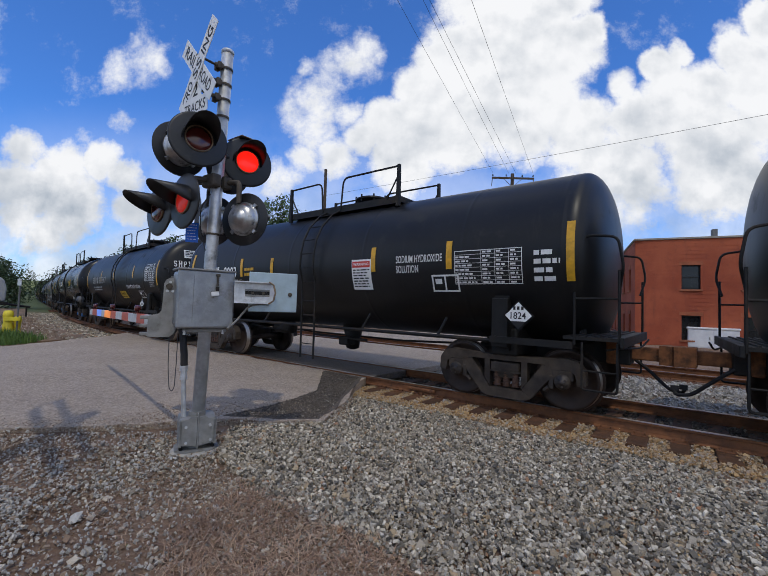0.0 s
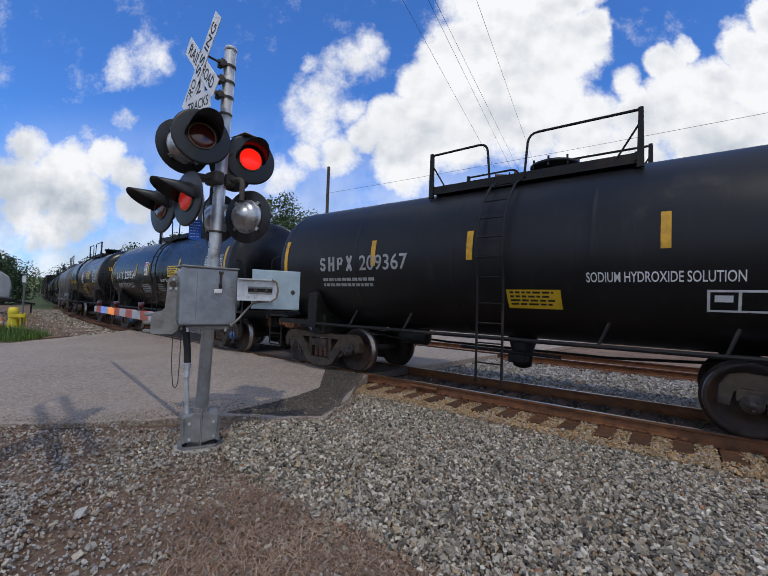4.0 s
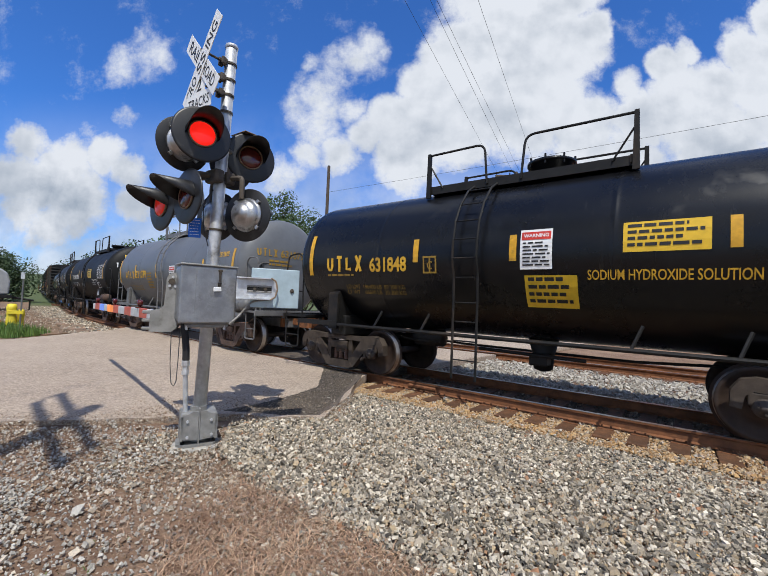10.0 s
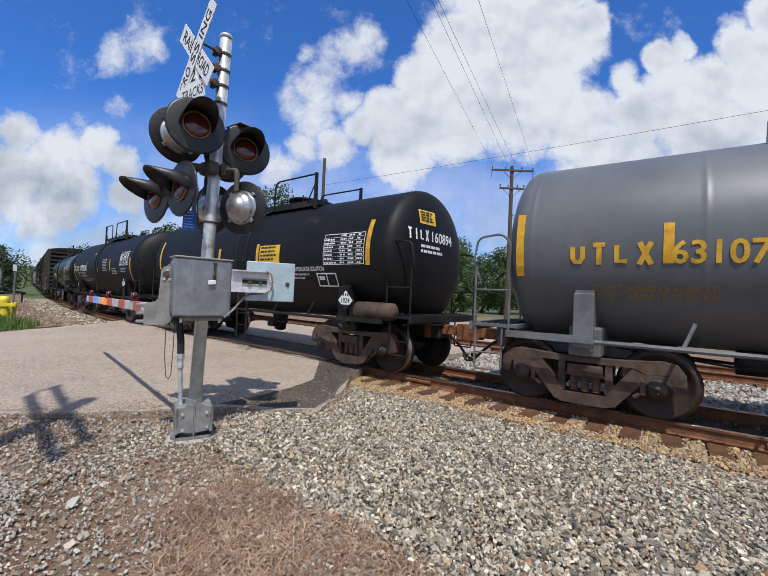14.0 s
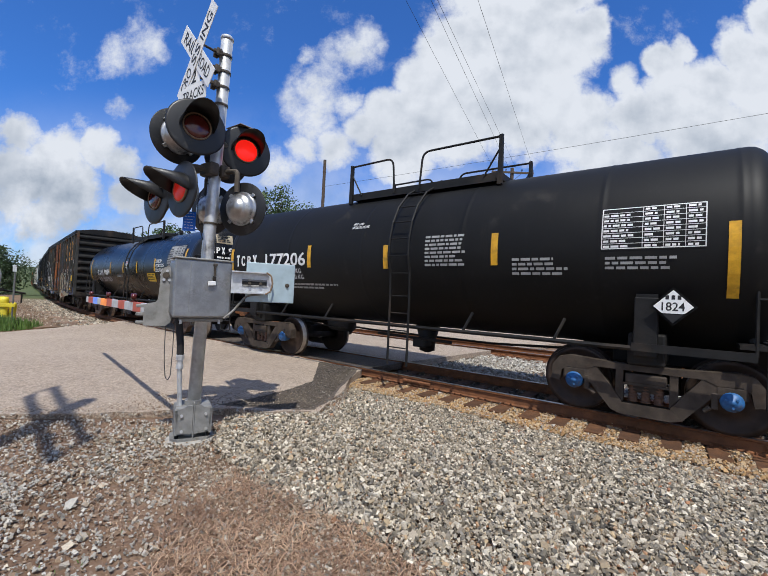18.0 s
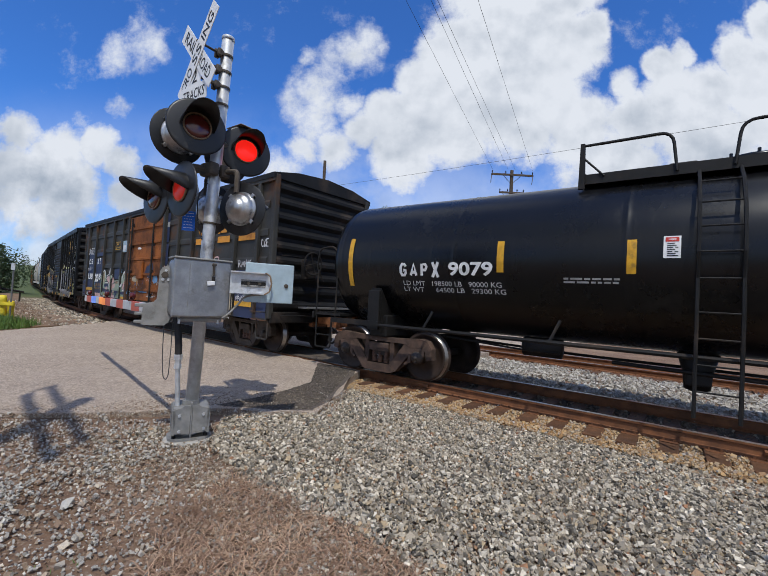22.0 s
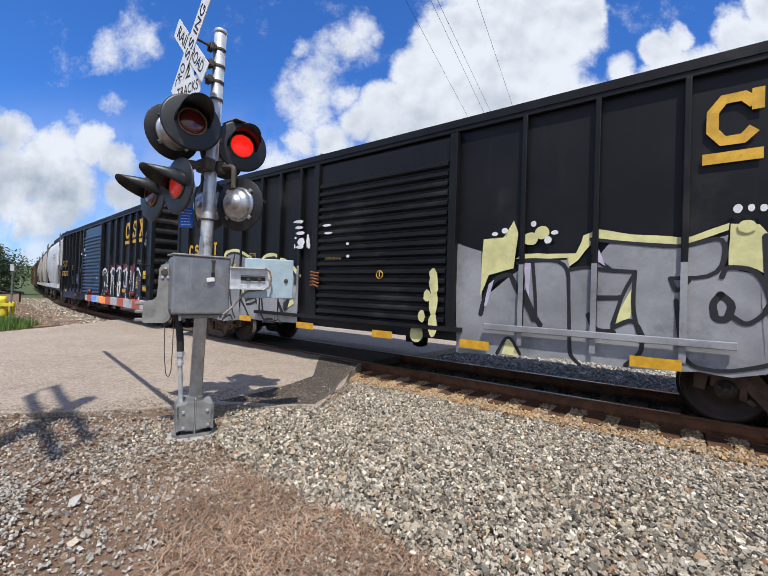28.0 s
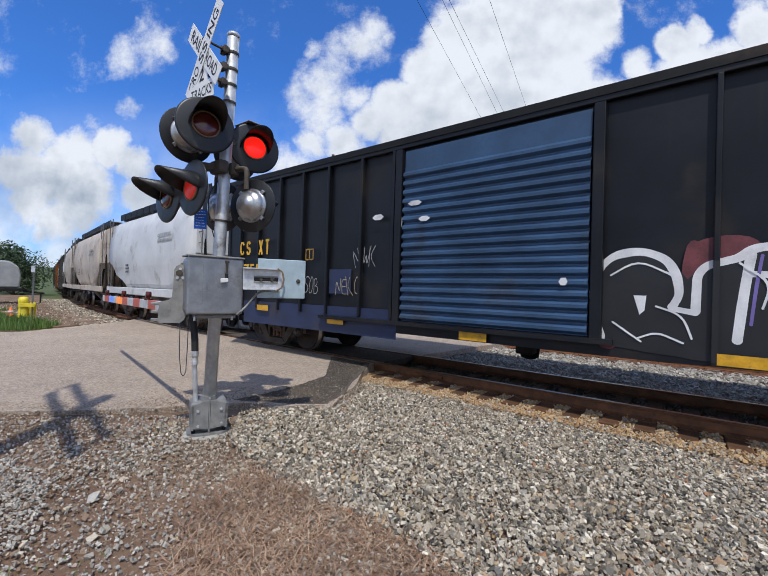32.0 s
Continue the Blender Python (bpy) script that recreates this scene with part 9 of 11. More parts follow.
    daub(car, [(1.46, 1.38), (1.53, 1.94), (1.87, 2.13), (2.27, 2.02), (2.47, 1.74), (2.64, 1.92), (2.99, 2.05), (3.26, 2.12), (3.48, 1.96), (3.78, 1.99), (4.06, 2.11), (4.33, 2.01), (4.51, 1.94), (4.84, 2.05), (4.99, 2.01), (5.04, 1.9), (5.47, 1.94), (5.58, 1.89), (5.68, 1.72), (5.84, 1.92), (6.09, 2.05), (6.38, 2.05), (6.54, 1.91), (6.58, 1.72), (6.59, 1.29), (6.24, 0.95), (5.8, 0.91), (5.33, 0.86), (4.01, 0.81), (2.51, 0.81), (1.58, 0.89)], "spray_black")
    daub(car, [(6.09, 1.79), (6.82, 1.8), (6.84, 0.95), (6.12, 0.88)], "navy")
    daub(car, [(4.68, 1.33), (5.17, 1.32), (5.17, 1.06), (4.69, 1.06)], "navy")
    streak(car, [(1.58, 0.99), (1.47, 1.38), (1.5, 1.79), (1.67, 2.04), (2.01, 2.1), (2.27, 1.98), (2.37, 1.79), (2.4, 1.55), (2.33, 1.41)], 0.105, "spray_white")
    streak(car, [(2.55, 1.37), (2.56, 1.79), (2.64, 1.9), (2.93, 1.98), (3.02, 2.07), (3.15, 2.1), (3.28, 2.08), (3.42, 1.98), (3.68, 1.97), (3.92, 2.1), (4.06, 2.11)], 0.105, "spray_white")
    streak(car, [(3.02, 2.01), (2.97, 1.61), (2.92, 1.07)], 0.105, "spray_white")
    streak(car, [(4.06, 2.11), (4.13, 2.12), (4.29, 2.04), (4.47, 1.97), (4.72, 1.96), (4.95, 2.07), (4.99, 1.97)], 0.105, "spray_white")
    streak(car, [(4.08, 2.11), (4.06, 1.62)], 0.105, "spray_white")
    streak(car, [(4.99, 2.01), (4.97, 1.79), (4.97, 1.38)], 0.105, "spray_white")
    streak(car, [(3.0, 1.8), (3.25, 1.79), (3.26, 1.53)], 0.075, "spray_white")
    streak(car, [(4.69, 1.56), (4.71, 1.39)], 0.075, "spray_white")
    streak(car, [(5.01, 1.9), (5.29, 1.93), (5.51, 1.94), (5.55, 1.79), (5.57, 1.58)], 0.075, "spray_white")
    streak(car, [(2.33, 1.39), (2.55, 1.35)], 0.075, "spray_white")
    streak(car, [(5.33, 1.09), (5.53, 1.09), (5.79, 1.14), (5.84, 1.52), (5.79, 1.58), (5.86, 1.85), (6.03, 2.0), (6.21, 2.04), (6.38, 2.01), (6.49, 1.89), (6.56, 1.8)], 0.1, "spray_white")
    daub(car, [(3.3, 1.54), (3.47, 1.55), (3.41, 0.97), (3.33, 1.01), (3.35, 1.31)], "spray_white")
    daub(car, [(3.81, 1.54), (3.94, 1.54), (3.94, 1.48), (4.04, 1.46), (4.08, 1.58), (4.33, 1.57), (4.27, 1.35), (4.17, 1.03), (4.01, 0.96), (3.86, 1.0), (3.9, 1.21)], "spray_white")
    daub(car, [(4.69, 1.44), (4.97, 1.4), (5.0, 1.34), (4.7, 1.35)], "spray_white")
    daub(car, [(5.23, 1.57), (5.41, 1.59), (5.52, 1.51), (5.25, 1.46)], "spray_white")
    daub(car, [(6.13, 1.56), (6.19, 1.6), (6.2, 1.33), (6.14, 1.33)], "spray_white")
    daub(car, [(1.94, 1.54), (2.07, 1.53), (2.05, 1.35), (2.0, 1.3)], "spray_white")
    daub(car, [(6.46, 1.04), (6.54, 1.04), (6.52, 0.93), (6.36, 0.91)], "spray_white")
    daub(car, [(4.9, 1.15), (4.99, 1.14), (4.98, 0.83), (4.92, 0.82)], "spray_white")
    daub(car, [(3.96, 1.4), (4.14, 1.43), (4.07, 1.08), (4.0, 1.07)], "spray_red")
    streak(car, [(3.11, 2.0), (3.07, 1.7), (3.03, 1.25)], 0.035, "spray_violet")
    streak(car, [(4.01, 2.05), (3.99, 1.7)], 0.035, "spray_violet")
    streak(car, [(5.58, 1.87), (5.61, 1.59)], 0.035, "spray_violet")
    streak(car, [(5.91, 1.84), (6.06, 1.95), (6.21, 1.98), (6.41, 1.92)], 0.035, "spray_violet")
    streak(car, [(4.2, 2.04), (4.34, 1.94)], 0.035, "spray_violet")
    streak(car, [(1.68, 1.79), (1.97, 1.98), (2.32, 1.79)], 0.026, "spray_white")
    streak(car, [(2.17, 1.41), (2.43, 1.32), (2.52, 1.05)], 0.026, "spray_white")
    streak(car, [(1.99, 1.01), (2.18, 1.1), (2.44, 0.99)], 0.026, "spray_white")
    streak(car, [(3.87, 1.99), (4.03, 1.71), (3.99, 1.46)], 0.026, "spray_white")
    streak(car, [(4.29, 1.94), (4.21, 1.83), (4.26, 1.63)], 0.026, "spray_white")
    streak(car, [(3.6, 1.41), (3.85, 1.21)], 0.026, "spray_white")
    streak(car, [(5.59, 1.51), (5.58, 1.23), (5.46, 1.15)], 0.026, "spray_white")
    streak(car, [(5.85, 1.62), (6.0, 1.79), (6.09, 1.95)], 0.026, "spray_white")
    streak(car, [(5.85, 1.52), (6.08, 1.26), (6.11, 1.13), (5.93, 0.92)], 0.026, "spray_white")
    streak(car, [(4.72, 1.9), (4.84, 1.79), (4.93, 1.49)], 0.026, "spray_white")
    streak(car, [(3.12, 1.43), (3.19, 1.7), (2.93, 1.92)], 0.026, "spray_white")
    streak(car, [(5.08, 1.79), (5.22, 1.89)], 0.026, "spray_white")
    streak(car, [(1.71, 1.19), (2.02, 0.97)], 0.026, "spray_white")
    streak(car, [(5.47, 1.89), (5.51, 1.72), (5.41, 1.57)], 0.026, "spray_white")
    post_paint(car, posts[7:12], 0.8, 1.95, "spray_black", 0.06)
    owner_mark(car, -6.80, -6.25, 2.30, 2.66, coat, "yellow", ("ring", "bends")), owner_mark(car, -6.0, -5.48, 2.30, 2.66, coat, "yellow", ("cross", "post"))
    stencil(car, "175515", -6.75, -5.35, 1.8, 2.08, coat, "yellow", 0.02)
    small_print(car, 6.28, 6.40, 1.30, 1.74, 7, coat, rng, "yellow"), small_print(car, 6.46, 6.56, 1.30, 1.74, 7, coat, rng, "yellow"), small_print(car, 6.68, 6.78, 1.56, 1.70, 2, coat, rng, "yellow"), small_print(car, 6.30, 6.66, 1.06, 1.12, 1, coat, rng, "dull_yellow")
    for k, words in enumerate(("SOB", "NEKO")):
        bubble(car, words, -4.3 + 1.0 * k, -3.8 + 1.2 * k, 1.40, 1.75, -1.60, [("spray_cream" if k else "dull_white", 0.016, 0.0, 0.0)], k + 2, 0.3)
    bubble(car, "NWK", -2.78, -2.25, 1.95, 2.35, -1.60, [("dull_white", 0.014, 0.0, 0.0)], 3, 0.3)
    bubble(car, "AK", 6.90, 7.24, 2.78, 3.05, -1.60, [("dull_white", 0.016, 0.0, 0.0)], 8, 0.4), bubble(car, "O", 7.0, 7.12, 3.08, 3.28, -1.60, [("dull_white", 0.014, 0.0, 0.0)], 9, 0.4), bubble(car, "ORSEN", 6.28, 6.74, 2.18, 2.36, -1.60, [("dull_white", 0.009, 0.0, 0.0)], 9, 0.3)
    boxed_mark(car, -4.22, -3.96, 2.12, 2.37, coat, "dull_yellow")
    for x0, z, w, h in ((-2.20, 2.88, 0.14, 0.06), (-1.35, 3.05, 0.15, 0.05), (-1.15, 2.76, 0.12, 0.05), (-1.68, 2.75, 0.05, 0.14), (1.12, 1.70, 0.06, 0.06)):
        blot(car, x0, z, w, h, -1.6265 if x0 < -1.6 else -1.668, "spray_white", 3, 6, 0.15)
    bm = bmesh.new()
    box(bm, (7.18, -1.64, 1.80), (0.22, 0.02, 0.27), None, 0.005)
    part("tag_board", bm, M["sign_yellow"], car, "yellow tag board")
    for x0, x1, z in ((-5.95, -5.5, 0.95), (-3.49, -3.02, 0.80), (-0.45, 0.02, 0.76), (2.75, 3.24, 0.78), (4.68, 5.14, 1.16), (6.98, 7.36, 1.25)):
        tape(car, x0, x1, z, z + 0.13 + (0.06 if x0 > 6 else 0), y=-1.6275)


box_train()


def hopper_car(front, rear, label, paint):
    half = (front - rear) / 2
    car = thing("hopper_car", pose(0, 0, 0), label, "hopper car", "cars of the freight train")
    CARS.append((car, (front + rear) / 2, half - 2.2))
    body = half - 0.9
    prof = [(-1.35, 1.25), (-1.48, 1.5), (-1.56, 2.2), (-1.57, 3.0), (-1.50, 3.7), (-1.36, 4.15), (-1.0, 4.38), (0, 4.45)]
    prof = prof + [(-a, b) for a, b in prof[-2::-1]]
    bm = bmesh.new()
    rings = []
    for x, low in ((-body, 2.5), (-body + 0.9, 1.9), (-body + 2.3, 1.25), (body - 2.3, 1.25), (body - 0.9, 1.9), (body, 2.5)):
        rings.append([bm.verts.new(V(x, y, max(z, low))) for y, z in prof])
    for a, b in zip(rings, rings[1:]):
        for k in range(len(prof) - 1):
            bm.faces.new((a[k], b[k], b[k + 1], a[k + 1])).smooth = 1 < k < len(prof) - 3
        bm.faces.new((a[0], a[-1], b[-1], b[0]))
    bm.faces.new(rings[0]), bm.faces.new(rings[-1][::-1])
    part("body", bm, paint, car, "smooth bulging side")
    for x in (-1.12, 1.12):
        bm = bmesh.new()
        vs = [bm.verts.new(V(x + a, b, z)) for a, b, z in ((-1.0, -1.1, 1.25), (1.0, -1.1, 1.25), (1.0, 1.1, 1.25), (-1.0, 1.1, 1.25), (-0.35, -0.45, 0.45), (0.35, -0.45, 0.45), (0.35, 0.45, 0.45), (-0.35, 0.45, 0.45))]
        for f in ((0, 1, 5, 4), (1, 2, 6, 5), (2, 3, 7, 6), (3, 0, 4, 7), (4, 5, 6, 7)):
            bm.faces.new([vs[i] for i in f])
        part("discharge_chute", bm, M["grey_steel"], car, "discharge chute under the car")
    for side in (-1, 1):
        bm = bmesh.new()
        box(bm, (0, side * 1.50, 1.2), (2 * body + 0.6, 0.10, 0.28), bevel=0.02)
        part("side_sill", bm, paint, car)
        bm = bmesh.new()
        box(bm, (0, side * 0.9, 4.60), (2 * body, 0.46, 0.03))
        for k in range(13):
            box(bm, (-body + 0.3 + k * (2 * body - 0.6) / 12, side * 0.9, 4.49), (0.05, 0.4, 0.20))
        walkway = part("roof_walk", bm, M["grey_steel"], car, "grating walkway on the roof")
        for k in range(12):
            bm = bmesh.new()
            box(bm, (-body + (k + 0.5) * 2 * body / 12, side * 1.15, 4.55), (2 * body / 12 - 0.09, 0.03, 0.27))
            part("edge_plate", bm, M["black_steel"], walkway)
    for k in range(7):
        b2 = bmesh.new()
        box(b2, ((k - 3) * body * 0.3, 0, 4.52), (1.3, 0.7, 0.12), bevel=0.03)
        part("hatch", b2, paint, car)
    for sx in (-1, 1):
        ladder(car, "end_ladder", sx * (body + 0.02), 0.42, [1.15 + 0.33 * k for k in range(11)], lambda t: V(0, -1.50, t), M["grey_steel"], 0.02, 0.012)
        bm = bmesh.new()
        box(bm, (sx * (half - 1.2), 0, 1.0), (1.6, 0.45, 0.34)), box(bm, (sx * (body + 0.25), 0, 1.1), (0.12, 2.9, 0.22))
        for y in (-1.3, 1.3):
            rod(bm, (sx * (body + 0.2), y, 1.1), (sx * (body - 0.2), y, 4.2), 0.04), rod(bm, (sx * (body - 1.2), y, 1.2), (sx * (body - 0.2), y, 2.6), 0.05)
        part("end_frame", bm, M["black_steel"], car, "open end framing")
        truck(car, sx * (half - 2.2))
    couplers(car, half)
    rng = random.Random(int(-front))
    small_print(car, 1.5, 2.9, 2.9, 3.3, 2, lambda x, z: V(x, -1.585, z), rng, "dull_white"), small_print(car, -2.2, -1.7, 1.9, 2.3, 3, lambda x, z: V(x, -1.575, z), rng, "ink")
    return car


hopper_car(-101.4, -112.8, "pale grey covered hopper car", M["hopper_white"])
hopper_car(-112.8, -124.2, "rust-stained tan covered hopper car", M["hopper_tan"])
hopper_car(-124.2, -135.6, "rust-stained tan covered hopper car", M["hopper_tan"])
hopper_car(-135.6, -147.0, "pale grey covered hopper car", M["hopper_white"])
hopper_car(-147.0, -158.4, "rust-stained tan covered hopper car", M["hopper_tan"])
for k in range(3):
    f = -135.6 - 16.4 * k
    box_car(f, f - 16.4, "plain brown box car far down the train", M["door_rust"] if k == 1 else M["box_grey"], M["box_end"], M["box_end"], [-6, -4.5, -3, 3, 4.5, 6], [], (-1.4, 1.4), M["box_grey"], "plain ribbed door", 14, 4.0)

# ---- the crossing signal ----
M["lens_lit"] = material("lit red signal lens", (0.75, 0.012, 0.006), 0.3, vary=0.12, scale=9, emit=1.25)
# same lit lens with less glow: the side-on fall-off is set in the material
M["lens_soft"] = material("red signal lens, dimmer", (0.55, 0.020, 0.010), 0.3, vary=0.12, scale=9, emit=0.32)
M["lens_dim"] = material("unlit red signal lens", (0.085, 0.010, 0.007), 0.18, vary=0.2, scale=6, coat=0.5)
# two bands of the gate arm, given a glow of their own
M["band_blue"] = material("glowing blue-white gate band", (0.14, 0.26, 0.75), 0.4, vary=0.3, scale=9, emit=0.5)
M["band_amber"] = material("glowing amber gate band", (0.85, 0.24, 0.05), 0.4, vary=0.3, scale=9, emit=0.6)
M["lamp_rim"] = material("tan lens gasket", (0.22, 0.15, 0.09), 0.6, vary=0.2, scale=9)
M["rusty_clamp"] = material("brown weathered casting", (0.075, 0.06, 0.045), 0.65, metal=0.3, vary=0.35, scale=9, dirt=(0.14, 0.12, 0.10), dirt_amount=0.3, dirt_scale=6)
M["cast_grey"] = material("dull grey casting", (0.27, 0.265, 0.25), 0.6, metal=0.35, vary=0.2, scale=7, dirt=(0.16, 0.145, 0.12), dirt_amount=0.35, dirt_scale=4, bump=0.2, bump_scale=45)


def facing(place, normal):
    """A frame whose -y looks along normal, with z up."""
    back = -V(*normal).normalized()
    side = back.cross(V(0, 0, 1)).normalized()
    top = side.cross(back)
    m = Matrix((side, back, top)).transposed().to_4x4()
    return Matrix.Translation(place) @ m


FLASHERS = []


def lamp_meshes():
    bm = bmesh.new()
    lathe(bm, [(-0.012, 0.0), (-0.012, 0.285), (-0.006, 0.303), (0.004, 0.307), (0.008, 0.303), (0.006, 0.0)], "y", 40)
    mesh_of("background_disc", bm, M["signal_black"], "disc")
    bm = bmesh.new()
    lathe(bm, [(0.006, 0.0), (0.006, 0.195), (0.03, 0.195), (0.034, 0.178), (0.07, 0.172), (0.10, 0.150), (0.128, 0.105), (0.132, 0.088), (0.146, 0.084), (0.150, 0.0)], "y", 36)
    for k in range(4):
        a = math.pi / 4 + k * math.pi / 2
        box(bm, (0.205 * math.cos(a), 0.022, 0.205 * math.sin(a)), (0.045, 0.03, 0.045), Matrix.Rotation(-a, 3, "Y"), 0.006)
    mesh_of("housing", bm, M["bell_steel"], "housing")
    bm = bmesh.new()
    lathe(bm, [(-0.012, 0.146), (-0.03, 0.146), (-0.034, 0.140), (-0.03, 0.132), (-0.012, 0.132)], "y", 36)
    mesh_of("gasket", bm, M["lamp_rim"], "gasket")
    bm = bmesh.new()
    lathe(bm, [(-0.012, 0.133), (-0.028, 0.132), (-0.040, 0.105), (-0.049, 0.06), (-0.052, 0.0)], "y", 36)
    mesh_of("lens", bm, M["lens_dim"], "lens_dim")
    # a two-faced lens, one glowing, one dark; its invented turn on an upright pin stands for flashing
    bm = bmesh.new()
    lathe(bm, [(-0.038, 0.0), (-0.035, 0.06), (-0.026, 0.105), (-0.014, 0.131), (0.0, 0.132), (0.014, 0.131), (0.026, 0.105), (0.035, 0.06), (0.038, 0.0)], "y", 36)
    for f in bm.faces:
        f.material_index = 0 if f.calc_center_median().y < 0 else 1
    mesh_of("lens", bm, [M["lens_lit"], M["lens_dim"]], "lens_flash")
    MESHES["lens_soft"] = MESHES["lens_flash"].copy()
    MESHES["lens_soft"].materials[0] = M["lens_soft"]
    # hood: a long half tube, deep over the lens and cut back at its sides
    bm = bmesh.new()
    n = 28
    rows = []
    for r in (0.176, 0.170):
        base, tip = [], []
        for k in range(n + 1):
            a = math.radians(-100 + 200 * k / n)
            c = 1 - (abs(a) / math.radians(100)) ** 2.6
            reach = 0.02 + 0.35 * c
            base.append(bm.verts.new((r * math.sin(a), -0.012, r * math.cos(a))))
            rr = r * (1 - 0.05 * c)
            tip.append(bm.verts.new((rr * math.sin(a), -0.012 - reach, rr * math.cos(a) - 0.02 * c)))
        rows.append((base, tip))
    (b0, t0), (b1, t1) = rows
    for k in range(n):
        for q in ((b0[k], b0[k + 1], t0[k + 1], t0[k]), (b1[k + 1], b1[k], t1[k], t1[k + 1]), (t0[k], t0[k + 1], t1[k + 1], t1[k])):
            bm.faces.new(q).smooth = True
    for k in (0, n):
        bm.faces.new((b0[k], t0[k], t1[k], b1[k]))
    mesh_of("hood", bm, M["signal_black"], "hood")


def signal_lamp(parent, place, normal, lens, label):
    disc = part("signal_lamp", MESHES["disc"], None, parent, label, facing(place, normal))
    part("housing", MESHES["housing"], None, disc, "polished round housing")
    part("gasket", MESHES["gasket"], None, disc)
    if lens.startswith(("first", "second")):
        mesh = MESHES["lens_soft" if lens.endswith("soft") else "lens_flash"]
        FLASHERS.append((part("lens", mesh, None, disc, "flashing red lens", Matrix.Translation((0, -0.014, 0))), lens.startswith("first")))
    else:
        part("lens", MESHES[lens], None, disc, "red lens")
    part("hood", MESHES["hood"], None, disc, "long black hood")
    return disc


def sign_board(name, parent, m, outline, words, label):
    """A thin white board with rounded edge and black words; words: text, x0, x1, z0, z1."""
    bm = bmesh.new()
    slab(bm, outline, -0.003, 0.003)
    board = part(name, bm, M["sign_white"], parent, label, m)
    for text, x0, x1, z0, z1 in words:
        bm = bmesh.new()
        add_text(bm, text, x0, x1, z0, z1, lambda x, z: V(x, -0.0045, z), 0.012)
        part("lettering", bm, M["ink"], board, "black capital letters")
    return board


def crossing_signal():
    foot = V(-2.14, 4.61, -0.19)
    sig = thing("crossing_signal", Matrix.Translation(foot), "galvanised crossing signal post with crossbuck, lamps and gate", "crossing signal")
    lamp_meshes()
    top = V(-1.99, 4.61, 4.41)
    low = V(-2.138, 4.61, -0.05)
    axis = (top - low).normalized()

    def on_post(z):
        return low + axis * ((z - low.z) / axis.z)

    def local(m):
        return Matrix.Translation(-foot) @ m

    def add(name, bm, mat, label="", parent=sig):
        """World-space bmesh as a part of the signal."""
        bmesh.ops.translate(bm, vec=-foot, verts=bm.verts[:])
        return part(name, bm, M[mat], parent, label)

    bm = bmesh.new()
    rod(bm, low, top, 0.070, 0.066, 28, True)
    post = add("post", bm, "galvanised", "round galvanised steel post")
    soft_shade(post.data)
    bm = bmesh.new()
    lathe(bm, [(-0.03, 0.071), (0.0, 0.073), (0.014, 0.066), (0.024, 0.04), (0.027, 0.0)], "z", 24)
    part("post_cap", bm, M["galvanised"], sig, "", local(Matrix.Translation(top)))
    # base: round pad, foot plate, flared clamp casting
    turn = facing(foot, (0.50, -0.86, 0))
    loc = local(turn)
    bm = bmesh.new()
    lathe(bm, [(-0.12, 0.0), (-0.12, 0.25), (0.0, 0.26), (0.018, 0.24), (0.02, 0.0)], "z", 20, smooth=False)
    part("concrete_pad", bm, M["concrete"], sig, "round worn concrete footing", loc)
    bm = bmesh.new()
    slab(bm, [(-0.22, -0.10), (-0.15, -0.18), (0.15, -0.18), (0.22, -0.10), (0.22, 0.10), (0.15, 0.18), (-0.15, 0.18), (-0.22, 0.10)], 0.02, 0.045, "z")
    plate = part("foot_plate", bm, M["cast_grey"], sig, "grey cast foot plate", loc)
    for x, y in ((-0.16, -0.12), (0.16, -0.12), (0.16, 0.12), (-0.16, 0.12)):
        bm = bmesh.new()
        rod(bm, (x, y, 0.045), (x, y, 0.075), 0.021, seg=6)
        rod(bm, (x, y, 0.075), (x, y, 0.10), 0.011, seg=8)
        part("anchor_bolt", bm, M["black_steel"], plate)
    bm = bmesh.new()
    for sx in (-1, 1):
        slab(bm, [(sx * 0.010, 0.09), (sx * 0.165, 0.105), (sx * 0.185, 0.36), (sx * 0.10, 0.38), (sx * 0.07, 0.40), (sx * 0.010, 0.40)], -0.172, -0.145)
        slab(bm, [(sx * 0.045, 0.09), (sx * 0.165, 0.105), (sx * 0.185, 0.36), (sx * 0.045, 0.40)], 0.145, 0.172)
        slab(bm, [(-0.172, 0.09), (0.172, 0.09), (0.172, 0.36), (-0.172, 0.36)], sx * 0.160, sx * 0.188, "x")
        box(bm, (sx * 0.115, 0, 0.365), (0.13, 0.32, 0.028), None, 0.008)
    rod(bm, (0, 0, 0.045), (0, 0, 0.43), 0.098, 0.09, 24)
    box(bm, (0, -0.12, 0.24), (0.014, 0.12, 0.38), None, 0.003)
    cast = part("base_casting", bm, M["cast_grey"], sig, "flared grey cast base with split clamp", loc)
    for x, z in ((-0.115, 0.13), (0.12, 0.30), (0.13, 0.14), (-0.12, 0.30)):
        bm = bmesh.new()
        rod(bm, (x, -0.172, z), (x, -0.19, z), 0.016, seg=6)
        part("bolt", bm, M["galvanised"], cast)
    bm = bmesh.new()
    add_lines(bm, -0.09, 0.09, 0.12, 0.30, 5, lambda x, z: V(-0.1895, x, z), random.Random(4))
    part("cast_marks", bm, M["aluminium"], cast, "raised foundry marks")
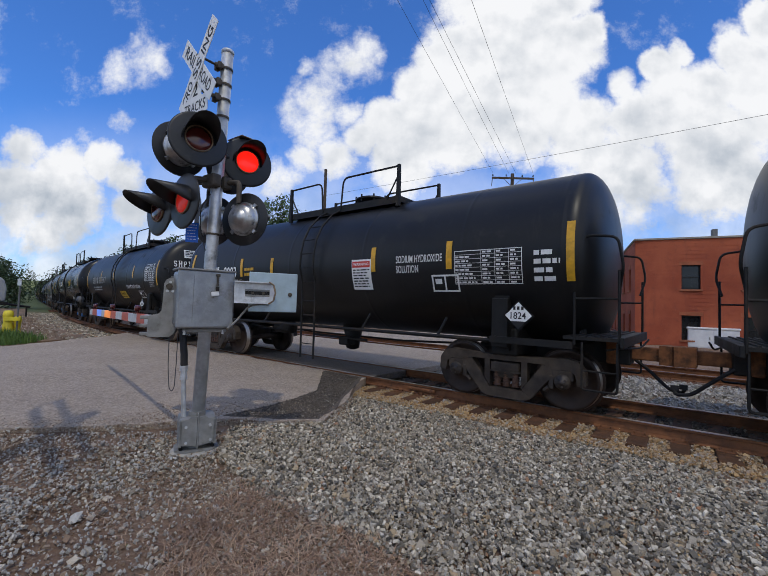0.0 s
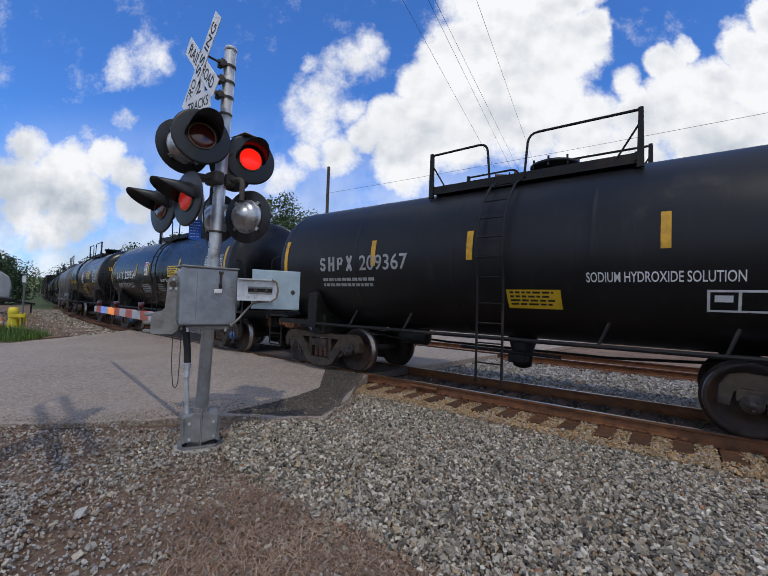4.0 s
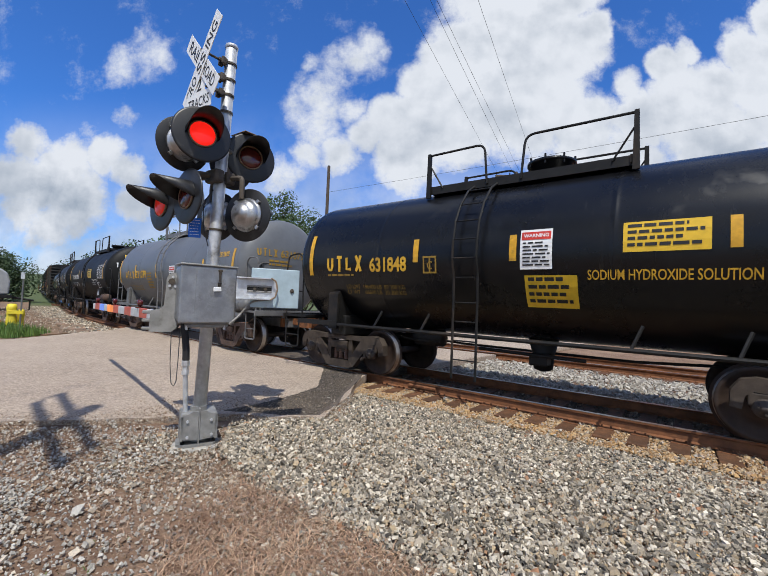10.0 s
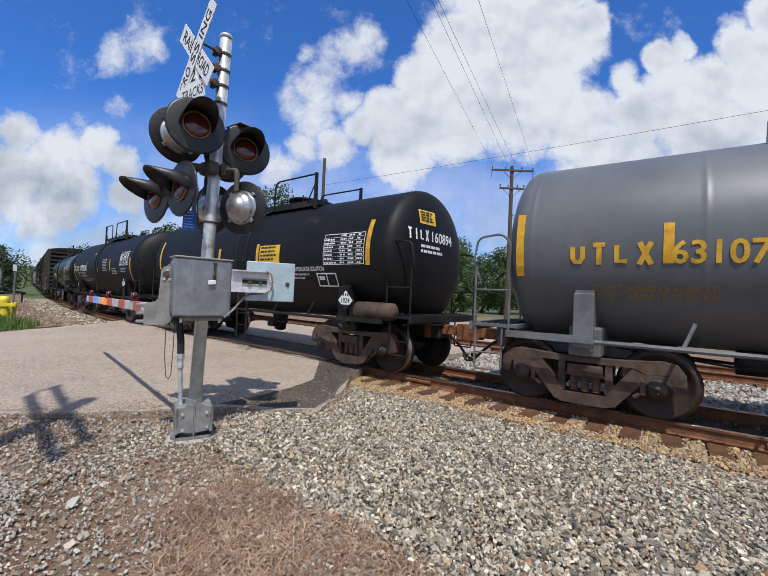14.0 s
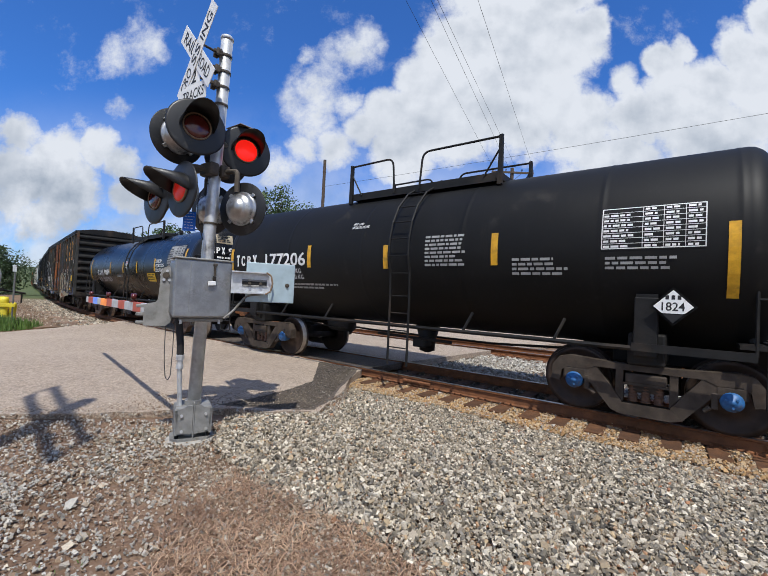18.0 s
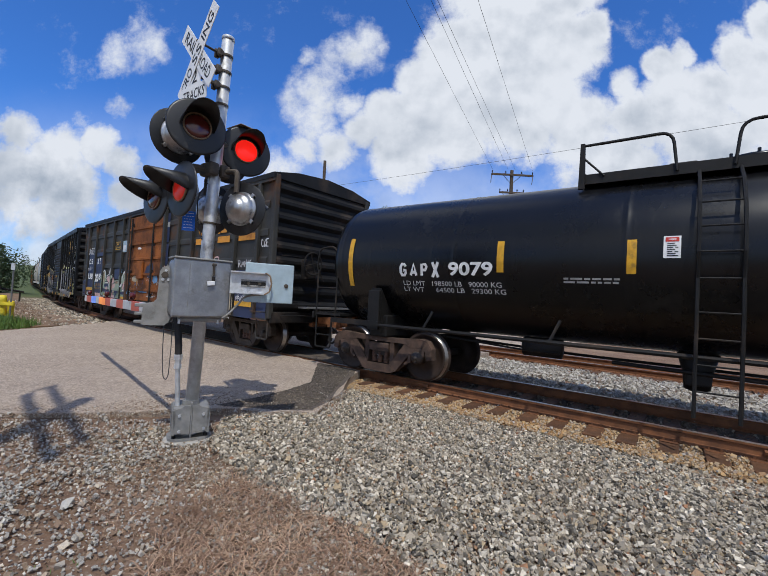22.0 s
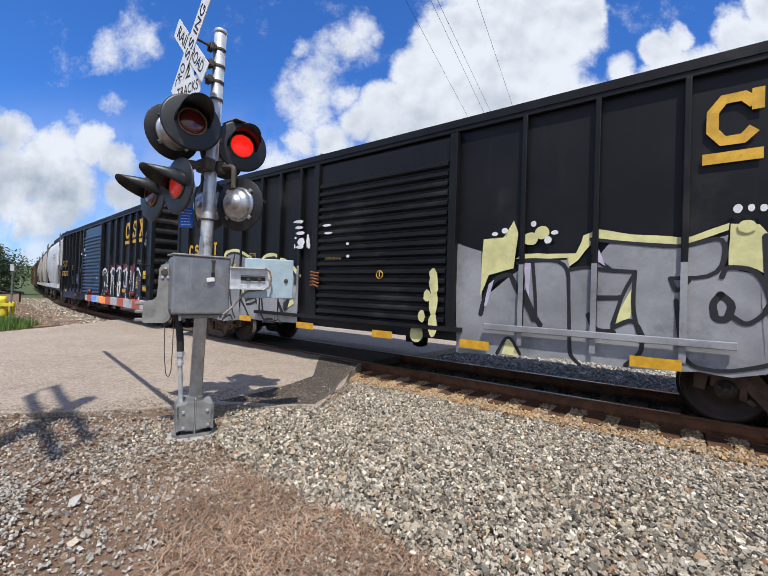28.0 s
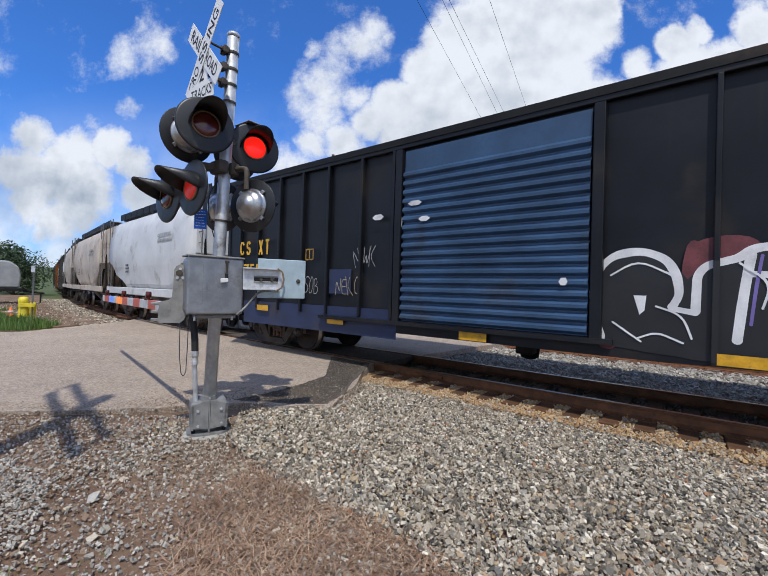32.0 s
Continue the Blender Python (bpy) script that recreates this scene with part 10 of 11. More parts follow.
    # conduit up the side of the post
    bm = bmesh.new()
    rod(bm, (-2.245, 4.52, 0.17), (-2.262, 4.50, 0.60), 0.026, seg=14)
    pole = add("conduit", bm, "galvanised", "thin galvanised conduit")
    for z0, z1, r in ((0.60, 0.64, 0.040), (0.64, 0.70, 0.033), (0.70, 0.755, 0.045)):
        bm = bmesh.new()
        rod(bm, (-2.262, 4.50, z0), (-2.262, 4.50, z1), r, seg=8)
        add("coupling", bm, "galvanised", "", pole)
    bm = bmesh.new()
    pipe(bm, [(-2.262, 4.50, 0.74), (-2.268, 4.50, 0.88), (-2.285, 4.50, 1.02), (-2.31, 4.50, 1.16), (-2.315, 4.51, 1.30)], 0.038, 12)
    add("flexible_conduit", bm, "hose", "black flexible conduit")
    bm = bmesh.new()
    pipe(bm, arc([(-2.43, 4.47, 1.12), (-2.425, 4.47, 0.72), (-2.40, 4.47, 0.50), (-2.37, 4.47, 0.47), (-2.345, 4.47, 0.52), (-2.335, 4.47, 0.80), (-2.335, 4.47, 1.12)], 0.08), 0.0045, 5)
    add("cable_loop", bm, "wire", "thin hanging cable loop")
    # gate mechanism
    front = V(0.62, -0.785, 0)
    side = V(0.785, 0.62, 0)
    mid = V(-2.02, 4.45, 1.495)
    m = facing(mid - front * 0.17, front)
    bm = bmesh.new()
    box(bm, (0, 0.02, 0), (0.585, 0.30, 0.625), None, 0.045)
    case = part("gate_mechanism", bm, M["aluminium"], sig, "rounded cast aluminium gate mechanism case", local(m))
    bm = bmesh.new()
    box(bm, (0, -0.145, 0.0), (0.60, 0.055, 0.64), None, 0.022)
    cover = part("cover", bm, M["aluminium"], case, "dull aluminium cover")
    # raised strip in place of the upright highlight on the cover
    for x0, x1 in ((-0.145, -0.105),):
        bm = bmesh.new()
        slab(bm, [(x0, -0.25), (x1, -0.26), (x1 - 0.005, 0.285), (x0 + 0.005, 0.28)], -0.182, -0.17)
        part("highlight_strip", bm, M["aluminium"], case)
    bm = bmesh.new()
    box(bm, (0, -0.02, 0.325), (0.61, 0.33, 0.022), None, 0.008)
    part("lid_seam", bm, M["cast_grey"], case)
    bm = bmesh.new()
    box(bm, (0.105, -0.182, 0.215), (0.022, 0.022, 0.13), None, 0.005)
    box(bm, (0.105, -0.185, 0.275), (0.045, 0.02, 0.03), None, 0.005)
    hasp = part("hasp", bm, M["rusty_clamp"], case, "dark steel hasp")
    bm = bmesh.new()
    box(bm, (0.10, -0.195, 0.12), (0.035, 0.02, 0.05), None, 0.006)
    part("padlock", bm, M["black_steel"], case)
    bm = bmesh.new()
    box(bm, (0.075, -0.20, 0.065), (0.085, 0.012, 0.05), Matrix.Rotation(-0.12, 3, "Y"), 0.008)
    part("tag", bm, M["white_metal"], case, "white plastic tag")
    bm = bmesh.new()
    box(bm, (0.02, 0.02, -0.345), (0.44, 0.26, 0.045), None, 0.01)
    box(bm, (0.28, 0.02, -0.30), (0.10, 0.05, 0.06), Matrix.Rotation(0.6, 3, "Y"), 0.008)
    part("mounting_saddle", bm, M["cast_grey"], case)
    for sx in (-1, 1):
        bm = bmesh.new()
        rod(bm, (sx * 0.20, -0.1, -0.345), (sx * 0.20, -0.1, -0.39), 0.014, seg=6)
        part("bolt", bm, M["galvanised"], case)
    # left support arm that carries the gate
    m2 = facing(V(-2.445, 4.47, 0), (0.45, -0.89, 0))
    bm = bmesh.new()
    outline = [(0.085, 1.18), (0.085, 1.62), (0.07, 1.68), (0.04, 1.715), (0.0, 1.725), (-0.04, 1.705), (-0.062, 1.66), (-0.066, 1.50), (-0.075, 1.36), (-0.10, 1.325), (-0.20, 1.30), (-0.205, 1.08), (-0.19, 1.068), (0.01, 1.068), (0.05, 1.10)]
    slab(bm, outline, -0.02, 0.03)
    brace = part("support_arm", bm, M["cast_grey"], sig, "curved grey cast support arm", local(m2))
    bm = bmesh.new()
    slab(bm, [(0.115, 1.17), (0.115, 1.62), (0.085, 1.70), (0.04, 1.74), (0.0, 1.745), (0.0, 1.10), (0.06, 1.09)], 0.03, 0.05)
    part("back_arm", bm, M["grey_steel"], brace)
    for x, z, r in ((-0.01, 1.625, 0.035), (-0.028, 1.575, 0.016), (0.028, 1.575, 0.016), (0.0, 1.675, 0.014)):
        bm = bmesh.new()
        rod(bm, (x, -0.02, z), (x, -0.036, z), r, seg=10)
        part("pivot_bolt", bm, M["galvanised"] if r < 0.03 else M["rusty_clamp"], brace)
    for z in (1.10, 1.19, 1.28):
        bm = bmesh.new()
        box(bm, (-0.20, 0.06, z), (0.16, 0.10, 0.035), None, 0.008)
        part("gate_clamp", bm, M["cast_grey"], brace)
    # gate arm with bands
    a, d = V(-2.58, 4.53, 1.235), V(-0.683, 0.730, -0.012).normalized()
    across = d.cross(V(0, 0, 1)).normalized()
    tilt = Matrix((d, across, across.cross(d) * -1)).transposed()
    gate = new("gate_arm", mesh_of("gate_arm", box(bmesh.new(), (2.75, 0, 0), (5.5, 0.045, 0.118), None, 0.006), M["gate_white"]))
    gate.parent, gate["label"] = sig, "lowered gate arm with red and white bands"
    gate.matrix_basis = local(Matrix.Translation(a) @ tilt.to_4x4())
    for u0, u1, mat in ((0.63, 1.06, "gate_red"), (1.60, 2.06, "gate_red"), (2.57, 3.03, "gate_red"), (3.03, 3.64, "band_amber"), (4.01, 4.56, "band_blue"), (4.56, 5.16, "gate_red")):
        bm = bmesh.new()
        box(bm, ((u0 + u1) / 2, 0, 0), (u1 - u0, 0.049, 0.121), None, 0.003)
        part("band", bm, M[mat], gate, {"band_amber": "glowing amber band", "band_blue": "glowing blue-white band"}.get(mat, "red reflective band"))
    for x in (1.15, 3.05, 5.0):
        bm = bmesh.new()
        rod(bm, (x, 0, -0.059), (x, 0, -0.075), 0.05, seg=14)
        rod(bm, (x, 0.0, -0.075), (x, 0.0, -0.10), 0.018, seg=10)
        lathe(bm, [(-0.035, 0.0), (-0.03, 0.042), (0.03, 0.042), (0.03, 0.0)], "y", 16, (x, 0, -0.13))
        part("gate_lamp", bm, M["lens_dim"], gate, "small red gate lamp")
    # right: slotted channel and painted plate
    m3 = facing(V(-1.53, 4.62, 1.59), (0.36, -0.93, 0))
    bm = bmesh.new()
    slab(bm, [(-0.24, -0.125), (0.14, -0.125), (0.19, -0.09), (0.205, 0.0), (0.19, 0.09), (0.14, 0.125), (-0.24, 0.125)], 0.0, 0.02)
    for z in (-0.118, 0.118):
        box(bm, (-0.04, -0.03, z), (0.40, 0.075, 0.014))
    chan = part("counterweight_arm", bm, M["galvanised"], sig, "galvanised slotted channel arm", local(m3))
    for z in (-0.035, 0.028):
        bm = bmesh.new()
        box(bm, (0.01, -0.006, z), (0.27, 0.012, 0.020), None, 0.004)
        part("slot_bar", bm, M["cast_grey"], chan)
    # no hole is cut: a thin black strip gives the slot's dark inside
    bm = bmesh.new()
    box(bm, (0.01, -0.005, -0.004), (0.27, 0.006, 0.040))
    part("slot_shade", bm, M["black_steel"], chan, "black strip for the shaded slot opening")
    for x in (-0.045, 0.075):
        bm = bmesh.new()
        rod(bm, (x, -0.012, -0.004), (x, -0.04, -0.004), 0.018, seg=6)
        part("slot_bolt", bm, M["rusty_clamp"], chan)
    bm = bmesh.new()
    pts = [(0.13, -0.125), (0.185, -0.09), (0.205, 0.0), (0.185, 0.09), (0.13, 0.125)]
    for p, q in zip(pts, pts[1:]):
        rod(bm, (p[0], -0.065, p[1]), (q[0], -0.065, q[1]), 0.010, seg=6)
    part("rim", bm, M["lamp_rim"], chan, "pale tan rim")
    m4 = facing(V(-1.36, 4.70, 1.60), (0.36, -0.93, 0))
    bm = bmesh.new()
    box(bm, (0, 0, 0), (0.545, 0.022, 0.455), None, 0.008)
    pp = part("counterweight_plate", bm, M["plate_blue"], sig, "pale blue-grey painted counterweight plate", local(m4))
    bm = bmesh.new()
    rod(bm, (0.19, -0.011, -0.02), (0.19, -0.035, -0.02), 0.014, seg=6)
    rod(bm, (0.19, -0.011, -0.02), (0.19, -0.02, -0.02), 0.024, seg=14)
    part("plate_bolt", bm, M["rusty_clamp"], pp)
    bm = bmesh.new()
    pipe(bm, arc([(-1.42, 4.66, 1.47), (-1.60, 4.60, 1.44), (-1.72, 4.54, 1.26), (-1.80, 4.50, 1.18)], 0.06), 0.012, 8)
    add("brace_rod", bm, "cast_grey", "bent grey brace")
    # blue plate strapped to the post
    p = on_post(2.26)
    m5 = facing(p + V(-0.235, -0.02, 0.0), (0.25, -0.97, 0))
    bm = bmesh.new()
    box(bm, (0, 0, 0), (0.135, 0.004, 0.225), None, 0.001)
    bp = part("blue_plate", bm, M["blue_sign"], sig, "small blue enamel notice plate", local(m5))
    rng = random.Random(7)
    bm = bmesh.new()
    for k in range(6):
        z = 0.09 - k * 0.033
        x = -0.05
        while x < 0.04:
            w = rng.uniform(0.012, 0.035)
            add_patch(bm, x, min(x + w, 0.055), z - 0.007, z, lambda u, v: V(u, -0.0035, v))
            x += w + 0.008
    part("small_print", bm, M["white_metal"], bp, "white small print")
    for z in (2.245, 4.19, 4.0, 3.82, 3.62):
        bm = bmesh.new()
        q = on_post(z)
        rod(bm, q - axis * 0.012, q + axis * 0.012, 0.0745, seg=24)
        add("strap", bm, "rusty_clamp")
    # crossbuck and plate on short brackets
    n = -N
    c = V(-2.17, 4.30, 4.02)
    turned = V(-0.66, -0.751, 0)
    half, w = 0.55, 0.10
    for ang, words, name in ((math.pi / 4, "CROSSING", 0), (-math.pi / 4, "RAILROAD", 1)):
        m6 = facing(c + turned * (0.006 if name else 0.013), turned) @ Matrix.Rotation(-ang, 4, "Y")
        if name:
            spans = [("RAIL", -0.46, -0.085, -0.062, 0.062), ("ROAD", 0.085, 0.46, -0.062, 0.062)]
        else:
            spans = [("CRO", -0.46, -0.17, -0.062, 0.062), ("SS", -0.115, 0.115, -0.062, 0.062), ("ING", 0.17, 0.46, -0.062, 0.062)]
        sign_board("crossbuck_blade", sig, local(m6), [(-half, -w), (half, -w), (half, w), (-half, w)], spans, "white crossbuck blade with black letters")
    m7 = facing(V(-2.205, 4.33, 3.61), n)
    sign_board("track_count_sign", sig, local(m7), [(-0.255, -0.098), (0.255, -0.098), (0.255, 0.098), (0.115, 0.098), (0.115, 0.29), (-0.115, 0.29), (-0.115, 0.098), (-0.255, 0.098)],
               [("TRACKS", -0.215, 0.215, -0.062, 0.05), ("2", -0.05, 0.05, 0.115, 0.255)], "white inverted T sign reading 2 tracks")
    for z, reach in ((4.19, 0.36), (4.0, 0.33), (3.82, 0.34)):
        q = on_post(z)
        bm = bmesh.new()
        e = q + n * reach
        rod(bm, q + n * 0.06, e, 0.014, seg=8)
        arm = add("sign_bracket", bm, "rusty_clamp", "dark bracket arm")
        bm = bmesh.new()
        t3 = Matrix((U, N, V(0, 0, 1))).transposed()
        box(bm, q + n * 0.085, (0.10, 0.05, 0.06), t3, 0.01)
        box(bm, q + n * 0.105 - U * 0.03, (0.03, 0.05, 0.10), t3, 0.008)
        box(bm, q + n * 0.105 + U * 0.035, (0.03, 0.05, 0.08), t3, 0.008)
        add("clamp", bm, "rusty_clamp", "", arm)
    # lamps: two pairs for the road, one back-to-back pair along the line
    zl = 2.53
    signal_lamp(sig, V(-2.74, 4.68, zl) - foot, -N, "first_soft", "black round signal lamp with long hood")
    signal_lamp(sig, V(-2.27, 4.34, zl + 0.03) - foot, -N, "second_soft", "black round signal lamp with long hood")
    for pos in (V(-2.21, 4.97, 2.47), V(-1.70, 4.61, 2.43)):
        signal_lamp(sig, pos - foot, V(0.28, 0.96, 0.0), "lens_dim", "signal lamp seen from its polished round back")
    up_l, up_r = V(-2.12, 4.28, 3.225), V(-1.81, 4.90, 3.20)
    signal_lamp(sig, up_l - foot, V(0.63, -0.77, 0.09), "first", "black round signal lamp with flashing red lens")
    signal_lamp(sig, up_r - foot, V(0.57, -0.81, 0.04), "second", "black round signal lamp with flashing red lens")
    for pos in (up_l, up_r):
        signal_lamp(sig, pos - U * 0.40 + V(0, 0, -0.03) - foot, -U, "lens_dim", "black round signal lamp turned along the track")
    # castings that carry the lamps
    q = on_post(2.85)
    t3 = Matrix((U, N, V(0, 0, 1))).transposed()
    bm = bmesh.new()
    box(bm, q - N * 0.07, (0.24, 0.12, 0.15), t3, 0.03)
    jb = add("junction_box", bm, "rusty_clamp", "brown weathered junction box")
    bm = bmesh.new()
    box(bm, q + N * 0.07, (0.24, 0.12, 0.15), t3, 0.03)
    add("junction_box", bm, "rusty_clamp", "brown weathered junction box")
    for pos, off in ((V(-1.70, 4.61, 2.43), 0.06), (V(-2.21, 4.97, 2.47), 0.06), (V(-2.27, 4.34, zl + 0.03), -0.06), (V(-2.74, 4.68, zl), -0.06)):
        bm = bmesh.new()
        back = N * (-0.09 if off > 0 else 0.09)
        head = pos + back + V(0, 0, 0.30)
        start = q + N * off
        pipe(bm, arc([start, V(head.x, head.y, start.z) * 0.5 + start * 0.5, V(head.x, head.y, start.z - 0.01), head, pos + back + V(0, 0, 0.17)], 0.09), 0.030, 10)
        add("lamp_arm", bm, "rusty_clamp", "curved lamp arm")
    q2 = on_post(3.22)
    for pos in (up_l, up_r):
        bm = bmesh.new()
        pipe(bm, [q2, (q2 + pos - U * 0.2) / 2, pos - U * 0.2], 0.032, 10)
        rod(bm, pos - U * 0.30, pos - U * 0.10, 0.10, seg=16)
        add("lamp_arm", bm, "aluminium", "lamp arm")
    for pos in (up_r - U * 0.12 + V(0, 0, 0.30),):
        bm = bmesh.new()
        box(bm, pos, (0.30, 0.22, 0.012), t3, 0.004)
        add("drip_plate", bm, "lamp_rim", "tan weathered drip plate")
    bm = bmesh.new()
    pipe(bm, arc([on_post(2.70) - N * 0.07, on_post(2.55) - N * 0.12 - U * 0.10, on_post(2.30) - N * 0.09 - U * 0.12, on_post(2.05) - N * 0.075], 0.1), 0.006, 5)
    add("lamp_wire", bm, "wire", "thin dark wire")


crossing_signal()

# ---- behind the line: brick building, poles, trees, distance ----
M["brick_wall"] = None


def brick_material():
    mat = bpy.data.materials.new("orange-red painted brickwork")
    mat.use_nodes = True
    n = Nodes(mat.node_tree)
    bsdf = mat.node_tree.nodes["Principled BSDF"]
    place = n.add("ShaderNodeTexCoord")
    vec = place.outputs["Object"]
    big = n.noise(vec, 0.5, 6, 0.62)
    mid = n.noise(vec, 3.0, 5, 0.6)
    col = n.mix(n.remap(big, 0.35, 0.65), (0.30, 0.062, 0.026), (0.40, 0.098, 0.042))
    col = n.mix(n.remap(mid, 0.5, 0.75, 0, 0.6), col, (0.22, 0.055, 0.03))
    m = n.add("ShaderNodeMapping")
    m.inputs["Scale"].default_value = (3, 3, 0.25)
    n.link(vec, m.inputs["Vector"])
    col = n.mix(n.remap(n.noise(m.outputs[0], 1.2, 5, 0.6), 0.56, 0.8, 0, 0.5), col, (0.13, 0.05, 0.035))
    n.link(col, bsdf.inputs["Base Color"])
    bsdf.inputs["Roughness"].default_value = 0.88
    bp = n.add("ShaderNodeBump")
    bp.inputs["Strength"].default_value, bp.inputs["Distance"].default_value = 0.4, 0.01
    n.link(n.noise(vec, 18, 6, 0.7), bp.inputs["Height"])
    n.link(bp.outputs[0], bsdf.inputs["Normal"])
    return mat


M["brick_wall"] = brick_material()


def wall_run(parent, name, a, b, z0, z1, thick, openings, mat, courses=True):
    """A wall with openings through it, from a to b; openings: u0, u1, z0, z1 along it. Its front looks right of a to b."""
    a, b = V(*a, 0), V(*b, 0)
    d = (b - a).normalized()
    length = (b - a).length
    m = facing(a, d.cross(V(0, 0, 1)))
    us = sorted({0, length, *[o[0] for o in openings], *[o[1] for o in openings]})
    zs = sorted({z0, z1, *[o[2] for o in openings], *[o[3] for o in openings]})
    bm = bmesh.new()
    for u0, u1 in zip(us, us[1:]):
        for w0, w1 in zip(zs, zs[1:]):
            cu, cw = (u0 + u1) / 2, (w0 + w1) / 2
            if any(o[0] < cu < o[1] and o[2] < cw < o[3] for o in openings):
                continue
            box(bm, (cu, thick / 2, cw), (u1 - u0, thick, w1 - w0))
    bmesh.ops.remove_doubles(bm, verts=bm.verts[:], dist=0.001)
    seen = {}
    for f in bm.faces[:]:
        key = tuple(round(c, 3) for c in f.calc_center_median())
        seen.setdefault(key, []).append(f)
    bmesh.ops.delete(bm, geom=[f for g in seen.values() if len(g) > 1 for f in g], context="FACES")
    wall = part(name, bm, mat, parent, "", m)
    for u0, u1, w0, w1 in openings:
        bm = bmesh.new()
        for x, z, w, h in (((u0 + u1) / 2, w0 + 0.03, u1 - u0, 0.06), ((u0 + u1) / 2, w1 - 0.03, u1 - u0, 0.06), (u0 + 0.03, (w0 + w1) / 2, 0.06, w1 - w0 - 0.12), (u1 - 0.03, (w0 + w1) / 2, 0.06, w1 - w0 - 0.12),
                           ((u0 + u1) / 2, (w0 + w1) / 2, u1 - u0 - 0.12, 0.05)):
            box(bm, (x, 0.14, z), (w, 0.06, h))
        win = part("window", bm, M["black_steel"], parent, "dark window frame", m)
        for s in (0, 1):
            bm = bmesh.new()
            h = (w1 - w0 - 0.17) / 2
            zc = w0 + 0.06 + h / 2 + s * (h + 0.05)
            box(bm, ((u0 + u1) / 2, 0.15, zc), (u1 - u0 - 0.12, 0.01, h))
            part("pane", bm, M["glass_dark"], win)
        bm = bmesh.new()
        box(bm, ((u0 + u1) / 2, -0.02, w0 - 0.05), (u1 - u0 + 0.16, 0.16, 0.09), None, 0.01)
        part("sill", bm, M["mortar"], win)
        bm = bmesh.new()
        box(bm, ((u0 + u1) / 2, -0.004, w1 + 0.10), (u1 - u0 + 0.2, 0.05, 0.19))
        part("lintel", bm, M["brick"], win)
    if courses:
        z = z0 + 0.22
        while z < z1 - 0.1:
            x = 0.0
            runs = []
            for o in sorted([o for o in openings if o[2] - 0.12 < z < o[3] + 0.22]):
                if o[0] - x > 0.2:
                    runs.append((x, o[0] - 0.11))
                x = o[1] + 0.11
            for x0, x1 in runs + [(x, length)]:
                bm = bmesh.new()
                box(bm, ((x0 + x1) / 2, -0.003, z), (x1 - x0, 0.012, 0.195))
                part("brick_course", bm, mat, wall)
            z += 0.213
    return wall


def brick_building():
    front, left = V(0.914, -0.405, 0), V(0.405, 0.914, 0)
    c = V(13.7, 22.8, -0.3)
    b = thing("brick_building", Matrix.Translation((0, 0, 0)), "two-storey orange-red brick building with flat roof and dark windows", "building")
    top, wide, deep = 5.55, 13.0, 16.0

    def xy(u, v):
        p = c + front * u + left * v
        return (p.x, p.y)

    wins = []
    for k, u in enumerate((2.55, 5.15, 7.75, 10.3)):
        for z0, z1 in ((2.85, 4.15), (0.15, 1.45)):
            wins.append((u - 0.42, u + 0.42, z0, z1))
    side = [(deep - v - 0.4, deep - v + 0.4, z0, z1) for v in (2.2, 5.0, 7.8, 10.6, 13.4) for z0, z1 in ((2.85, 4.15), (0.15, 1.45))]
    wall_run(b, "front_wall", xy(0, 0), xy(wide, 0), -0.3, top, 0.35, wins, M["brick_wall"])
    wall_run(b, "side_wall", xy(0, deep), xy(0, 0), -0.3, top, 0.35, side, M["brick_wall"])
    wall_run(b, "side_wall", xy(wide, 0), xy(wide, deep), -0.3, top, 0.35, [], M["brick_wall"], False)
    wall_run(b, "back_wall", xy(wide, deep), xy(0, deep), -0.3, top, 0.35, [], M["brick_wall"], False)
    turn = facing(c, -left)
    bm = bmesh.new()
    box(bm, (wide / 2, deep / 2, top + 0.1), (wide - 0.7, deep - 0.7, 0.12))
    part("roof", bm, M["asphalt_dark"], b, "flat dark roof", turn)
    for cx, cy, sx, sy in ((wide / 2, 0.16, wide + 0.1, 0.46), (wide / 2, deep - 0.16, wide + 0.1, 0.46), (0.16, deep / 2, 0.46, deep - 0.55), (wide - 0.16, deep / 2, 0.46, deep - 0.55)):
        bm = bmesh.new()
        box(bm, (cx, cy, top + 0.36), (sx, sy, 0.10), None, 0.015)
        part("coping", bm, M["coping"], b, "weathered grey coping", turn)
    bm = bmesh.new()
    box(bm, (6.6, -0.06, 2.6), (0.11, 0.11, 5.4), None, 0.01)
    part("downpipe", bm, M["black_steel"], b, "", turn)
    bm = bmesh.new()
    box(bm, (3.6, 0.2, 6.1), (0.22, 0.3, 0.5))
    part("vent", bm, M["grey_steel"], b, "", turn)
    # low sheds behind, stepping down
    for k, (v, h) in enumerate(((17.2, 3.3), (21.2, 2.9), (25.2, 2.6), (29.2, 2.4))):
        p = c + left * v - front * 0.2
        shed = thing("brick_shed", facing(V(p.x, p.y, -0.3), -left), "low dark-red brick shed with a dark roof edge", "shed", "sheds behind the building")
        bm = bmesh.new()
        box(bm, (3, 1.6, h / 2), (6, 3.2, h))
        part("wall", bm, M["brick_wall"], shed)
        bm = bmesh.new()
        box(bm, (3, 1.6, h + 0.09), (6.3, 3.5, 0.16), None, 0.02)
        part("roof", bm, M["black_steel"], shed)
        for x in (1.2, 2.9, 4.6):
            bm = bmesh.new()
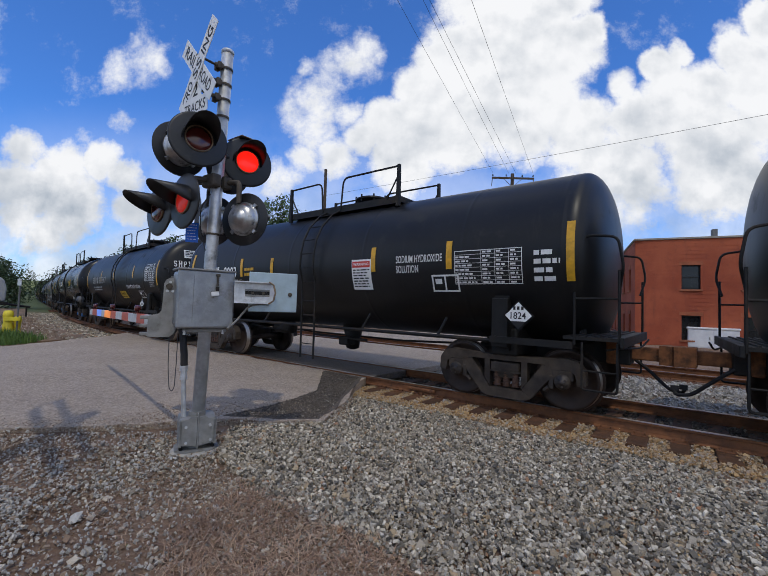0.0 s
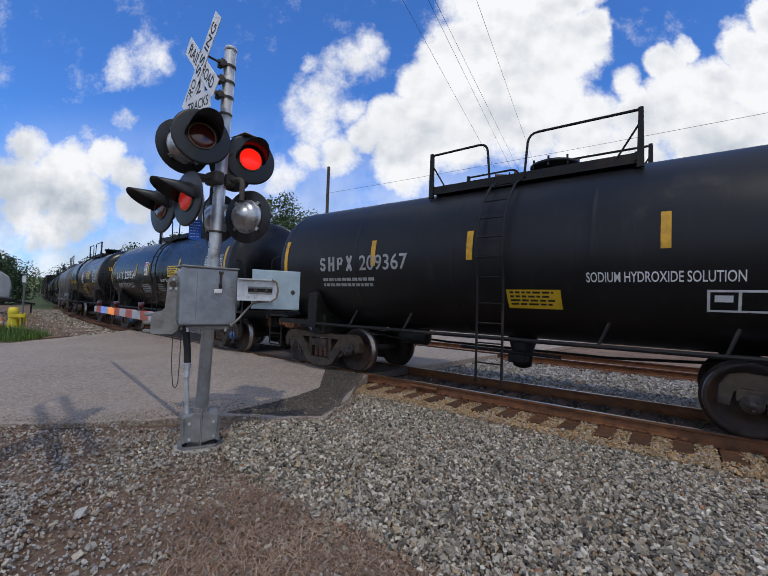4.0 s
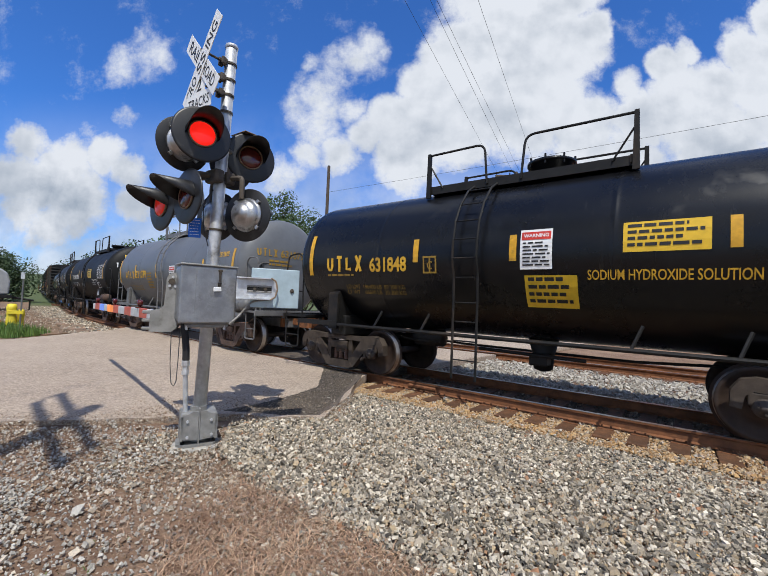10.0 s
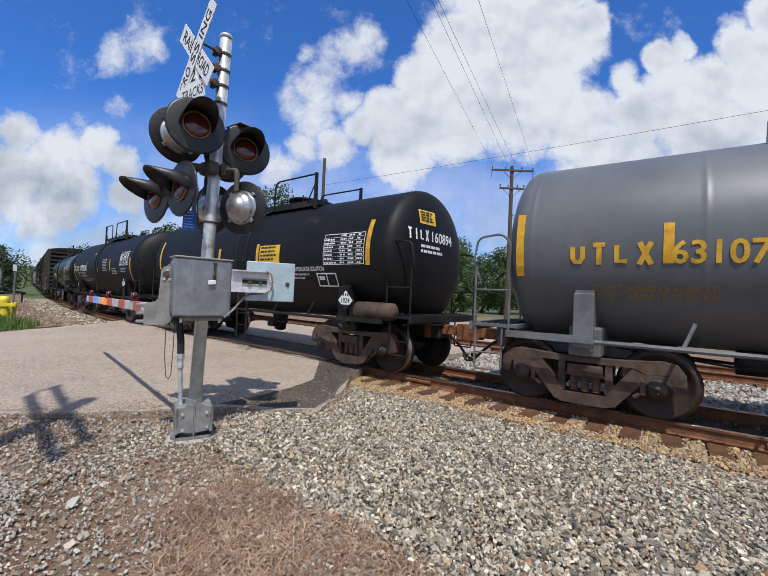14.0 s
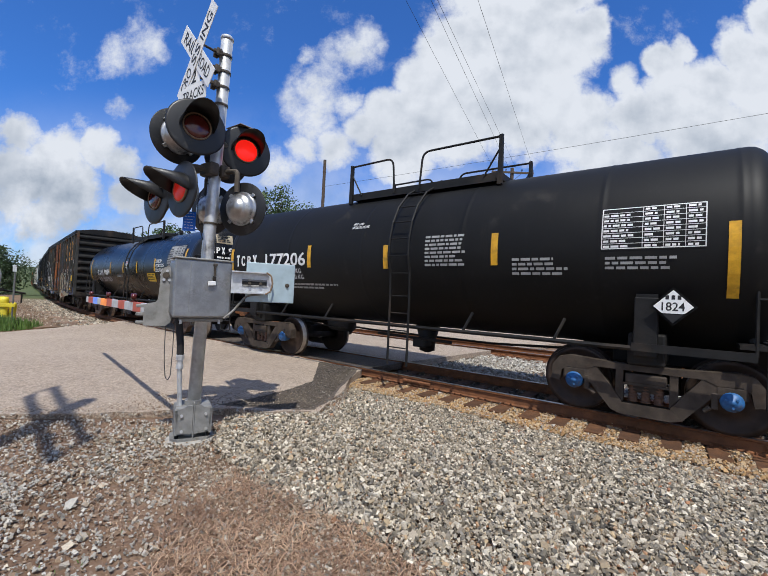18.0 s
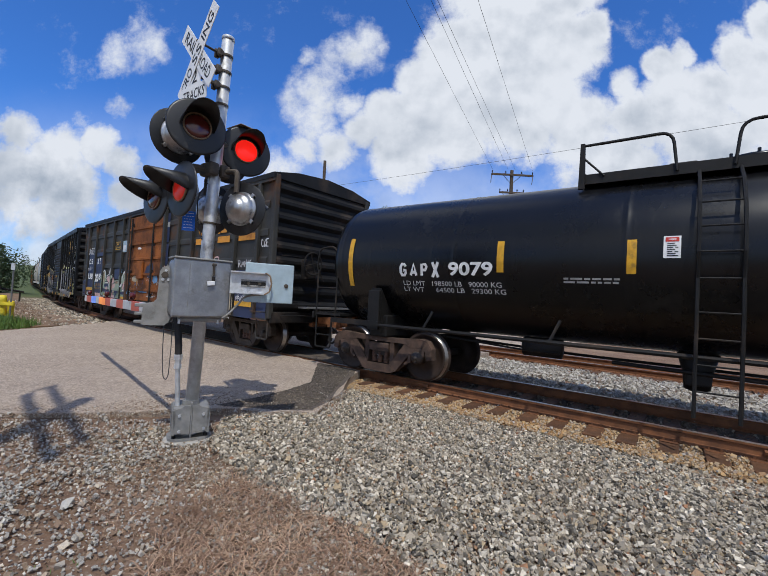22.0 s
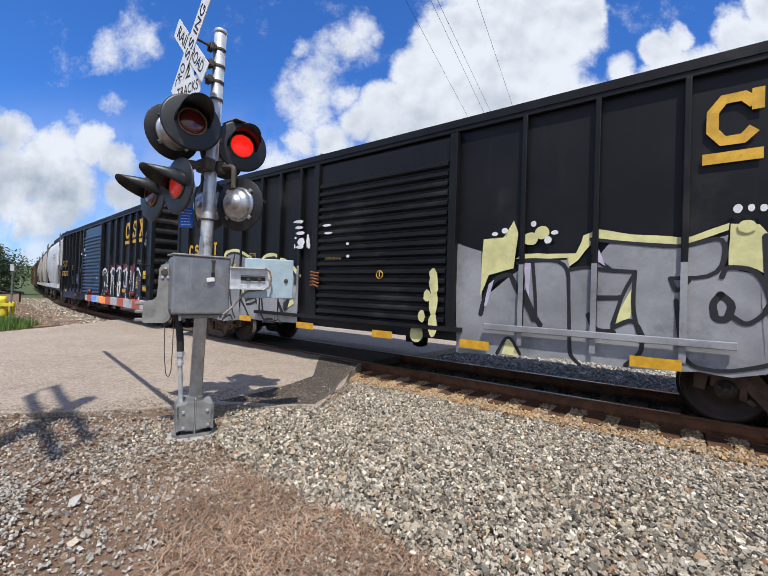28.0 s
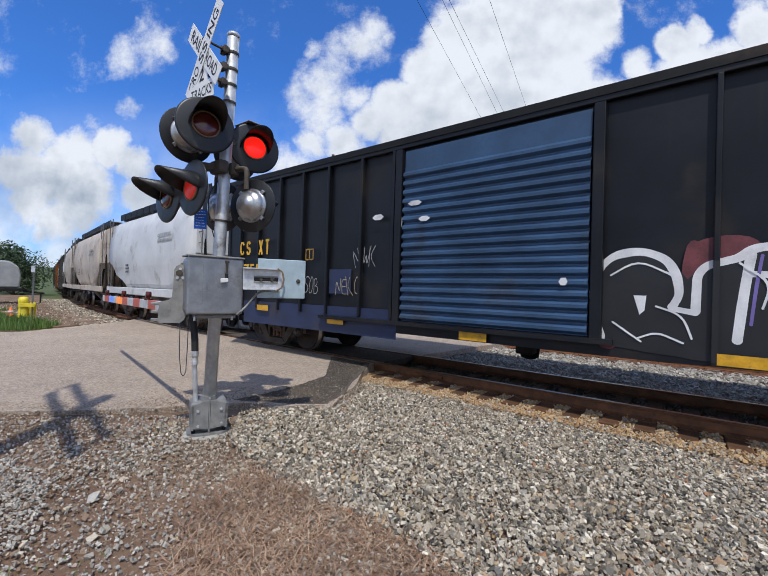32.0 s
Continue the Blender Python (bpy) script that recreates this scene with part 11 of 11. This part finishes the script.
            box(bm, (x, -0.02, h * 0.6), (0.8, 0.08, 0.9))
            part("window", bm, M["glass_dark"], shed)
            bm = bmesh.new()
            box(bm, (x, -0.03, h * 0.6 - 0.5), (0.95, 0.14, 0.09))
            part("sill", bm, M["mortar"], shed)


def utility_box():
    m = facing(V(17.0, 21.6, -0.35), (-0.55, -0.83, 0))
    ob = thing("utility_cabinet", m, "white painted metal utility cabinet with a pale lid", "cabinet")
    bm = bmesh.new()
    box(bm, (0, 0, 0.62), (2.1, 0.9, 1.0), None, 0.03)
    part("body", bm, M["white_metal"], ob)
    bm = bmesh.new()
    box(bm, (0, 0, 1.16), (2.2, 1.0, 0.10), None, 0.03)
    part("lid", bm, M["sign_white"], ob)
    bm = bmesh.new()
    box(bm, (0, 0, 0.06), (2.2, 1.0, 0.14))
    part("plinth", bm, M["concrete"], ob)
    for x in (-0.52, 0.52):
        bm = bmesh.new()
        box(bm, (x, -0.46, 0.62), (0.98, 0.02, 0.86), None, 0.004)
        door = part("door", bm, M["white_metal"], ob)
        bm = bmesh.new()
        box(bm, (x * 0.25, -0.48, 0.65), (0.03, 0.03, 0.14))
        part("handle", bm, M["black_steel"], door)


def utility_pole(x, y, top, lean=0.0, arms=(), r=0.15, label="tall weathered wooden utility pole with crossarms and insulators", turn=0.0):
    p = thing("utility_pole", Matrix.Translation((x, y, -0.4)), label, "utility pole", "poles along the line")
    bm = bmesh.new()
    rod(bm, (0, 0, -0.3), (lean, 0, top + 0.4), r, r * 0.72, 12)
    part("shaft", bm, M["pole_wood"], p)
    for z, width, drop in arms:
        m = Matrix.Translation((lean * (z / top), -0.13, z + 0.4)) @ Matrix.Rotation(turn, 4, "Z")
        bm = bmesh.new()
        box(bm, (0, 0, 0), (width, 0.10, 0.13), None, 0.012)
        arm = part("crossarm", bm, M["pole_wood"], p, "weathered timber crossarm", m)
        for s in (-1, 1):
            bm = bmesh.new()
            rod(bm, (s * 0.62, 0.06, -0.04), (0, 0.10, -0.62), 0.018, seg=6)
            part("brace", bm, M["grey_steel"], arm)
        for u in (-0.48, -0.16, 0.22, 0.48):
            bm = bmesh.new()
            lathe(bm, [(0.06, 0.0), (0.06, 0.018), (0.12, 0.018), (0.13, 0.05), (0.16, 0.055), (0.18, 0.03), (0.21, 0.045), (0.24, 0.035), (0.26, 0.0)], "z", 10, (u * width, 0, 0))
            part("insulator", bm, M["glass_dark"], arm, "dark glazed insulator")
        if drop:
            for u in (-0.49, 0.49):
                bm = bmesh.new()
                rod(bm, (u * width, -0.02, -0.02), (u * width - 0.06, -0.02, -0.62), 0.03, 0.022, 8)
                part("fuse_cutout", bm, M["grey_steel"], arm, "hanging fuse cutout")
    return p


def cable(name, a, b, sag, r, label):
    a, b = V(*a), V(*b)
    bm = bmesh.new()
    pipe(bm, [a.lerp(b, k / 24) - V(0, 0, sag * 4 * (k / 24) * (1 - k / 24)) for k in range(25)], r, 5)
    ob = part(name, bm, M["wire"], None)
    tagged(ob, label, "wire", "overhead wires", "")
    return ob


def poles_and_wires():
    utility_pole(8.3, 28, 10.95, 0.0, ((10.6, 2.9, True), (9.35, 1.7, False)), 0.16)
    utility_pole(-5.1, 30, 11.6, 0.0, (), 0.15, "plain weathered wooden pole with a flat top")
    utility_pole(24.5, 70, 7.8, 0.0, ((7.3, 2.0, False),), 0.14, "far wooden utility pole with one crossarm")
    for x0, x1 in ((6.9, -0.07), (8.0, 0.72), (8.5, 0.92), (9.7, 2.2)):
        a, b = V(x0, 27.87, 10.95), V(x1, 11.9, 10.4)
        e = b + (b - a) * 1.6
        cable("overhead_wire", a, (e.x, e.y, b.z + 0.35), 0.05, 0.006, "thin dark overhead power wire")
    d = V(15.4, 16.3, 9.5) - V(-5.1, 30, 9.6)
    e = V(15.4, 16.3, 9.5) + d * 0.9
    cable("overhead_wire", (-5.1, 30, 9.6), (e.x, e.y, 10.4), 0.25, 0.009, "thin dark overhead cable")
    cable("overhead_wire", (8.3, 27.9, 7.6), (19.0, 29.0, 5.2), 0.5, 0.014, "dark service cable sagging to the building")
    cable("overhead_wire", (8.3, 27.9, 7.9), (24.5, 69.8, 7.1), 0.5, 0.012, "dark service cable between two poles")


# ---- trees ----
def leaf_cluster(verts, faces, centre, r, count, size, rng):
    """Leaves as small bent quads facing outward at random round a centre."""
    for _ in range(count):
        d = V(rng.gauss(0, 1), rng.gauss(0, 1), rng.gauss(0, 1)).normalized()
        p = centre + d * (r * rng.random() ** 0.4)
        n = (d + V(rng.gauss(0, 0.6), rng.gauss(0, 0.6), rng.gauss(0.3, 0.6))).normalized()
        a = n.orthogonal().normalized()
        b = n.cross(a)
        ang = rng.uniform(0, 6.28)
        a, b = a * math.cos(ang) + b * math.sin(ang), b * math.cos(ang) - a * math.sin(ang)
        s = size * rng.uniform(0.6, 1.3)
        k = len(verts)
        verts.extend((p - a * s, p + b * (s * 0.55) + n * (s * 0.15), p + a * s, p - b * (s * 0.55) + n * (s * 0.15)))
        faces.append((k, k + 1, k + 2, k + 3))


def tree(x, y, height, spread, seed, leaves=5200, leaf=0.17, mat="leaf", label="broad green leafy tree with an uneven crown", low=0.22, lean=0.0):
    rng = random.Random(seed)
    t = thing("tree", Matrix.Translation((x, y, ground_z(x, y) - 0.1)), label, "tree", "trees beyond the line")
    bm = bmesh.new()
    pts = [V(lean * (k / 6) ** 1.5 + rng.uniform(-0.1, 0.1), rng.uniform(-0.1, 0.1), height * 0.72 * k / 6) for k in range(7)]
    for k, (a, b) in enumerate(zip(pts, pts[1:])):
        r0, r1 = height * 0.028 * (1 - k / 7), height * 0.028 * (1 - (k + 1) / 7)
        rod(bm, a, b, r0 + 0.02, r1 + 0.02, 9, False)
    part("trunk", bm, M["bark"], t)
    bm = bmesh.new()
    verts, faces = [], []
    clumps = []
    n = 34
    for k in range(n):
        f = (k + 0.5) / n
        h = height * (low + (0.97 - low) * f)
        prof = math.sin(math.pi * (0.18 + 0.80 * f)) ** 0.8
        ang = k * 2.399 + rng.uniform(-0.5, 0.5)
        reach = spread * prof * rng.uniform(0.45, 1.05)
        tip = V(reach * math.cos(ang) + lean * f, reach * math.sin(ang), h + rng.uniform(-0.05, 0.05) * height)
        stem = pts[min(6, int(f * 5.5))].copy()
        stem.z = min(stem.z, tip.z - 0.1 * height * (1 - f))
        rod(bm, stem, tip, height * 0.007, 0.012, 5, False)
        clumps.append((tip, spread * rng.uniform(0.20, 0.36)))
        clumps.append((stem.lerp(tip, 0.6) + V(rng.uniform(-0.3, 0.3), rng.uniform(-0.3, 0.3), 0.1), spread * rng.uniform(0.18, 0.30)))
    part("limbs", bm, M["bark"], t)
    total = sum(r * r for _, r in clumps)
    for p, r in clumps:
        leaf_cluster(verts, faces, p, r, int(leaves * r * r / total), leaf, rng)
    me = bpy.data.meshes.new("crown")
    me.from_pydata([tuple(v) for v in verts], [], faces)
    me.materials.append(M[mat])
    part("crown", me, None, t, "dense uneven crown of leaves")
    return t


def conifer(x, y, height, seed):
    rng = random.Random(seed)
    t = thing("tree", Matrix.Translation((x, y, ground_z(x, y) - 0.1)), "dark pointed evergreen tree", "tree", "trees beyond the line")
    bm = bmesh.new()
    rod(bm, (0, 0, 0), (0, 0, height), height * 0.02, 0.02, 8, False)
    part("trunk", bm, M["bark"], t)
    verts, faces = [], []
    for k in range(60):
        f = k / 60
        z = height * (0.12 + 0.88 * f)
        r = height * 0.2 * (1 - f) * rng.uniform(0.6, 1.15) + 0.12
        a = k * 2.4
        leaf_cluster(verts, faces, V(r * 0.6 * math.cos(a), r * 0.6 * math.sin(a), z), r * 0.5 + 0.12, 50, 0.16, rng)
    me = bpy.data.meshes.new("crown")
    me.from_pydata([tuple(v) for v in verts], [], faces)
    me.materials.append(M["leaf_far"])
    part("crown", me, None, t, "dark needle crown")


def trees():
    # across, depth, top over depth, spread
    for q, y, rise, spread, seed, count, mat in (
            (-0.290, 34, 0.262, 3.4, 1, 9000, "leaf"), (-0.225, 37, 0.215, 3.6, 2, 8000, "leaf"), (-0.36, 40, 0.17, 3.2, 3, 6000, "leaf"),
            (0.000, 36, 0.215, 3.4, 4, 12000, "leaf"), (0.065, 39, 0.205, 3.6, 5, 13000, "leaf"), (0.035, 33, 0.14, 2.4, 6, 9000, "leaf"), (0.115, 43, 0.185, 3.4, 27, 12000, "leaf"), (0.165, 47, 0.145, 3.4, 28, 9000, "leaf"), (0.09, 41, 0.085, 3.6, 29, 9000, "leaf"), (-0.10, 42, 0.12, 4.0, 7, 7000, "leaf"),
            (-0.545, 46, 0.150, 3.8, 8, 6500, "leaf"), (-0.60, 52, 0.130, 4.4, 9, 6500, "leaf"), (-0.47, 50, 0.12, 4.0, 10, 6000, "leaf"), (-0.67, 60, 0.095, 5.0, 11, 5000, "leaf_far"),
            (-0.74, 62, 0.085, 5.0, 12, 5000, "leaf_far"), (-0.98, 44, 0.090, 3.2, 13, 6500, "leaf_far"), (-1.06, 46, 0.098, 4.0, 14, 6000, "leaf_far"), (-0.81, 75, 0.065, 4.6, 15, 4500, "leaf_far"),
            (0.15, 60, 0.085, 4.5, 16, 4500, "leaf"), (0.235, 58, 0.115, 4.0, 17, 6000, "leaf"), (0.285, 54, 0.135, 3.6, 18, 6500, "leaf"), (0.335, 60, 0.105, 4.0, 25, 5500, "leaf_far"), (0.38, 64, 0.085, 4.5, 26, 4500, "leaf"), (0.42, 70, 0.07, 5.0, 19, 4500, "leaf_far"),
            (0.50, 66, 0.065, 4.8, 20, 4500, "leaf"), (0.53, 48, 0.06, 2.6, 24, 4500, "leaf")):
        tree(q * y, y, rise * y + 1.6, spread, seed, count, 0.125 if y < 45 else 0.17, mat)
    conifer(-0.455 * 48, 48, 0.163 * 48 + 1.6, 21)
    conifer(-0.47 * 52, 52, 0.13 * 52 + 1.6, 22)
    # distant woods, one ragged band of leaf clumps on the hills
    rng = random.Random(30)
    verts, faces = [], []
    for k in range(900):
        a = rng.uniform(-1.15, 1.25)
        r = rng.uniform(120, 380)
        x, y = r * math.sin(a), r * math.cos(a)
        if abs(x * N.x + y * N.y - lateral(x * U.x + y * U.y)) < 14:
            continue
        h = rng.uniform(3.5, 7.5)
        leaf_cluster(verts, faces, V(x, y, ground_z(x, y) + h * 0.5), h * 0.62, 46, 0.9, rng)
    me = bpy.data.meshes.new("woods")
    me.from_pydata([tuple(v) for v in verts], [], faces)
    me.materials.append(M["leaf_far"])
    ob = part("woods", me, None, None)
    tagged(ob, "dark green wooded hills along the horizon", "woods", "", "stuff")


# ---- the far left: barricade, cones, stake, covered trailer ----
def traffic_cone(x, y, h=0.7):
    c = thing("traffic_cone", Matrix.Translation((x, y, ground_z(x, y))), "orange plastic traffic cone with a square foot", "traffic cone", "cones by the road")
    bm = bmesh.new()
    lathe(bm, [(0.03, 0.15), (0.06, 0.13), (h, 0.03), (h + 0.01, 0.0)], "z", 18)
    part("body", bm, M["cone"], c)
    bm = bmesh.new()
    box(bm, (0, 0, 0.02), (0.36, 0.36, 0.04), None, 0.01)
    part("foot", bm, M["cone"], c)
    bm = bmesh.new()
    lathe(bm, [(h * 0.52, 0.094), (h * 0.72, 0.0735)], "z", 18)
    part("collar", bm, M["gate_white"], c, "pale reflective collar")


def barricade(x, y):
    b = thing("barrier", facing(V(x, y, ground_z(x, y)), (0.6, -0.8, 0)), "yellow plastic-wrapped barrier with folds", "barrier")
    rng = random.Random(3)
    for k, (dx, w, h) in enumerate(((0.0, 0.30, 0.92), (0.26, 0.24, 0.70))):
        bm = bmesh.new()
        prof = []
        for j in range(9):
            f = j / 8
            prof.append((h * f, w / 2 * (1 + 0.12 * math.sin(9 * f + k)) * (1.0 if f < 0.95 else 0.8)))
        prof.append((h + 0.02, 0.0))
        lathe(bm, prof, "z", 18, (dx, 0.1 * k, 0))
        for v in bm.verts:
            v.co += V(rng.uniform(-0.02, 0.02), rng.uniform(-0.02, 0.02), 0)
        part("wrapped_post", bm, M["barrel"], b)
    bm = bmesh.new()
    box(bm, (0.12, -0.17, 0.6), (0.5, 0.04, 0.14), None, 0.01)
    part("rail", bm, M["barrel"], b)


def stake(x, y, h):
    s = thing("marker_post", Matrix.Translation((x, y, ground_z(x, y))), "thin grey steel marker post with a small plate", "post")
    bm = bmesh.new()
    rod(bm, (0, 0, -0.05), (0.02, 0, h), 0.03, seg=8)
    part("shaft", bm, M["grey_steel"], s)
    bm = bmesh.new()
    box(bm, (0.02, -0.035, h - 0.14), (0.16, 0.008, 0.26), None, 0.002)
    part("plate", bm, M["galvanised"], s)


def covered_trailer(x, y):
    t = thing("trailer", facing(V(x, y, ground_z(x, y)), (0.78, -0.62, 0)), "dark flatbed trailer with a grey rounded load cover", "trailer")
    bm = bmesh.new()
    box(bm, (0, 0, 0.95), (5.2, 2.3, 0.22), None, 0.03)
    part("bed", bm, M["black_steel"], t)
    bm = bmesh.new()
    slab(bm, [(-2.5, 1.07), (2.45, 1.07), (2.5, 1.9), (2.35, 2.5), (1.9, 2.85), (-1.9, 2.95), (-2.4, 2.6), (-2.55, 1.9)], -1.05, 1.05)
    bmesh.ops.bevel(bm, geom=bm.edges[:], offset=0.12, segments=3, affect="EDGES", profile=0.5)
    part("load_cover", bm, M["truck_tarp"], t, "pale grey rounded load cover")
    for sx in (-1.4, -0.5, 0.4):
        for sy in (-1, 1):
            bm = bmesh.new()
            lathe(bm, [(-0.12, 0.2), (-0.13, 0.40), (-0.1, 0.46), (0.1, 0.46), (0.13, 0.40), (0.12, 0.2)], "y", 22, (0, 0, 0))
            w = part("wheel", bm, M["hose"], t, "black tyre", Matrix.Translation((sx, sy * 0.98, 0.46)))
            bm = bmesh.new()
            lathe(bm, [(-0.10, 0.0), (-0.10, 0.21), (0.10, 0.21), (0.10, 0.0)], "y", 16)
            part("rim", bm, M["grey_steel"], w)
    bm = bmesh.new()
    rod(bm, (2.6, 0, 0.9), (3.9, 0, 0.7), 0.07, seg=8)
    part("drawbar", bm, M["black_steel"], t)
    bm = bmesh.new()
    rod(bm, (3.7, 0, 0.7), (3.7, 0, 0.0), 0.05, seg=8)
    part("stand", bm, M["black_steel"], t)


def far_gate():
    """The gate on the other side of the line, lowered over the road."""
    g = thing("far_gate", Matrix.Translation((7.0, 13.5, -0.25)), "grey gate post with a lowered red and white gate arm beyond the track", "crossing gate")
    bm = bmesh.new()
    rod(bm, (0, 0, 0), (0, 0, 1.5), 0.06, seg=12)
    part("post", bm, M["galvanised"], g)
    bm = bmesh.new()
    box(bm, (0, 0, 1.15), (0.4, 0.3, 0.5), None, 0.03)
    part("gate_mechanism", bm, M["aluminium"], g)


brick_building()
utility_box()
poles_and_wires()
trees()
barricade(-15.05, 15.83)
for cx, cy in ((-15.65, 15.9), (-15.95, 15.6), (-16.6, 16.2)):
    traffic_cone(cx, cy, 0.48)
stake(-14.75, 15.9, 2.2)
covered_trailer(-27.5, 24.9)


# ---- the cloud that drifts off the sun ----
def passing_cloud(label):
    """A broad cumulus far up the line to the sun; its shade leaves the crossing."""
    rng = random.Random(12)
    bm = bmesh.new()
    bmesh.ops.create_icosphere(bm, subdivisions=4, radius=1)
    for v in bm.verts:
        d = v.co.normalized()
        k = 1 + 0.28 * noise.noise(d * 2.1) + 0.12 * noise.noise(d * 5.5) + 0.05 * noise.noise(d * 13)
        v.co = V(d.x * 330 * k, d.y * 330 * k, max(-0.28, d.z) * 120 * k)
    for f in bm.faces:
        f.smooth = True
    c = thing("cloud", Matrix.Translation(SUN_DIR * 1100), label, "cloud", "", "structure")
    part("billows", bm, M["cloud_white"], c)
    return c


def thin_cloud(share):
    """Thin cloud: part of the sun comes through it."""
    mat = material("thin white cloud", (0.80, 0.80, 0.80), 1.0, vary=0.05, scale=0.01, spec=0.0)
    n = Nodes(mat.node_tree)
    clear, mix = n.add("ShaderNodeBsdfTransparent"), n.add("ShaderNodeMixShader", i_Fac=share)
    solid = next(x for x in mat.node_tree.nodes if x.type == "BSDF_PRINCIPLED")
    end = next(x for x in mat.node_tree.nodes if x.type == "OUTPUT_MATERIAL")
    n.link(clear.outputs[0], mix.inputs[1]), n.link(solid.outputs[0], mix.inputs[2]), n.link(mix.outputs[0], end.inputs[0])
    return mat


M["cloud_white"] = thin_cloud(0.54)
CLOUD = passing_cloud("broad white cumulus cloud drifting off the sun")
M["cloud_white"] = thin_cloud(0.15)
WISP = passing_cloud("thin wisp of cloud that crosses the sun")
VEIL = passing_cloud("thin veil of cloud drifting towards the sun")


# ---- a tall pole beside the camera, of which only the shade of its crossarms falls into view ----
utility_pole(-3.50, -0.10, 9.9, 0.0, ((9.4, 2.7, True), (8.55, 2.7, False)), 0.16, "tall wooden utility pole with two long crossarms", -0.785)

# ---- what moves ----
def train_at(t):
    """How far the train has gone: steady at first, then slowly gathering speed."""
    return 4.241 * (t - 12) + (0.01414 * (t - 12) ** 2 if t > 12 else 0)


def motions():
    times = [0.5 * k for k in range(65)]
    for car, centre, reach in CARS:
        rows = []
        for t in times:
            s = centre + train_at(t)
            a, b = on_track(s + reach, GAUGE / 2), on_track(s - reach, GAUGE / 2)
            rows.append((t, Matrix.Translation((a + b) / 2) @ Matrix.Rotation(math.atan2(a.y - b.y, a.x - b.x), 4, "Z")))
        walk(car, rows)
    ticks = [k * 4 / 30 for k in range(241)]
    turns = [(train_at(t) - train_at(0)) / WHEEL_R for t in ticks]
    for wheel, x in WHEELS:
        walk(wheel, [(t, Matrix.Translation((x, 0, WHEEL_R)) @ Matrix.Rotation(a, 4, "Y")) for t, a in zip(ticks, turns)])

    # the two sides flash in turn by turning their lenses over, with a few dead spells
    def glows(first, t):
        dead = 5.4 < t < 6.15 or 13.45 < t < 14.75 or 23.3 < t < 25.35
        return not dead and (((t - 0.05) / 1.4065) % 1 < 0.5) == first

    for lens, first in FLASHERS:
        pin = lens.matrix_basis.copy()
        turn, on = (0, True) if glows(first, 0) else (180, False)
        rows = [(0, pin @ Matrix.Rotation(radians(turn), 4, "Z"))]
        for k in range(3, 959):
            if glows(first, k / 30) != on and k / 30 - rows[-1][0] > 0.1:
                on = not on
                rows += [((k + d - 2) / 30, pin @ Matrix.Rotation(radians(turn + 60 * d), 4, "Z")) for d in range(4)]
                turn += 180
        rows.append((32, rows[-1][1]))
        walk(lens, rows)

    away = V(-math.cos(SUN_AZ), math.sin(SUN_AZ), 0)
    home = SUN_DIR * 1100
    walk(CLOUD, [(t, Matrix.Translation(home + away * d)) for t, d in ((0, 150), (6.5, 235), (7.8, 265), (8.4, 296), (9.0, 329), (9.4, 385), (11.2, 560), (14, 640), (32, 1000))])
    walk(WISP, [(t, Matrix.Translation(home - away * d + V(0, 0, 90))) for t, d in ((0, 1500), (17, 700), (18.8, 420), (20.4, 240), (22.4, -240), (23.8, -420), (26, -700), (32, -1300))])
    walk(VEIL, [(t, Matrix.Translation(home - away * d + V(0, 0, 250))) for t, d in ((0, 1500), (24, 900), (29.6, 480), (30.3, 380), (31.0, 310), (32, 300))])


motions()
